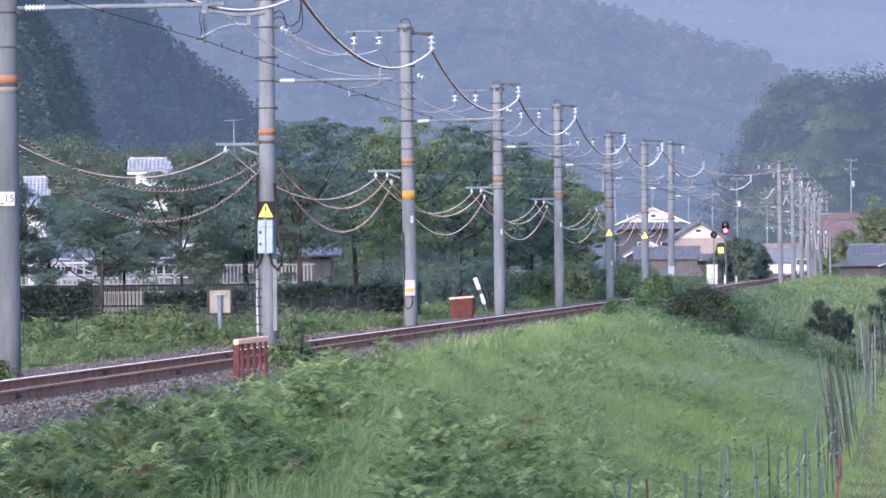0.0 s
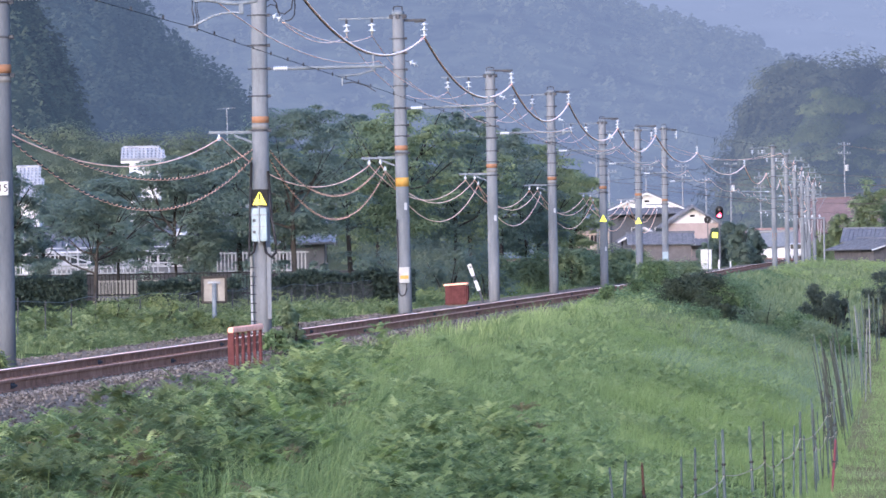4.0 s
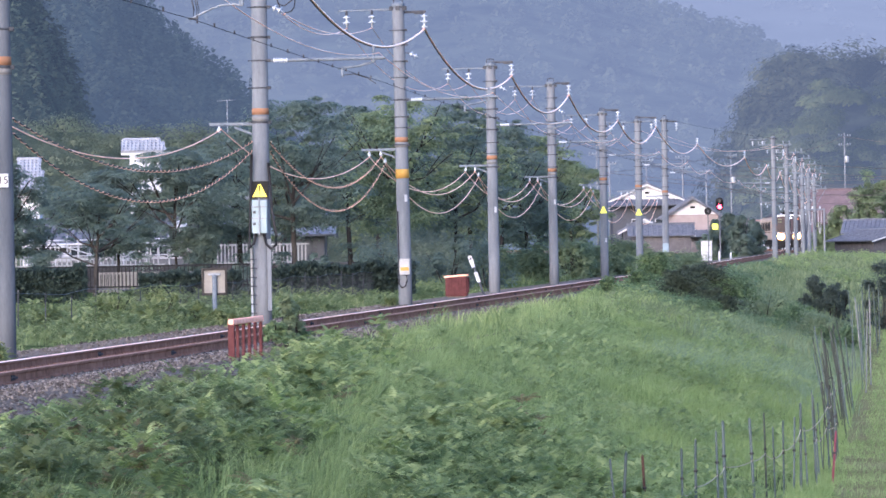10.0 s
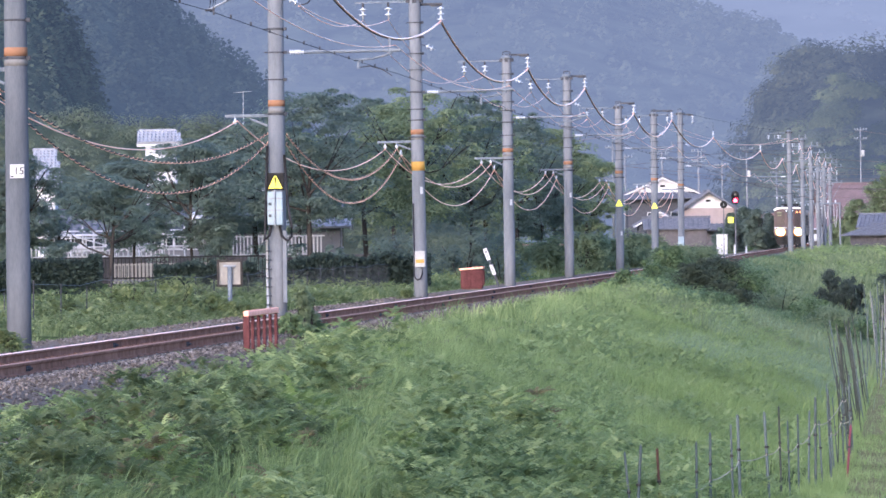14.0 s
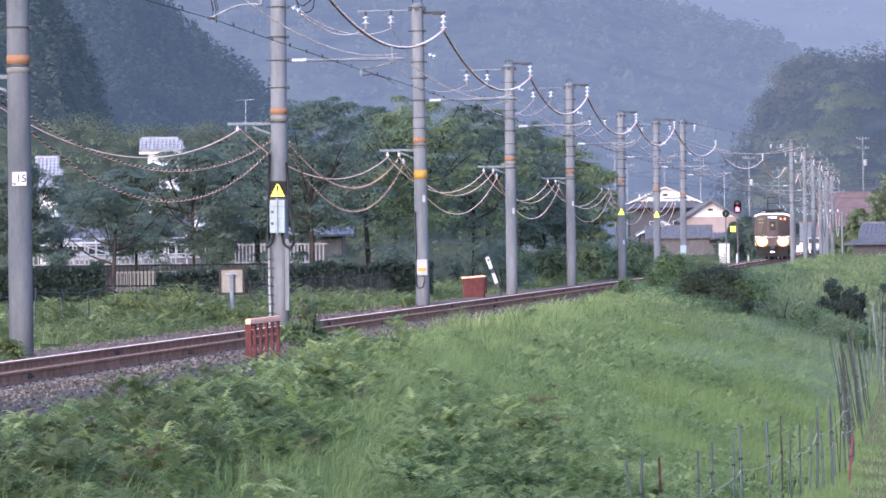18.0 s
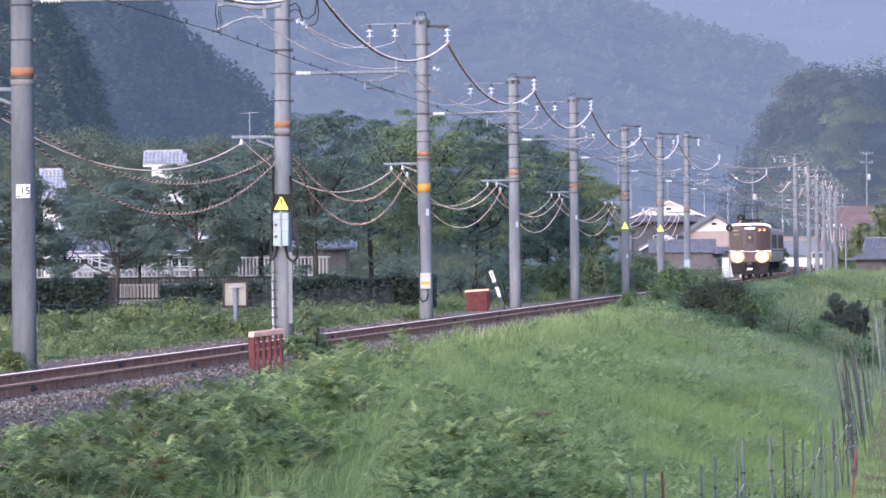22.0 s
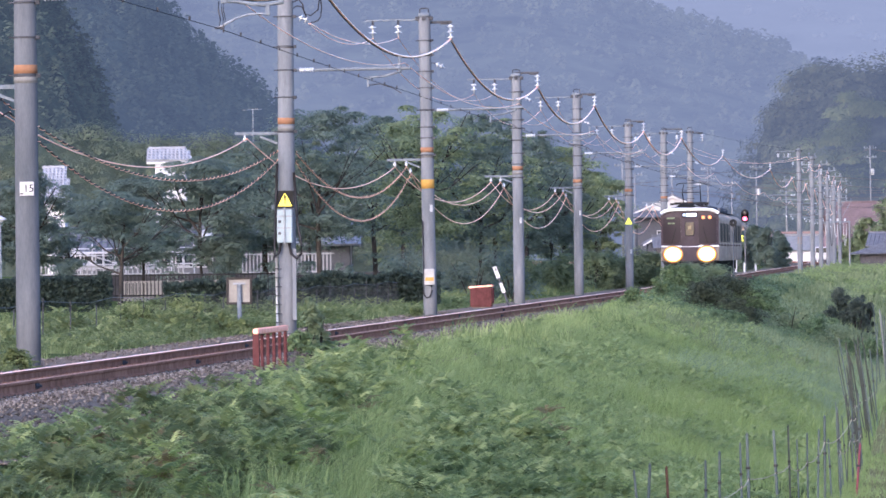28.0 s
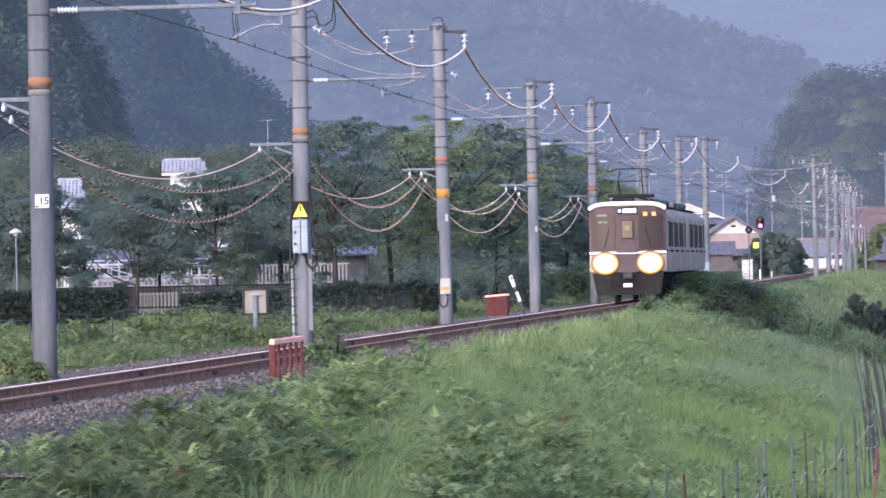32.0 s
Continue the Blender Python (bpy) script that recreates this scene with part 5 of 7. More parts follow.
def board():
    p = beside(-4.6, 150, -0.55)
    t = thing("sign_board", pose(p.x, p.y, p.z, 0, 0, HEADING + 6), "back of a framed cream board on a post", "sign board")
    part("panel", box((0.52, 0.03, 0.56), (0, 0.02, 1.15), 0.006), BOARD, t)
    for x in (-0.28, 0.28):
        part("frame_stile", box((0.055, 0.06, 0.66), (x, 0, 1.15), 0.008), BARK, t, "brown wooden frame")
    for z in (0.85, 1.45):
        part("frame_rail", box((0.505, 0.06, 0.055), (0, 0, z), 0.008), BARK, t, "brown wooden frame")
    part("post", rod((0, -0.05, -0.3), (0, -0.05, 1.3), 0.055, seg=12), SLATE, t)
    part("post_clamp", box((0.3, 0.04, 0.05), (0, -0.06, 1.32), 0.006), STEEL, t)


board()


def signal(u, y, height, label):
    p = beside(u, y, 0)
    z = float(ground_z(p.x, p.y))
    t = thing("railway_signal", pose(p.x, p.y, z), label, "signal")
    h = height - z
    part("mast", rod((0, 0.1, 0), (0, 0.1, h), 0.055, seg=10), CONCRETE_DARK, t)
    part("ladder_rail", rod((0.14, 0.2, 0.2), (0.14, 0.2, h), 0.012, seg=6), DARK_STEEL, t)
    bm = lathe([(0.32, -0.02), (0.32, 0.02)], 20, pose(0, 0, h + 0.24, 90, 0, 0))
    add_lathe(bm, [(0.32, -0.02), (0.32, 0.02)], 20, pose(0, 0, h - 0.24, 90, 0, 0))
    add_box(bm, (0.64, 0.04, 0.48), (0, 0, h))
    part("backboard", bm, BLACK, t, "black oval backboard")
    for dz, mat in ((0.26, GLASS), (-0.2, RED_LAMP)):
        part("lens", lathe([(0.18, -0.02), (0.185, 0.0), (0.08, 0.03)], 16, pose(0, -0.05, h + dz, 90, 0, 0)), mat, t, "lit red lens" if mat is RED_LAMP else "dark lens")
        part("hood", tube([(-0.15, -0.1, h + dz), (-0.1, -0.12, h + dz + 0.12), (0, -0.13, h + dz + 0.16), (0.1, -0.12, h + dz + 0.12), (0.15, -0.1, h + dz)], 0.03, 6), BLACK, t)
    part("square_plate", box((0.46, 0.02, 0.46), (-0.4, 0, h - 1.85), 0.006), LEMON, t, "fluorescent yellow square plate")
    return t


signal(-3.08, 520, 4.45, "red light railway signal with a black oval board")


def signal_disc(u, y, height):
    """A round plate on a thin post, on the near side of the track."""
    p = beside(u, y, 0)
    z = float(ground_z(p.x, p.y))
    t = thing("signal_disc", pose(p.x, p.y, z), "round black trackside disc on a thin grey post", "signal")
    h = height - z
    part("post", rod((0, 0.03, -0.2), (0, 0.03, h + 0.1), 0.022, seg=8), CONCRETE_DARK, t)
    part("disc", lathe([(0.16, -0.012), (0.178, -0.006), (0.178, 0.006), (0.16, 0.012)], 24, pose(0, 0, h, 90, 0, 0)), BLACK, t)
    part("disc_mark", box((0.02, 0.008, 0.12), (0, -0.016, h), 0.003), GREY_PAINT, t, "thin pale mark")
    part("bracket", box((0.1, 0.04, 0.03), (0, 0.02, h - 0.05), 0.005), DARK_STEEL, t)
    return t


signal_disc(2.67, 300, 2.81)


def signal_cabinet():
    p = beside(-4.35, 524, -0.5)
    t = thing("signal_cabinet", pose(p.x, p.y, p.z, 0, 0, HEADING), "white steel signal cabinet beside the far track", "cabinet")
    part("plinth", box((1.0, 0.7, 0.3), (0, 0, 0.1), 0.02), CONCRETE_LOW, t)
    part("cabinet_body", box((0.9, 0.6, 1.65), (0, 0, 1.05), 0.02), WHITE_PAINT, t)
    for x in (-0.22, 0.22):
        d = part("cabinet_door", box((0.42, 0.02, 1.45), (x, -0.305, 1.05), 0.008), WHITE_PAINT, t)
        part("vent", box((0.24, 0.012, 0.16), (x, -0.318, 1.55), 0.004), GREY_PAINT, d)
        part("door_handle", box((0.03, 0.03, 0.16), (x * 0.25, -0.325, 1.0), 0.006), DARK_STEEL, d)
    part("canopy", box((1.0, 0.72, 0.06), (0, 0, 1.9), 0.015), GREY_PAINT, t)
    for k, (u, y) in enumerate(((-2.6, 500), (-2.5, 530))):
        q = beside(u, y, -0.5)
        m = thing("distance_post", pose(q.x, q.y, q.z), "short white post beside the far track", "post", "short white posts")
        part("post_shaft", box((0.14, 0.14, 1.1 - 0.2 * k), (0, 0, 0.5 - 0.1 * k), 0.015), WHITE_PAINT, m)
        part("post_cap", box((0.16, 0.16, 0.05), (0, 0, 1.06 - 0.2 * k), 0.01), GREY_PAINT, m)


signal_cabinet()


# ---- the train: two cars, the origin of each at its front end on the rails ----
def car_outline(w, lo, hi, crown):
    h = w / 2
    pts = [(-h * 0.97, lo), (-h, lo + 0.5), (-h, hi - 0.45)]
    pts += [(-h + 0.06, hi - 0.28), (-h + 0.3, hi - 0.1), (-h * 0.45, hi + crown * 0.6), (0, hi + crown)]
    return pts + [(-x, z) for x, z in reversed(pts[:-1])]


def train_car(lead):
    t = thing("train_car", Matrix(), "stainless steel commuter train car with lit headlights" if lead else "stainless steel commuter train car behind the first", "train car", "cars of the train")
    length, w = 19.6, 2.92
    lo, hi = 0.98, 3.56
    part("body", prism(car_outline(w, lo, hi - 0.04, 0.09), 0.42, length), STAINLESS, t)
    part("roof", prism([(-1.2, hi - 0.06), (-0.7, hi + 0.06), (0, hi + 0.1), (0.7, hi + 0.06), (1.2, hi - 0.06)], 0.4, length - 0.2), ROOF_GREY, t, "grey roof")
    part("underframe", box((2.3, length - 1.5, 0.5), (0, length / 2, 0.72), 0.05), BLACK, t)
    for y in (2.9, length - 2.9):
        b = part("bogie", box((2.2, 2.9, 0.5), (0, y, 0.45), 0.06), DARK_STEEL, t)
        for dy in (-1.05, 1.05):
            for x in (-0.55, 0.55):
                part("wheel", lathe([(0.43, -0.06), (0.45, -0.05), (0.43, 0.06), (0.15, 0.07)], 20, pose(x, y + dy, 0.44 + RAIL_Z, 0, 90, 0)), DARK_STEEL, b)
    for k in range(5):
        part("equipment_box", box((2.0, 1.5, 0.55), (0, 5.6 + 2.1 * k, 0.62), 0.05), DARK_STEEL, t)
    for sx in (-1, 1):
        x = sx * (w / 2 + 0.004)
        part("belt_stripe", box((0.012, length - 0.6, 0.09), (x, length / 2 + 0.2, 1.78), 0.003), STRIPE, t, "brown belt stripe")
        for y in (2.5, 7.4, 12.3, 17.2):
            d = part("door", box((0.03, 1.3, 1.95), (x, y, 2.05), 0.01), STAINLESS, t)
            for dy in (-0.32, 0.32):
                part("door_window", box((0.02, 0.46, 1.0), (x + sx * 0.014, y + dy, 2.42), 0.01), SIDE_GLASS, d)
        for y in (4.95, 9.85, 14.75):
            for dy in (-0.75, 0.75):
                part("side_window", box((0.02, 1.2, 0.95), (x, y + dy, 2.42), 0.01), SIDE_GLASS, t)
        part("side_lamp_row", box((0.03, 0.16, 0.1), (x, 1.2, 3.1), 0.01), AMBER, t)
    for k in range(3):
        part("roof_cooler", box((1.7, 3.2, 0.24), (0, (7.6 if lead else 4.0) + 4.3 * k, hi + 0.15), 0.08), ROOF_GREY, t, "grey roof cooler")
    if lead:
        cab_front(t, w, lo, hi)
        pantograph(t, hi)
    return t


def cab_front(t, w, lo, hi):
    h = w / 2
    # bowed end: panels step back towards the corners
    def bow(x):
        return 0.22 * (abs(x) / h) ** 2.5

    def panel(name, x0, x1, z0, z1, material, y=0.0, label="", n=10, thick=0.12, corner=0.0):
        bm = bmesh.new()
        fr, bk = [], []
        for i in range(n + 1):
            x = x0 + (x1 - x0) * i / n
            e = corner * (abs(2 * i / n - 1) ** 6)
            fr.append((bm.verts.new((x, y + bow(x), z0 + e)), bm.verts.new((x, y + bow(x) + 0.02, z1 - e))))
            bk.append((bm.verts.new((x, y + bow(x) + thick, z0 + e)), bm.verts.new((x, y + bow(x) + thick + 0.02, z1 - e))))
        for i in range(n):
            a, b, c, d = fr[i], fr[i + 1], bk[i], bk[i + 1]
            for f in ((a[0], b[0], b[1], a[1]), (c[1], d[1], d[0], c[0]), (a[1], b[1], d[1], c[1]), (c[0], d[0], b[0], a[0])):
                bm.faces.new(f)
        bm.faces.new((fr[0][0], fr[0][1], bk[0][1], bk[0][0]))
        bm.faces.new((bk[n][0], bk[n][1], fr[n][1], fr[n][0]))
        return part(name, bm, material, t, label)

    panel("front_shell", -h, h, lo, hi - 0.02, DARK_FRONT, 0.06, "dark end wall")
    panel("windscreen", -1.36, -0.46, 1.86, 3.2, CAB_GLASS, 0.02, "dark windscreen", corner=0.06)
    panel("windscreen", 0.46, 1.36, 1.86, 3.2, CAB_GLASS, 0.02, "dark windscreen", corner=0.06)
    d = panel("gangway_door", -0.43, 0.43, 1.0, 3.12, DARK_FRONT, 0.0, "dark end door")
    part("door_window", box((0.46, 0.02, 0.7), (0, -0.015, 2.62), 0.03), GLASS, d)
    part("cab_glow", box((0.18, 0.012, 0.2), (0, -0.024, 2.68), 0.01), CAB_LIGHT, d, "faint lamp light behind the door glass")
    bm = bmesh.new()
    arch = [(-h * 0.99 + 2 * h * 0.99 * i / 20) for i in range(21)]
    add_tube(bm, [(x, bow(x) - 0.02, hi + 0.03 - 0.2 * (abs(x) / h) ** 6) for x in arch], 0.085, 8)
    part("brow", bm, CAR_WHITE, t, "white curved roof edge")
    panel("head_panel", -h * 0.97, h * 0.97, hi - 0.34, hi + 0.02, DARK_FRONT, 0.03, "dark panel over the windscreen", 16, 0.4, 0.26)
    panel("waist_band", -h, h, 1.7, 1.78, CAR_WHITE, 0.0, "white band under the windscreen", 12)
    panel("lower_panel", -h, h, 1.02, 1.66, STAINLESS, 0.03, "stainless lower panel", 12)
    display = panel("destination_display", -0.36, 0.4, 3.22, 3.42, BLACK, -0.03, "black destination display with lit white figures", 3, 0.02)
    for x, wide in ((-0.28, 0.1), (-0.07, 0.17), (0.12, 0.16), (0.29, 0.12)):
        part("display_bar", box((wide, 0.012, 0.15 if wide > 0.11 else 0.1), (x, -0.04, 3.32), 0.004), DISPLAY, display)
    for x in (0.69, 1.02):
        panel("service_display", x - 0.075, x + 0.075, 3.12, 3.26, DISPLAY_AMBER, -0.04, "lit amber display", 2, 0.02)
    for x, z, wide in ((-0.95, 3.12, 0.4), (-1.02, 2.86, 0.16), (-0.82, 2.86, 0.14)):
        panel("train_number_panel", x - wide / 2, x + wide / 2, z, z + 0.08, GREEN_FIGURES, -0.02, "dim green figures", 3, 0.02)
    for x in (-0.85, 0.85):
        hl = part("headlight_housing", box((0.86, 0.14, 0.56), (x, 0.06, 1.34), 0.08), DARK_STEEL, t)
        # Lens drawn far oversized; its fading emission stands in for glare.
        put("lens", lathe([(0.5, -0.02), (0.49, 0.0), (0.36, 0.02), (0.15, 0.035), (0.02, 0.04)], 28), HEADLIGHT, hl, pose(x, -0.03, 1.34, 90, 0, 0) @ Matrix.Diagonal((1.08, 0.9, 1, 1)), "brightly lit amber lens, oversized to carry its glare")
    part("coupler", add_box(box((0.34, 0.5, 0.26), (0, -0.15, 0.88), 0.03), (0.2, 0.3, 0.16), (0, -0.3, 0.88), 0.02), DARK_STEEL, t)
    part("coupler_plate", box((0.34, 0.03, 0.14), (0, -0.3, 0.5), 0.02), CAR_WHITE, t, "pale plate under the coupler")
    part("skirt", prism([(-1.2, 0.14), (1.2, 0.14), (1.35, 0.96), (-1.35, 0.96)], 0.05, 0.35), BLACK, t, "dark skirt")
    for x in (-0.62, -0.4, 0.4, 0.62):
        part("brake_hose", tube([(x, -0.02, 0.9), (x + 0.02, -0.12, 0.7), (x - 0.01, -0.12, 0.5), (x, 0.02, 0.42)], 0.025, 6), RUBBER, t)
    for x in (-0.9, 0.9):
        part("wiper", rod((x, -0.06 + bow(x), 1.9), (x * 0.75, -0.05 + bow(x), 2.7), 0.012, seg=5), BLACK, t)


def pantograph(t, hi):
    g = part("pantograph_base", box((1.7, 1.7, 0.12), (0, 3.6, hi + 0.36), 0.02), BLACK, t)
    for x in (-0.7, 0.7):
        for y in (2.9, 4.3):
            part("base_insulator", lathe([(0.09, hi + 0.1), (0.11, hi + 0.16), (0.07, hi + 0.2), (0.11, hi + 0.26), (0.07, hi + 0.33)], 10, pose(x, y, 0)), PORCELAIN, g)
    z0, z1 = hi + 0.42, 4.96
    for x in (-0.46, 0.46):
        part("lower_arm", rod((x * 0.95, 4.1, z0), (x, 2.9, z0 + 0.5), 0.028, seg=6), BLACK, g)
        part("upper_arm", rod((x, 2.9, z0 + 0.5), (x * 0.9, 3.6, z1 - 0.08), 0.022, seg=6), BLACK, g)
    part("cross_tube", rod((-0.48, 2.9, z0 + 0.5), (0.48, 2.9, z0 + 0.5), 0.022, seg=6), BLACK, g)
    part("brace", rod((-0.42, 3.1, z0 + 0.55), (0.4, 3.5, z1 - 0.15), 0.012, seg=5), DARK_STEEL, g)
    for y in (3.45, 3.75):
        part("collector_bar", tube([(-0.8, y, z1 - 0.12), (-0.68, y, z1 - 0.03), (-0.5, y, z1), (0.5, y, z1), (0.68, y, z1 - 0.03), (0.8, y, z1 - 0.12)], 0.022, 6), BLACK, g)
    part("roof_switch", box((0.8, 0.9, 0.2), (-0.2, 1.7, hi + 0.18), 0.06), BLACK, g, "dark roof equipment")
    for k in range(6):
        part("roof_cable", tube([(-0.85 + 0.1 * k, 1.2 + 0.15 * k, hi + 0.08), (-0.5 + 0.08 * k, 1.5, hi + 0.3 + 0.02 * (k % 3)), (0.2 + 0.1 * k, 1.9, hi + 0.34 - 0.03 * (k % 2)), (0.75 + 0.05 * k, 2.3, hi + 0.1)], 0.022, 6), RUBBER, g)


cars = [train_car(True), train_car(False)]


# ---- shrubs on the bank ----
for x, y, r, h, c, s, mat in ((10.1, 246, 1.7, 1.8, 14000, 3, DARK_BUSH), (9.7, 249.5, 1.7, 1.75, 9000, 16, LIGHT_LEAF), (8.5, 247, 1.3, 1.5, 7000, 4, BUSH), (11.4, 246, 1.7, 1.7, 10000, 5, BUSH), (12.6, 242, 1.7, 1.75, 9000, 6, LIGHT_LEAF),
                              (13.5, 238, 1.5, 1.5, 7500, 7, BUSH), (14.1, 233, 1.4, 1.4, 6500, 8, LIGHT_LEAF), (14.6, 229, 1.2, 1.25, 5500, 9, BUSH), (5.7, 212, 0.5, 0.8, 1800, 10, BUSH), (9.0, 233, 1.3, 1.35, 9000, 17, DARK_BUSH), (10.2, 232, 1.1, 1.2, 7000, 18, DARK_BUSH),
                              (12.4, 262, 1.6, 1.3, 6000, 11, LIGHT_LEAF), (9.2, 258, 1.4, 1.5, 6000, 12, LIGHT_LEAF), (7.6, 236, 0.9, 0.8, 3500, 13, BUSH), (9.4, 226, 1.0, 0.6, 3500, 14, BUSH), (11.6, 222, 1.1, 0.7, 3500, 15, BUSH)):
    shrub(x, y, r, h, "dark green shrub on the railway bank" if mat is DARK_BUSH else "leafy green shrub on the railway bank", mat, int(c * 1.25), 0.058, s, 44, 0.0, 0.35)
for x, y, r, h, s in ((18.2, 300, 0.95, 2.35, 21), (17.55, 299, 0.6, 1.2, 24), (18.85, 299, 0.8, 2.1, 25), (19.35, 300, 0.5, 2.4, 22), (21.3, 300, 1.2, 3.7, 23)):
    shrub(x, y, r, h, "dark rounded evergreen shrub in the grass", EVERGREEN, 9000, 0.055, s, 46, -0.1, 0.4)
for u, y, r, h, n, mat, s in ((1.42, 106, 0.2, 1.3, 2000, LIGHT_LEAF, 31), (1.5, 106.6, 0.22, 1.05, 2000, LIGHT_LEAF, 32), (1.65, 107, 0.3, 0.5, 2000, BUSH, 33), (1.35, 105, 0.3, 0.7, 1400, BUSH, 35)):
    p = beside(u, y)
    shrub(p.x, p.y, r, h, "leafy sapling growing beside the rail" if mat is LIGHT_LEAF else "low dark green bush beside the rail", mat, n, 0.045, s, 22, 0.0, 0.8)

for u, y, r, h, s in ((-2.75, 97.9, 0.45, 0.7, 92), (-2.3, 97.2, 0.35, 0.55, 97), (-2.75, 137.5, 0.4, 0.5, 95), (-2.6, 177.3, 0.4, 0.45, 96)):
    p = beside(u, y)
    shrub(p.x, p.y, r, h, "leafy weeds round the foot of a pole", VERGE, 2600, 0.035, s, 22, 0.0, 0.6)
for u, y, r, h, s in ((-4.7, 147.5, 0.55, 0.85, 111), (-5.5, 147, 0.7, 1.1, 112), (-4.2, 147.2, 0.45, 0.6, 113), (-6.6, 146.5, 0.8, 1.0, 114)):
    p = beside(u, y)
    shrub(p.x, p.y, r, h, "leafy weeds growing round the board's post", VERGE, 4200, 0.04, s, 30, 0.0, 0.6)

# ---- trees and hedge behind the line ----
for x, y, h, r, mat, s, z in ((-10.4, 250, 6.3, 2.8, TREE_LEAF, 41, None), (-5.6, 246, 8.3, 3.3, TREE_LEAF, 42, None), (-1.4, 254, 8.3, 3.3, LIGHT_LEAF, 43, None), (0.7, 266, 8.5, 3.0, TREE_LEAF, 44, None),
                              (-3.6, 262, 8.3, 3.0, TREE_LEAF, 45, None), (5.0, 310, 8.0, 2.7, LIGHT_LEAF, 46, None), (6.9, 322, 6.6, 2.4, LIGHT_LEAF, 47, None), (3.0, 296, 8.2, 2.9, TREE_LEAF, 48, None),
                              (-8.0, 256, 7.2, 3.0, TREE_LEAF, 49, None), (-17.9, 256, 5.6, 2.5, TREE_LEAF, 50, None), (-20.6, 262, 6.0, 2.4, TREE_LEAF, 53, None),
                              (-7.0, 284, 6.0, 2.5, LIGHT_LEAF, 54, 0.64), (-2.6, 282, 8.3, 2.9, LIGHT_LEAF, 55, None), (-11.6, 288, 4.4, 2.0, TREE_LEAF, 56, 0.64), (1.6, 284, 8.4, 2.7, LIGHT_LEAF, 57, None), (-13.4, 262, 5.6, 2.2, TREE_LEAF, 58, None), (4.2, 304, 6.4, 2.6, TREE_LEAF, 59, None)):
    tree(x, y, h, r, "broad leafy deciduous tree behind the railway", mat, 27000, 0.074, 0.31, s, 150, 0.12, 0.28, z, 0.42)
tree(-16.8, 268, 5.1, 1.5, "slender leafy tree before the white house", TREE_LEAF, 9000, 0.07, 0.3, 60, 60, 0.08, 0.28, None, 0.42)
tree(-12.5, 228, 4.5, 2.4, "spreading umbrella-crowned tree with a forked trunk", TREE_LEAF, 19000, 0.055, 0.56, 52, 60, 0.1, 0.25, None, 0.36)
# Lighter leaf colour stands in for haze over these bushes.
for x, y, r, h, s in ((9.2, 330, 1.8, 2.4, 61), (8.1, 326, 1.7, 2.2, 62), (10.2, 345, 1.5, 2.0, 63), (6.6, 318, 1.8, 2.2, 64), (11.4, 360, 1.6, 1.9, 65), (4.6, 300, 1.8, 1.9, 66), (2.4, 290, 1.7, 1.8, 67)):
    shrub(x, y, r, h, "dense green bush below the trees", LIGHT_LEAF, 6500, 0.1, s, 24, 0.0, 0.5)
for x, y, r, h, s in ((-15.8, 252, 1.3, 1.9, 81), (-9.4, 248, 1.2, 2.2, 82), (-6.9, 244, 1.3, 1.9, 83), (-4.2, 240, 1.4, 1.8, 84), (-2.2, 244, 1.6, 2.3, 85), (0.4, 250, 1.7, 2.4, 86), (2.0, 262, 1.7, 2.4, 87)):
    shrub(x, y, r, h, "leafy undergrowth below the trees", TREE_LEAF, 5000, 0.07, s, 30)
for x, y, r, h, s in ((29.0, 598, 1.5, 4.5, 71), (27.2, 604, 1.5, 4.0, 72), (30.7, 606, 1.2, 4.3, 73), (25.9, 600, 1.3, 2.6, 74), (28.2, 612, 1.7, 4.6, 75), (30.9, 602, 0.9, 3.6, 76)):
    shrub(x, y, r, h, "large round garden bush beside the houses", TREE_LEAF, 7000, 0.2, s, 30, 0.0, 0.5)

tree(60.5, 790, 12.0, 5.0, "dark leafy tree standing behind the far house", TREE_LEAF, 9000, 0.26, 0.12, 102, 60, 0.2, 0.6, -0.5)
# Leaf colour lightened here in place of haze.
for x, y, r, h, s in ((53.2, 772, 3.4, 11.4, 101), (56.3, 775, 3.0, 8.4, 103), (49.8, 774, 2.1, 6.9, 104), (47.6, 776, 1.5, 4.4, 105)):
    shrub(x, y, r, h, "tall rounded garden tree behind the far house", LIGHT_LEAF, 8000, 0.24, s, 44, 0.0, 0.5)



def hedge(x0, x1, y, z, h, seed):
    r = np.random.default_rng(seed)
    n = 12000
    x = r.uniform(x0, x1, n)
    top = h * (1 + 0.12 * patches(x, x * 0 + seed, 0.7, seed) + 0.08 * patches(x, x * 0, 0.2, seed + 9))
    c = np.stack([x, y + r.normal(size=n) * 0.25, z + top * r.random(n) ** 0.7], -1)
    ob = new("hedge", leaf_mesh("hedge", c, r.normal(size=(n, 3)), 0.085 * r.uniform(0.6, 1.3, n), HEDGE_LEAF))
    return tagged(ob, "clipped dark evergreen hedge", "hedge", "hedges behind the line")


hedge(-20, -12.4, 221, -0.6, 1.45, 1)
hedge(-10.6, -7.0, 222, -0.6, 1.2, 2)
hedge(-6.2, -0.8, 219, -0.6, 1.4, 3)


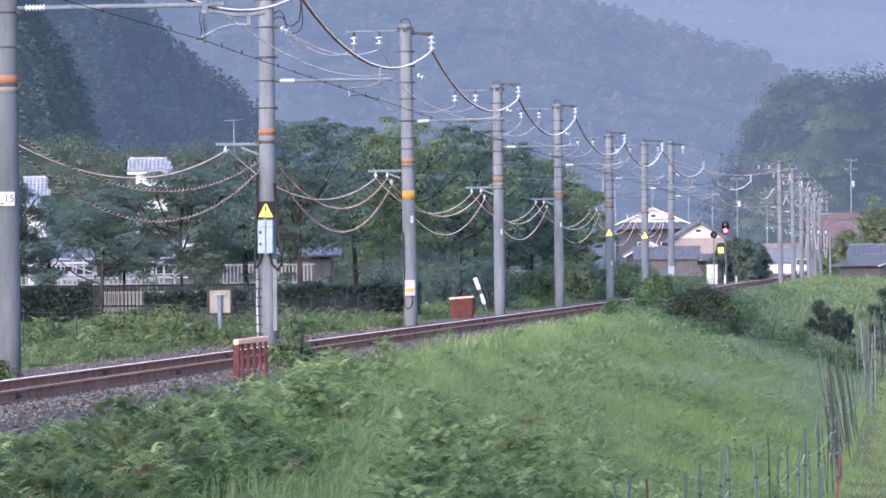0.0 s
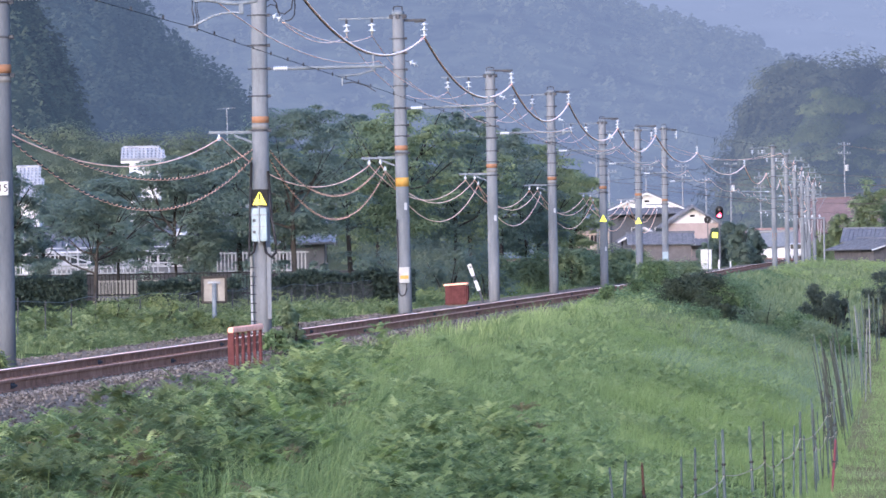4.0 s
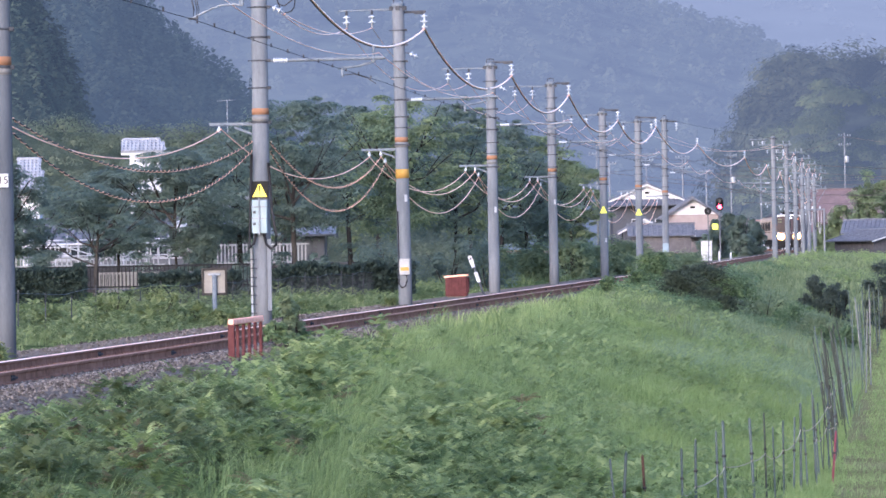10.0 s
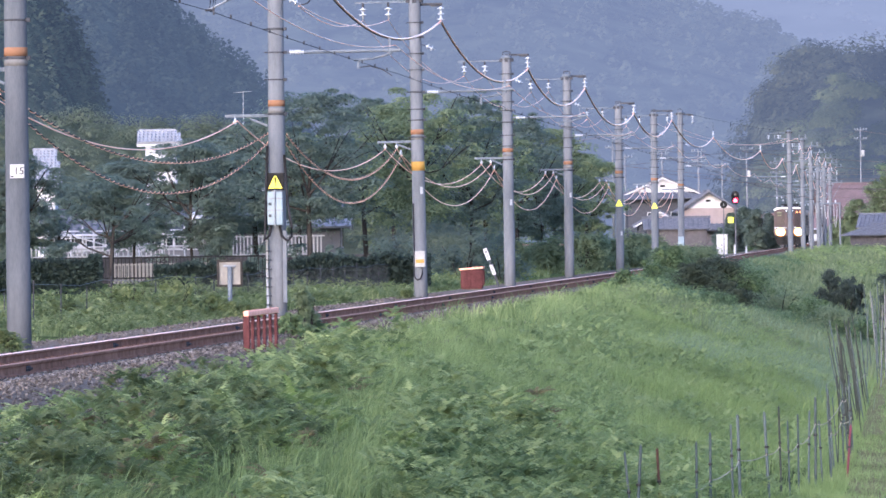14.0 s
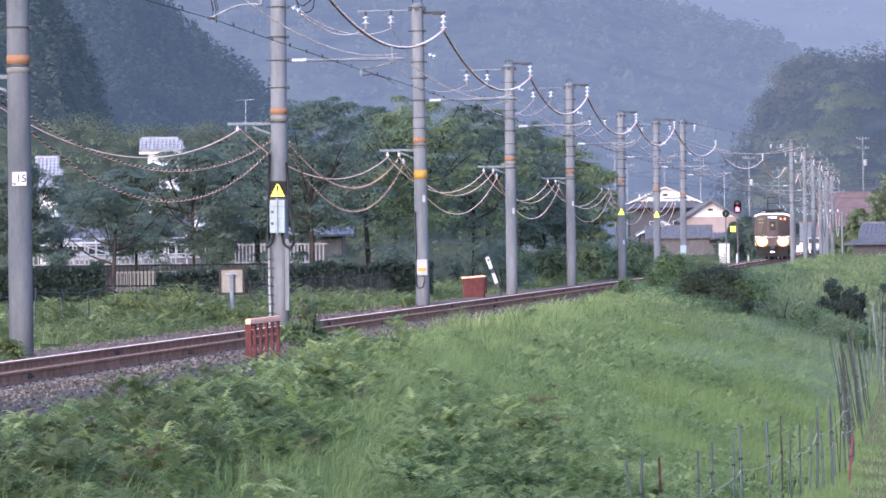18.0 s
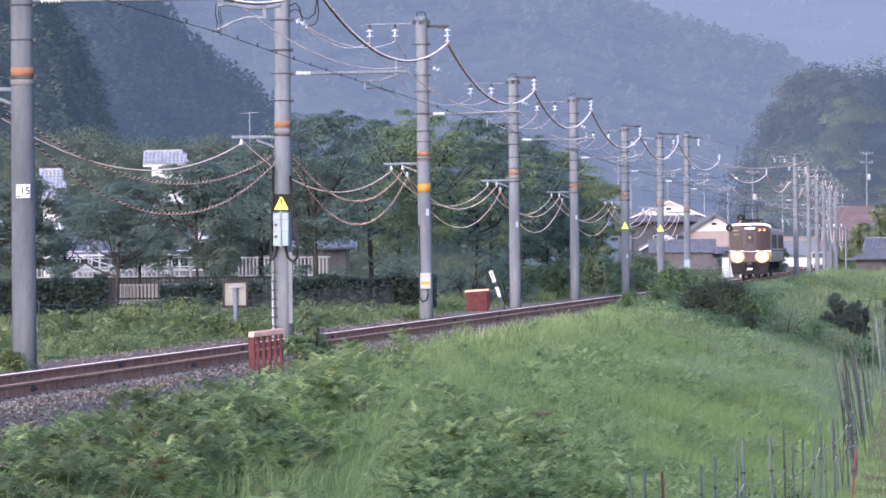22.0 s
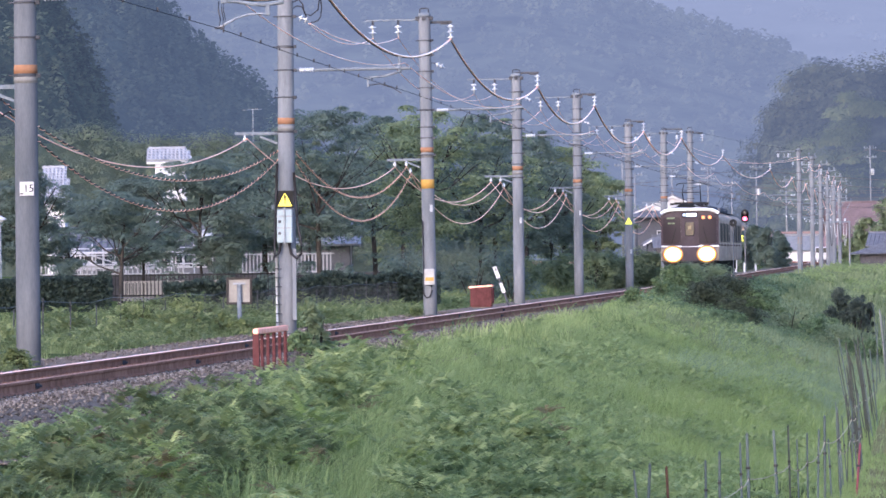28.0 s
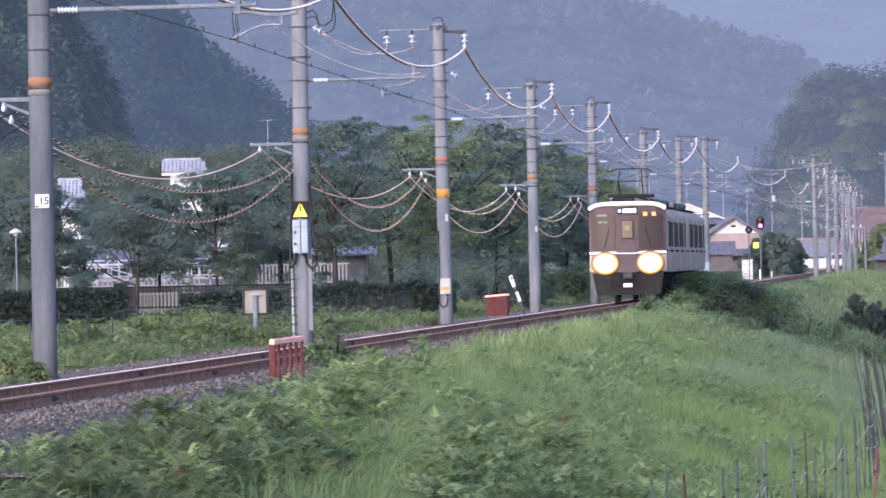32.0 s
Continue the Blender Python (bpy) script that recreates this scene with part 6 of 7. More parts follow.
def picket_row(name, label, x0, x1, y, z, height, pitch, width, material, rail_material):
    t = thing(name, pose(0, y, z), label, "fence", "fences behind the line")
    n = int((x1 - x0) / pitch)
    me = None
    for k in range(n):
        m = Matrix.Translation((x0 + pitch * k, 0, height / 2))
        if me is None:
            f = part("picket", box((width, 0.03, height), (0, 0, 0), 0.004), material, t)
            f.matrix_basis = m
            me = f.data
        else:
            twin("picket", me, m, t)
    for q in (0.12, height - 0.05):
        part("fence_rail", box((x1 - x0, 0.05, 0.06), ((x0 + x1) / 2, 0.03, q), 0.006), rail_material, t)
    return t


picket_row("railing", "white steel railing on a low wall", -18.4, -11.9, 273, 0.67, 0.5, 0.2, 0.05, GREY_PAINT, GREY_PAINT)
picket_row("railing", "white steel railing on a low wall", -9.6, -5.6, 273, 0.67, 0.95, 0.16, 0.06, GREY_PAINT, GREY_PAINT)
picket_row("picket_fence", "weathered beige picket fence", -13.2, -8.2, 241, -0.2, 0.78, 0.14, 0.09, BEIGE, BEIGE)
picket_row("railing", "thin dark steel railing before the garden", -16.6, -6.4, 239.4, -0.1, 0.95, 0.15, 0.025, BLACK, BLACK)
w = thing("low_wall", pose(-11, 271, -0.5), "grey block garden wall under the railing", "wall")
for k in range(16):
    part("block", box((0.98, 0.2, 0.62), (-8 + k, 0, 0.31), 0.01), WALL_BLOCK, w)
    part("block", box((0.98, 0.2, 0.62), (-8 + k, 0, 0.94), 0.01), WALL_BLOCK, w)
terrace = part("terrace", box((23, 40, 1.7), (-15.6, 291.2, -0.19)), SOIL)
tagged(terrace, "raised garden ground behind the block wall", "ground", kind="structure")


def pipe_frame():
    """White pipework of a yard behind the railing."""
    t = thing("pipe_frame", pose(-17.8, 275, 0.66), "white pipe framework standing in a yard", "pipe frame")
    for k in range(13):
        part("upright", rod((0.5 * k, 0.3 * (k % 2), 0), (0.5 * k, 0.3 * (k % 2), 1.5 - 0.2 * (k % 3)), 0.035, seg=7), WHITE_PAINT, t)
    for z in (0.55, 0.95, 1.25):
        part("cross_pipe", rod((-0.2, 0.05, z), (6.3, 0.05, z), 0.03, seg=7), WHITE_PAINT, t)
    part("slanting_pipe", rod((0.3, 0.1, 1.3), (2.6, 0.1, 0.6), 0.03, seg=7), WHITE_PAINT, t)
    for x in (1.2, 4.1):
        part("white_tank", box((0.9, 0.7, 0.42), (x, 0.6, 0.5), 0.06), WHITE_PAINT, t)


pipe_frame()


def antenna(x, y, z):
    t = thing("roof_antenna", pose(x, y, z), "thin grey television antenna on a mast", "antenna")
    part("mast", rod((0, 0, -z - 1.2), (0, 0, 0.6), 0.025, seg=6), STEEL, t)
    part("boom", rod((-0.5, 0, 0.55), (0.45, 0, 0.6), 0.014, seg=6), STEEL, t)
    for k in range(7):
        part("element", rod((-0.45 + 0.14 * k, -0.2, 0.56), (-0.45 + 0.14 * k, 0.2, 0.56), 0.009, seg=5), STEEL, t)


antenna(-10.3, 310, 8.2)


def street_lamp(x, y, z):
    t = thing("street_lamp", pose(x, y, -0.6), "white-hooded street lamp on a thin pole", "street lamp")
    part("pole", rod((0, 0, 0), (0, 0, z + 0.6), 0.035, seg=8), SLATE, t)
    part("hood", lathe([(0.03, 0.16), (0.2, 0.06), (0.24, 0.0), (0.22, -0.03)], 14, pose(0, -0.1, z + 0.62)), WHITE_PAINT, t, "white hood")
    part("bulb", lathe([(0.02, -0.14), (0.09, -0.1), (0.1, -0.03), (0.06, 0.0)], 12, pose(0, -0.1, z + 0.62)), PORCELAIN, t, "pale bulb")


street_lamp(-17.42, 236, 2.95)


def chain_fence():
    t = thing("chain_link_fence", Matrix(), "sagging grey chain-link fence behind the verge", "fence")
    for k in range(26):
        p = beside(-6.6, 118 + 4.2 * k, 0)
        part("fence_post", rod((p.x, p.y, -0.9), (p.x + 0.03, p.y, 0.6 - 0.1 * (k % 3)), 0.014, seg=6), DARK_STEEL, t)
    bm = bmesh.new()
    for k in range(0, 280):
        y = 150 + 0.25 * k
        for s in (-1, 1):
            a, b = beside(-6.6, y, -0.3), beside(-6.6, y + s * 0.7, 0.5)
            add_tube(bm, [a, b], 0.0026, 3)
    ob = part("wire_mesh", bm, DARK_STEEL, t)
    tagged(ob, "dark wire mesh", kind="stuff")
    part("top_wire", tube([beside(-6.6, 118 + 4 * k, 0.53 - 0.05 * (k % 3)) for k in range(27)], 0.006, 5), SLATE, t)


chain_fence()


# ---- houses ----
def house(m, w, d, eave, ridge, wall_mat, roof_mat, label, gable_mat=None, over=0.5, windows=2, tiles=True, bargeboard=True, pent=0.0, pitch=0.5, edge=None):
    """Gable towards -y, ridge along y."""
    t = thing("house", m, label, "house", "houses of the village")
    part("wall", box((w, d, eave), (0, d / 2, eave / 2), 0.02), wall_mat, t)
    part("gable_vent", box((0.5, 0.04, 0.22), (0, -0.03, eave + 0.45 * (ridge - eave)), 0.01), BLACK, t)
    part("gable", prism(((-w / 2, eave), (w / 2, eave), (0, ridge - 0.12)), 0.0, d), gable_mat or wall_mat, t)
    for s in (-1, 1):
        run, rise = w / 2 + over, ridge - eave
        ln = math.hypot(run, rise * run / (w / 2))
        ang = math.degrees(math.atan2(rise, w / 2))
        mid = (s * run / 2, d / 2, ridge - rise * (run / (w / 2)) / 2 + 0.03)
        r = part("roof_slope", box((ln, d + 2 * over, 0.12), mid, 0.01, pose(0, 0, 0, 0, s * ang, 0)), roof_mat, t)
        if tiles:
            for k in range(int((d + 2 * over) / pitch)):
                q = -over + pitch * (k + 0.5)
                part("roof_roll", rod((s * 0.08, q, ridge + 0.1), (s * run, q, ridge + 0.1 - rise * run / (w / 2)), pitch * 0.14, seg=6), roof_mat, r)
        if bargeboard:
            part("bargeboard", box((ln, 0.06, 0.15), (mid[0], -over + 0.02, mid[2] - 0.08), 0.01, pose(0, 0, 0, 0, s * ang, 0)), edge or PLASTER, t, "dark bargeboard" if edge else "white bargeboard")
    if pent:
        part("pent_roof", box((w + 1.2, 1.6, 0.14), (0, -0.6, pent), 0.01, pose(0, 0, 0, 24, 0, 0)), roof_mat, t)
        for k in range(int(w / 0.5)):
            part("pent_roll", box((0.12, 1.6, 0.1), (-w / 2 + 0.5 * k, -0.6, pent + 0.1), 0.02, pose(0, 0, 0, 24, 0, 0)), roof_mat, t)
    part("ridge_cap", box((0.34, d + 2 * over + 0.1, 0.24), (0, d / 2, ridge + 0.12), 0.04), roof_mat, t)
    for k in range(windows):
        x = -w / 2 + w * (k + 1) / (windows + 1)
        f = part("window", box((0.9, 0.08, 1.0), (x, -0.02, eave * 0.55), 0.01), WHITE_PAINT, t)
        part("pane", box((0.76, 0.02, 0.86), (x, -0.07, eave * 0.55), 0.005), GLASS, f)
    return t


house(pose(26.15, 640, 0.3), 5.3, 8, 3.85, 5.5, PINK_WALL, TILE, "village house with a pinkish wall and grey tiled roof", PLASTER, 0.7, 0, pent=1.9, edge=ROOF_GREY)
house(pose(22.2, 660, 0.3), 7.4, 9, 5.6, 7.2, DARK_WALL, TILE, "two-storey dark village house with a white gable", PLASTER, 0.5, 2, pent=5.3)
house(pose(21.0, 634, 0.3), 4.4, 5, 2.3, 3.5, DARK_WALL, TILE, "low tiled outbuilding with a white gable", PLASTER, 0.5, 1)
house(pose(25.5, 630, 0.3, 0, 0, 90), 3.0, 6, 1.9, 2.8, TAN_WALL, TILE, "long low shed with a grey tiled roof", None, 0.4, 0)
house(pose(52.3, 705, -1.0, 0, 0, 30), 7.5, 8, 2.3, 3.3, TAN_WALL, TILE, "single-storey taupe house with a grey tiled roof", TAN_WALL, 0.8, 2)
house(pose(57.5, 735, -0.8, 0, 0, 80), 6.0, 9, 3.1, 4.3, TAN_WALL, TILE, "single-storey house with a grey tiled hip", TAN_WALL, 0.8, 1)


def yard_house():
    """Long low house with a glazed front, behind the railing."""
    t = thing("house", pose(-18.4, 281, 0.66), "low white house with a glazed veranda and dark tiled roof", "house", "houses of the village")
    part("wall", box((7.4, 4.0, 1.25), (3.7, 2.0, 0.62), 0.02), YARD_WALL, t)
    for k in range(8):
        f = part("window", box((0.8, 0.08, 0.72), (0.5 + 0.9 * k, -0.03, 0.72), 0.01), WHITE_PAINT, t)
        for x in (-0.19, 0.19):
            part("pane", box((0.33, 0.02, 0.6), (0.5 + 0.9 * k + x, -0.08, 0.72), 0.004), GLASS, f)
    r = part("roof_slope", box((7.8, 2.6, 0.1), (3.7, 0.75, 1.62), 0.01, pose(0, 0, 0, 24, 0, 0)), TILE, t)
    for k in range(26):
        part("roof_roll", box((0.11, 2.6, 0.07), (0.0 + 0.3 * k, 0.75, 1.7), 0.02, pose(0, 0, 0, 24, 0, 0)), TILE, r)
    part("rear_slope", box((7.8, 2.6, 0.1), (3.7, 3.1, 1.62), 0.01, pose(0, 0, 0, -24, 0, 0)), TILE, t)
    part("ridge_cap", box((7.9, 0.3, 0.2), (3.7, 1.93, 2.18), 0.04), TILE, t)
    part("gutter", rod((-0.2, -0.46, 1.08), (7.6, -0.46, 1.08), 0.05, seg=8), WHITE_PAINT, t)
    part("water_tank", lathe([(0.05, 0.0), (0.3, 0.02), (0.32, 0.3), (0.25, 0.55), (0.04, 0.62)], 14, pose(6.9, -0.2, 1.45)), WHITE_PAINT, t, "round white tank")


yard_house()
house(pose(-5.2, 292, 0.62, 0, 0, 90), 5.0, 5.0, 1.6, 3.0, YARD_WALL, PALE_TILE, "low white house behind the trees", None, 0.5, 3)


def curved_tile(w, length):
    """One arched roof tile, its lower edge at the front."""
    bm = bmesh.new()
    rows = []
    for y, lift in ((-length / 2, 0.03), (length / 2, 0.0)):
        for dz in (0.0, -0.025):
            rows.append([bm.verts.new((w * (k / 6 - 0.5), y, lift + dz + 0.05 * max(0.0, math.sin(math.pi * (k / 6 * 1.5 - 0.25))))) for k in range(7)])
    for a, b in ((0, 2), (3, 1), (1, 0)):
        for k in range(6):
            bm.faces.new((rows[a][k], rows[a][k + 1], rows[b][k + 1], rows[b][k]))
    bmesh.ops.recalc_face_normals(bm, faces=bm.faces)
    return bm


def tiled_house(x0, x1, y, eave, ridge, run, side, label):
    """A white house with its tiled slope facing the line; side: how far the ridge stops short of the eaves' ends."""
    z = float(ground_z((x0 + x1) / 2, y))
    t = thing("house", pose((x0 + x1) / 2, y, z), label, "house", "houses of the village")
    w, e, top = x1 - x0, eave - z, ridge - z
    part("wall", box((w - 0.8, run * 1.6, e), (0, run, e / 2), 0.02), PLASTER, t)
    ang, ln = math.degrees(math.atan2(top - e, run)), math.hypot(top - e, run)
    slope = part("roof_slope", prism(((-w / 2, 0), (w / 2, 0), (w / 2 - side, ln), (-w / 2 + side * 0.3, ln)), -0.05, 0.05), PALE_TILE, t)
    slope.matrix_basis = pose(0, 0, e, ang - 90, 0, 0)
    part("rear_slope", prism(((0, e), (run, top), (2 * run, e)), -w / 2 + side, w / 2 - side * 0.3), PALE_TILE, t).matrix_basis = pose(0, 0, 0, 0, 0, 90)
    part("fascia", box((w, 0.05, 0.11), (0, 0.03, e - 0.1), 0.01), PLASTER, t, "white eaves board")
    part("ridge_cap", box((w - side * 1.3 + 0.1, 0.2, 0.16), (-side * 0.35, run, top + 0.06), 0.04), PALE_TILE, t)
    pitch = 0.19
    rows, cols = max(3, int(ln / 0.22)), int(w / pitch)
    mesh = None
    for j in range(rows):
        f = (j + 0.5) / rows
        lo, hi = -w / 2 + side * 0.3 * f, w / 2 - side * f
        for k in range(cols):
            x = -w / 2 + pitch * (k + 0.5)
            if not lo - 0.03 < x < hi + 0.03:
                continue
            m = pose(x, run * f, e + (top - e) * f + 0.06, ang, 0, 0)
            if mesh is None:
                first = part("tile", curved_tile(pitch, ln / rows * 1.1), PALE_TILE, t)
                first.matrix_basis, mesh = m, first.data
            else:
                twin("tile", mesh, m, t)
    return t


tiled_house(-15.07, -12.8, 299.4, 6.13, 6.68, 0.75, 0.45, "white house with a small pale grey tiled roof among trees")
tiled_house(-20.9, -19.2, 308.5, 4.3, 6.0, 1.9, 0.5, "white house with a steep pale grey tiled roof")
house(pose(43.0, 760, -0.4, 0, 0, 90), 5.0, 5, 2.2, 3.8, PLASTER, BLUE_ROOF, "workshop with a blue sheet roof", None, 0.4, 2, False, False)
house(pose(47.0, 790, -0.4, 0, 0, 90), 5.0, 8, 2.6, 4.2, TAN_WALL, RED_ROOF, "building with a red metal roof", None, 0.4, 2, False, False)
house(pose(62.5, 845, -0.6, 0, 0, 90), 9.0, 13, 4.6, 8.6, TAN_WALL, BROWN_ROOF, "large building with a dull red-brown roof", None, 0.6, 2, False, False)


def van(x, y, z):
    t = thing("parked_van", pose(x, y, z), "white parked van seen end on beyond the track", "van")
    part("body", box((1.8, 4.2, 1.5), (0, 2.1, 1.15), 0.2), WHITE_PAINT, t)
    part("rear_window", box((1.4, 0.03, 0.55), (0, -0.01, 1.5), 0.05), GLASS, t)
    for sx in (-0.7, 0.7):
        for yy in (0.8, 3.4):
            part("wheel", lathe([(0.31, -0.1), (0.33, 0.0), (0.31, 0.1)], 16, pose(sx, yy, 0.33, 0, 90, 0)), RUBBER, t)
        part("tail_lamp", box((0.12, 0.03, 0.4), (sx * 1.15, -0.01, 1.1), 0.02), RED_PAINT, t)


van(42.2, 735, 0.1)


def service_pole(x, y, h, label, arms=2):
    z = min(float(ground_z(x, y)), 0.0)
    t = thing("utility_pole", pose(x, y, z), label, "utility pole", "village power poles")
    part("shaft", lathe([(0.15, 0), (0.1, h - z)], 10), CONCRETE, t)
    for k in range(arms):
        zz = h - z - 0.4 - 1.3 * k
        part("crossarm", box((1.8, 0.09, 0.09), (0, -0.1, zz), 0.01), SLATE, t)
        for q in (-0.8, -0.45, 0.45, 0.8):
            # Steel grey in place of white porcelain, dimmed for haze.
            part("insulator", lathe([(0.05, zz + 0.05), (0.1, zz + 0.1), (0.06, zz + 0.16), (0.1, zz + 0.2), (0.04, zz + 0.28)], 8, pose(q, -0.1, 0)), STEEL, t)
    if h > 13:
        part("transformer", lathe([(0.24, h - z - 4.2), (0.26, h - z - 4.1), (0.26, h - z - 3.4), (0.2, h - z - 3.3)], 12, pose(0.3, -0.2, 0)), GREY_PAINT, t)
    return t


for x, y, h, a in ((18.0, 700, 13.0, 2), (20.6, 745, 11.2, 1), (31.5, 800, 12.5, 2), (35.8, 830, 11.0, 1), (40.5, 860, 13.5, 2), (44.6, 860, 11.5, 2), (26.2, 780, 12.0, 1), (58.8, 900, 16.6, 2)):
    service_pole(x, y, h, "concrete village power pole with crossarms", a)
vw = thing("village_wires", Matrix(), "thin dark power lines crossing the village", "wire", "overhead wires")
for a, b, d in (((-30, 760, 12), (18, 700, 12.7), 1.4), ((18, 700, 12.6), (40.5, 860, 13.0), 1.2), ((40.5, 860, 13.1), (58.8, 900, 16.2), 1.2), ((58.8, 900, 16.1), (110, 920, 14), 1.5), ((40.5, 860, 11.8), (58.8, 900, 9.0), 0.8), ((31.5, 800, 12.2), (44.6, 860, 11.2), 0.9), ((58.8, 900, 9.2), (110, 930, 7.5), 0.6), ((31.5, 800, 9), (58.8, 900, 8.0), 0.7), ((-6, 690, 10.5), (31.5, 800, 11.5), 1.4), ((26, 560, 8.8), (62, 640, 8.2), 0.5), ((26, 560, 8.2), (62, 640, 7.4), 0.6),
                ((30, 640, 6.4), (66, 700, 7.0), 0.7), ((34, 690, 5.6), (70, 760, 6.4), 0.5), ((20, 600, 7.4), (48, 690, 6.2), 0.4), ((31.5, 800, 10.6), (64, 850, 10.0), 0.8), ((26.2, 780, 11.0), (60, 820, 9.2), 0.9), ((18, 700, 9.4), (52, 760, 8.0), 0.6)):
    part("span", tube(sag(a, b, d, 24), 0.024, 5), CABLE, vw)


def cable_gantry():
    """Feeder cable frame between the far poles."""
    t = thing("cable_gantry", pose(35.1, 590, -0.3, 0, 0, HEADING), "grey steel cable frame with hanging cable loops", "cable frame")
    part("beam", box((3.0, 0.14, 0.14), (0, 0, 4.5), 0.01), SLATE, t)
    for x in (-1.4, 1.4):
        part("leg", rod((x, 0, 0), (x, 0, 4.6), 0.09, seg=10), CONCRETE, t)
    for k in range(7):
        x = -1.3 + 0.42 * k
        part("cable_loop", tube(sag((x, 0, 4.4), (x + 0.35, 0.4, 4.3), 1.3 + 0.4 * (k % 3), 14), 0.03, 6), WHITE_PAINT if k % 2 else RUBBER, t)
    for k in range(4):
        part("post_insulator", lathe([(0.05, 4.55), (0.1, 4.62), (0.06, 4.68), (0.1, 4.74), (0.04, 4.82)], 8, pose(-1.1 + 0.7 * k, 0, 0)), PORCELAIN, t)


cable_gantry()


# ---- garden stakes along the path ----
def stake_fence():
    r = random.Random(5)

    def stake(u, y, h, lean, mat, rr, knot=0.55):
        p = beside(u, y)
        z = float(ground_z(p.x, p.y))
        label = {STAKE: "thin grey plastic-coated garden stake stuck in the ground", STAKE_DARK: "thin dark garden stake stuck in the ground",
                 STAKE_RED: "red garden stake leaning beside the path", STAKE_RUST: "rust brown stake stuck in the ground", STAKE_PALE: "bleached pale wooden stake beside the path"}[mat]
        t = thing("garden_stake", pose(p.x, p.y, z), label, "stake", "stakes along the path")
        part("rod", rod((0, 0, -0.2), (lean * h, 0.02, h), rr, rr * 0.9, 7), mat, t)
        part("tip", rod((lean * h, 0.02, h), (lean * h * 1.01, 0.02, h + 0.03), rr * 0.9, 0.003, 7), mat, t)
        part("tie", lathe([(rr * 1.05, -0.018), (rr * 1.45, -0.008), (rr * 1.45, 0.008), (rr * 1.05, 0.018)], 8, pose(lean * h * 0.6, 0.01, h * 0.6)), BARK, t, "dark tie")
        return Vector((p.x + lean * h * knot, p.y, z + h * knot))

    tips = []
    for k, (u, y, h, lean, mat, rr) in enumerate(((8.28, 78.6, 1.21, -0.1, STAKE, 0.018), (8.21, 80.1, 1.22, 0.07, STAKE, 0.022), (8.42, 83.4, 1.05, -0.05, STAKE_RUST, 0.02),
                                                  (8.69, 89.0, 1.01, 0.0, STAKE, 0.02), (8.81, 91.1, 1.1, 0.01, STAKE, 0.022), (9.04, 94.6, 1.15, -0.02, STAKE, 0.02), (9.12, 95.6, 1.29, -0.02, STAKE, 0.026),
                                                  (9.46, 100.1, 1.37, -0.05, STAKE, 0.026), (9.61, 102.0, 1.44, -0.02, STAKE_DARK, 0.018), (9.72, 103.3, 1.23, -0.02, STAKE, 0.016), (9.84, 104.6, 1.31, 0.0, STAKE, 0.018),
                                                  (9.97, 106.0, 1.37, 0.03, STAKE, 0.02), (10.08, 107.2, 1.58, 0.01, STAKE, 0.026), (10.33, 109.8, 1.45, -0.05, STAKE, 0.017))):
        tips.append(stake(u, y, h, lean, mat, rr, 0.22 + 0.042 * k))
    stake(10.19, 108.4, 1.15, -0.05, STAKE, 0.018)
    tips.append(stake(10.44, 117.2, 1.58, 0.0, STAKE, 0.016, 0.8))
    for k in range(24):
        tip = stake(10.5 + r.uniform(-0.14, 0.14), 125 + 1.5 * k + r.uniform(-0.5, 0.5), r.uniform(1.9, 2.5), r.uniform(-0.21, -0.1), STAKE if k % 4 == 1 else STAKE_DARK, r.choice((0.013, 0.016, 0.019)), 0.45)
        if k % 7 == 0:
            tips.append(tip)
    stake(10.55, 112, 0.95, 0.1, STAKE_RED, 0.022)
    for k in range(9):
        stake(10.62 + r.uniform(-0.3, 0.3), 178 + 3.2 * k + r.uniform(-1, 1), r.uniform(2.2, 2.9), r.uniform(-0.1, 0.04), STAKE_PALE if k % 3 == 0 else STAKE, r.choice((0.015, 0.02)))
    for k in range(6):
        stake(10.6 + r.uniform(-0.4, 0.4), 216 + 8 * k + r.uniform(-2, 2), r.uniform(1.8, 2.6), r.uniform(-0.14, 0.05), STAKE if k % 2 else STAKE_DARK, r.choice((0.015, 0.02)))
    near = []
    for k in range(11):
        tip = stake(10.3 + 0.028 * k + r.uniform(-0.05, 0.05), 111.5 + 1.2 * k + r.uniform(-0.3, 0.3), r.uniform(1.15, 1.75), r.uniform(-0.1, 0.04), STAKE_DARK if k % 3 == 0 else STAKE, r.choice((0.011, 0.014, 0.017)), 0.5)
        if k % 2 == 0:
            near.append(tip)
    rope = thing("rope", Matrix(), "pale rope tied from stake to stake", "rope")
    for a, b in list(zip(tips[3:], tips[4:])) + list(zip(near, near[1:])):
        part("rope_span", tube(sag(a, b, 0.04, 8), 0.0075, 5), ROPE, rope)
        part("knot", lathe([(0.01, -0.025), (0.018, -0.01), (0.018, 0.01), (0.01, 0.025)], 8, Matrix.Translation(b)), BARK, rope)


stake_fence()


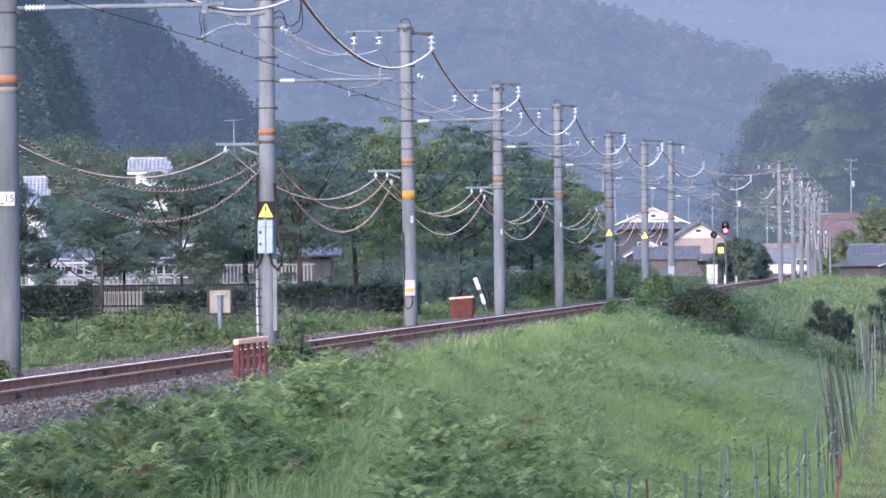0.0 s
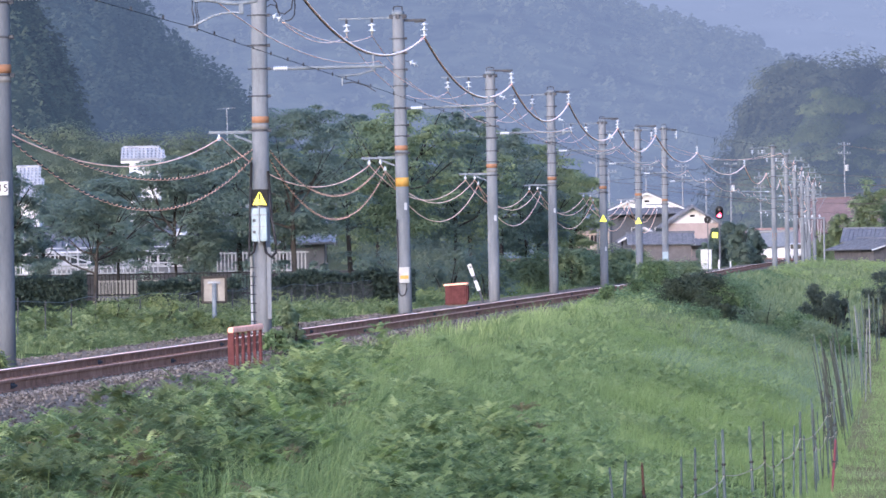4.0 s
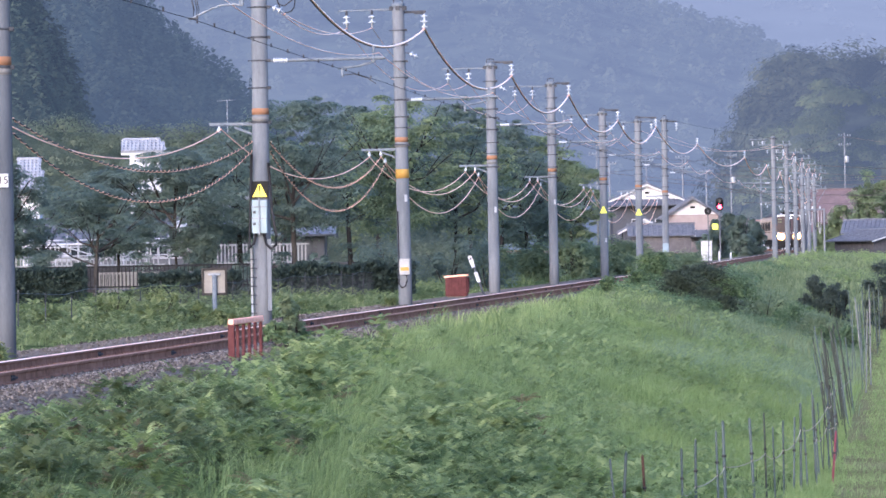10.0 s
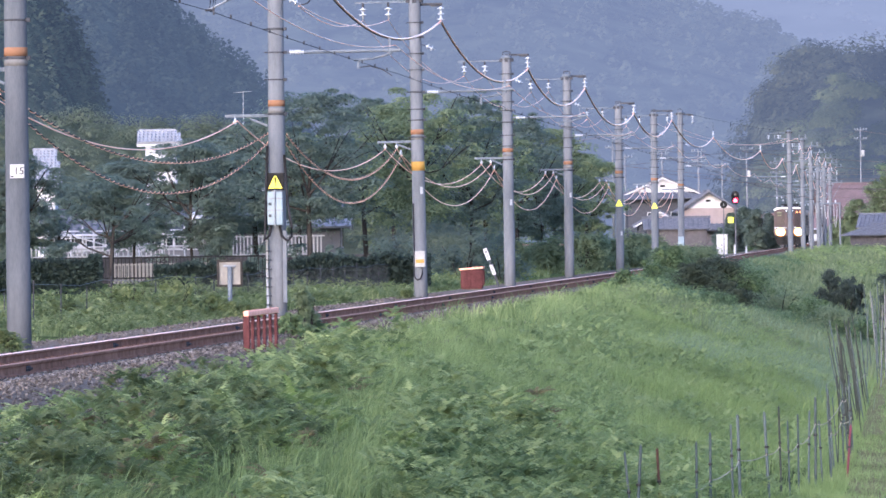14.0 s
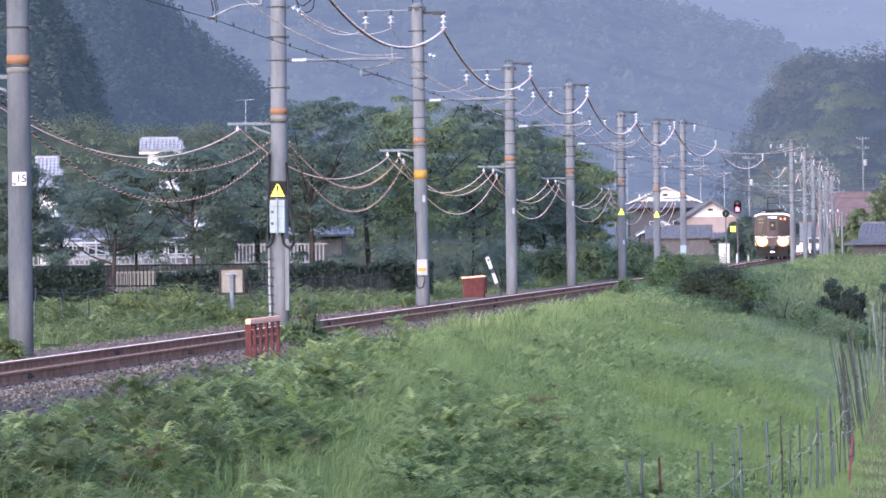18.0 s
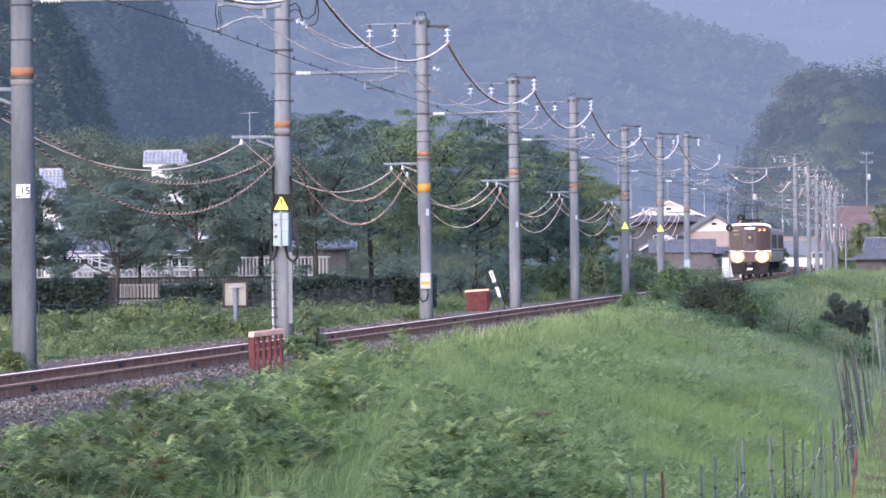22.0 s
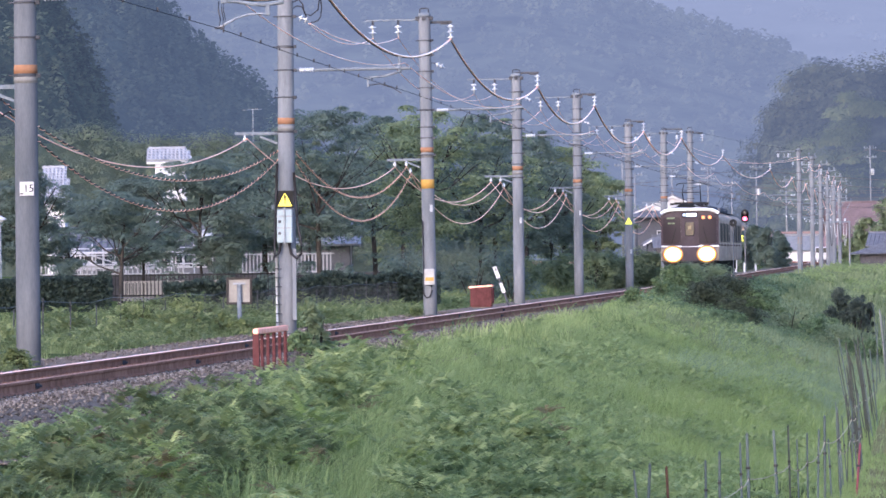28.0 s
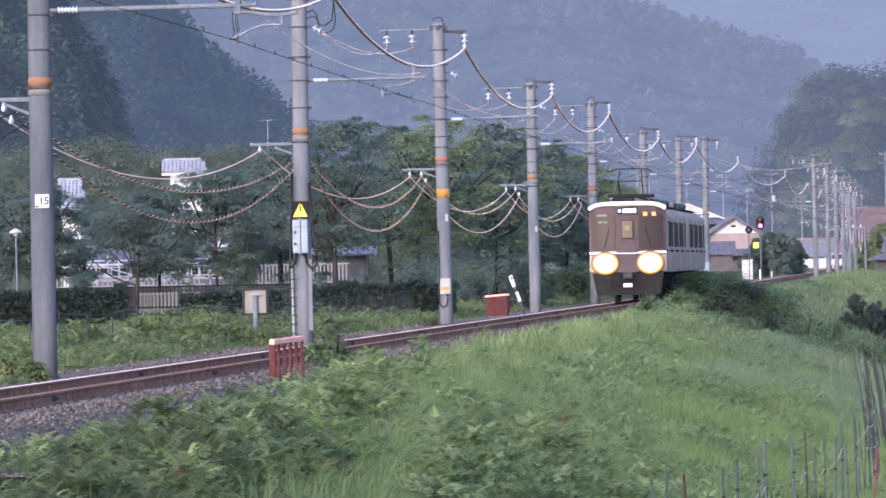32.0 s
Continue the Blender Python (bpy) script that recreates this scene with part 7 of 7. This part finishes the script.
# ---- hills ----
def ridge(name, crest, y, depth, material, label, size, tall, count, seed, base=-8.0, taper=0.6, spray=1.0):
    """A wooded slope rising to a crest line, with its trees standing on it."""
    r = np.random.default_rng(seed)
    cx, cz = np.array([c[0] for c in crest]), np.array([c[1] for c in crest]) - tall * 0.6
    xs = np.linspace(cx[0], cx[-1], 90)
    ts = np.linspace(0, 1, 28)

    def height(x, t):
        top = np.interp(x, cx, cz)
        fold = np.sin(x / (size * 4.1) + 2.0 * t) + 0.6 * np.sin(x / (size * 1.9) - 3 * t + 1)
        return base + (top - base) * np.sin(t * math.pi / 2) + fold * tall * 0.25 * (1 - t) * t * 4

    xx, tt = np.meshgrid(xs, ts)
    v = np.stack([xx, y + depth * (tt - 1), height(xx, tt)], -1)
    n, k = xx.shape
    back = v[-1].copy()
    back[:, 1] += depth * 0.4
    back[:, 2] = base
    v = np.concatenate([v.reshape(-1, 3), back])
    idx = np.arange((n + 1) * k).reshape(n + 1, k)
    faces = np.stack([idx[:-1, :-1], idx[:-1, 1:], idx[1:, 1:], idx[1:, :-1]], -1).reshape(-1, 4)
    hill = tagged(new(name, mesh_of(name, v, faces, material, True)), label, "hill", kind="structure")
    x, t = r.uniform(cx[0], cx[-1], count), 1 - r.random(count) ** 1.3
    c = np.stack([x, y + depth * (t - 1), height(x, t) - tall * 0.2], -1)
    w, h = size * r.uniform(0.45, 1.6, count), tall * r.uniform(0.5, 1.3, count)
    sprays = 26
    q, a = r.random((count, sprays)), r.uniform(0, 6.28, (count, sprays))
    reach = (w[:, None] / 2) * (1 - q) ** taper * r.uniform(0.7, 1.15, (count, sprays))
    d = np.stack([0.35 * np.cos(a), 0.35 * np.sin(a) - 0.4, np.full(a.shape, 0.8)], -1)
    p = c[:, None] + np.stack([np.cos(a) * reach, np.sin(a) * reach, h[:, None] * (0.05 + 0.95 * q)], -1)
    d = d + 0.12 * r.normal(size=d.shape)
    woods = new(name + "_woods", leaf_mesh(name + "_woods", p.reshape(-1, 3), d.reshape(-1, 3), (spray * r.uniform(0.5, 1.3, (count, sprays))).ravel(), material))
    tagged(woods, label + ", its trees", "woods", kind="stuff")
    return hill


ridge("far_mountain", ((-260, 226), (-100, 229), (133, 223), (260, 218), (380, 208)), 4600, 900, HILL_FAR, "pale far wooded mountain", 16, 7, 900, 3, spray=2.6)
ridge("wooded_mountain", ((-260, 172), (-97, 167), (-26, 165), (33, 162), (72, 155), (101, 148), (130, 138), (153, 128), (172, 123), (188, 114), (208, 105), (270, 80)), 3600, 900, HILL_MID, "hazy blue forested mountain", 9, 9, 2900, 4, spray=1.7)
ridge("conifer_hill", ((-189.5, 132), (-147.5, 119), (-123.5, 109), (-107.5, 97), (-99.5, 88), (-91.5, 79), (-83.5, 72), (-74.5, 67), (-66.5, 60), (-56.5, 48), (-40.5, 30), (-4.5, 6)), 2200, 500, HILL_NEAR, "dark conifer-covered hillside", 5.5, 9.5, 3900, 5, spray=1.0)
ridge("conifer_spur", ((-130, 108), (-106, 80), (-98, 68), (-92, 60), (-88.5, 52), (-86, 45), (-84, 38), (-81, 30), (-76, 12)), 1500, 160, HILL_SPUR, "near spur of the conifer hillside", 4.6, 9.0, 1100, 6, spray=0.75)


def leafy_bank(name, label, crest, y, depth, base, lobes, rad, leaf, count, material, seed, under=None):
    """A slope hidden under rounded clumps of foliage."""
    r = np.random.default_rng(seed)
    cx, cz = [c[0] for c in crest], [c[1] for c in crest]
    cs, ns, ls = [], [], []
    for k in range(lobes):
        x, t = r.uniform(cx[0], cx[-1]), 1 - r.random() ** 1.2
        q = rad * r.uniform(0.55, 1.3)
        c = np.array([x, y + depth * (t - 1), base + (np.interp(x, cx, cz) - q * 0.7 - base) * t])
        d = r.normal(size=(count, 3))
        d /= np.linalg.norm(d, axis=1, keepdims=True)
        d[:, 2], d[:, 1] = np.abs(d[:, 2]) - 0.25, -np.abs(d[:, 1]) * 0.9 + 0.2
        cs.append(c + d * q * np.array([1, 1, 0.8]) * r.uniform(0.75, 1.15, (count, 1)))
        ns.append(d + np.array([0, 0, 0.4]) + 0.14 * r.normal(size=(count, 3)))
        ls.append(leaf * r.uniform(0.5, 1.4, count))
    ob = new(name, leaf_mesh(name, np.concatenate(cs), np.concatenate(ns), np.concatenate(ls), material, 1.8))
    tagged(ob, label, "woods", kind="stuff")
    xs = np.linspace(cx[0], cx[-1], 40)
    z = np.interp(xs, cx, cz) - rad
    v = np.concatenate([np.stack([xs, np.full(40, y - depth), np.full(40, base - 1.0)], -1), np.stack([xs, np.full(40, y + 0.0), z], -1), np.stack([xs, np.full(40, y + depth), np.full(40, base - 1.0)], -1)])
    idx = np.arange(120).reshape(3, 40)
    faces = np.stack([idx[:-1, :-1], idx[:-1, 1:], idx[1:, 1:], idx[1:, :-1]], -1).reshape(-1, 4)
    tagged(new(name + "_bank", mesh_of(name + "_bank", v, faces, under or material, True)), "slope under " + label, "bank", kind="structure")


leafy_bank("scrub", "bank of bamboo and scrub behind the houses", ((-32, 9.2), (-22, 9.1), (-20, 9.3), (-17, 9.0), (-15.5, 8.6), (-13.5, 8.8), (-11, 8.0), (-4, 6.0), (3, 3.0)), 340, 16, -0.5, 560, 1.3, 0.075, 230, BAMBOO, 12)
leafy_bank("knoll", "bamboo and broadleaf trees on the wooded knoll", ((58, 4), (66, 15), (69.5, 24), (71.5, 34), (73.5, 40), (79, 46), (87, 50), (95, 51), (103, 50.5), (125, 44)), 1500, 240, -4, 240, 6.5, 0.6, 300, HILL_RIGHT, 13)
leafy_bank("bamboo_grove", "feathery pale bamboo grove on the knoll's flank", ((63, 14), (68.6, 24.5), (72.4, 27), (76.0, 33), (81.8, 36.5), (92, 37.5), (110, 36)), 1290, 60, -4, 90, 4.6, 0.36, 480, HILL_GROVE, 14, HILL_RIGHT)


# ---- the train's run ----
def on_line(s):
    """The pose of a car whose front end is s metres up the line (depth before the bend)."""
    def place(q):
        return beside(0, q) if q <= 900 else beside(0, 900) + (q - 900) * Vector((track_x(900) - track_x(899), 1, 0))
    a, b = place(s + 2.9), place(s + 16.7)
    d = (b - a).normalized()
    o = a - d * 2.9
    return pose(o.x, o.y, float(grade(s + 8)), 0, 0, math.degrees(math.atan2(-d.x, d.y)))


def motions():
    for k, car in enumerate(cars):
        rows = []
        for i in range(33):
            rows.append((float(i), on_line(237.0 + 19.6 * (32 - i) + 20.0 * k)))
        walk(car, rows)


motions()
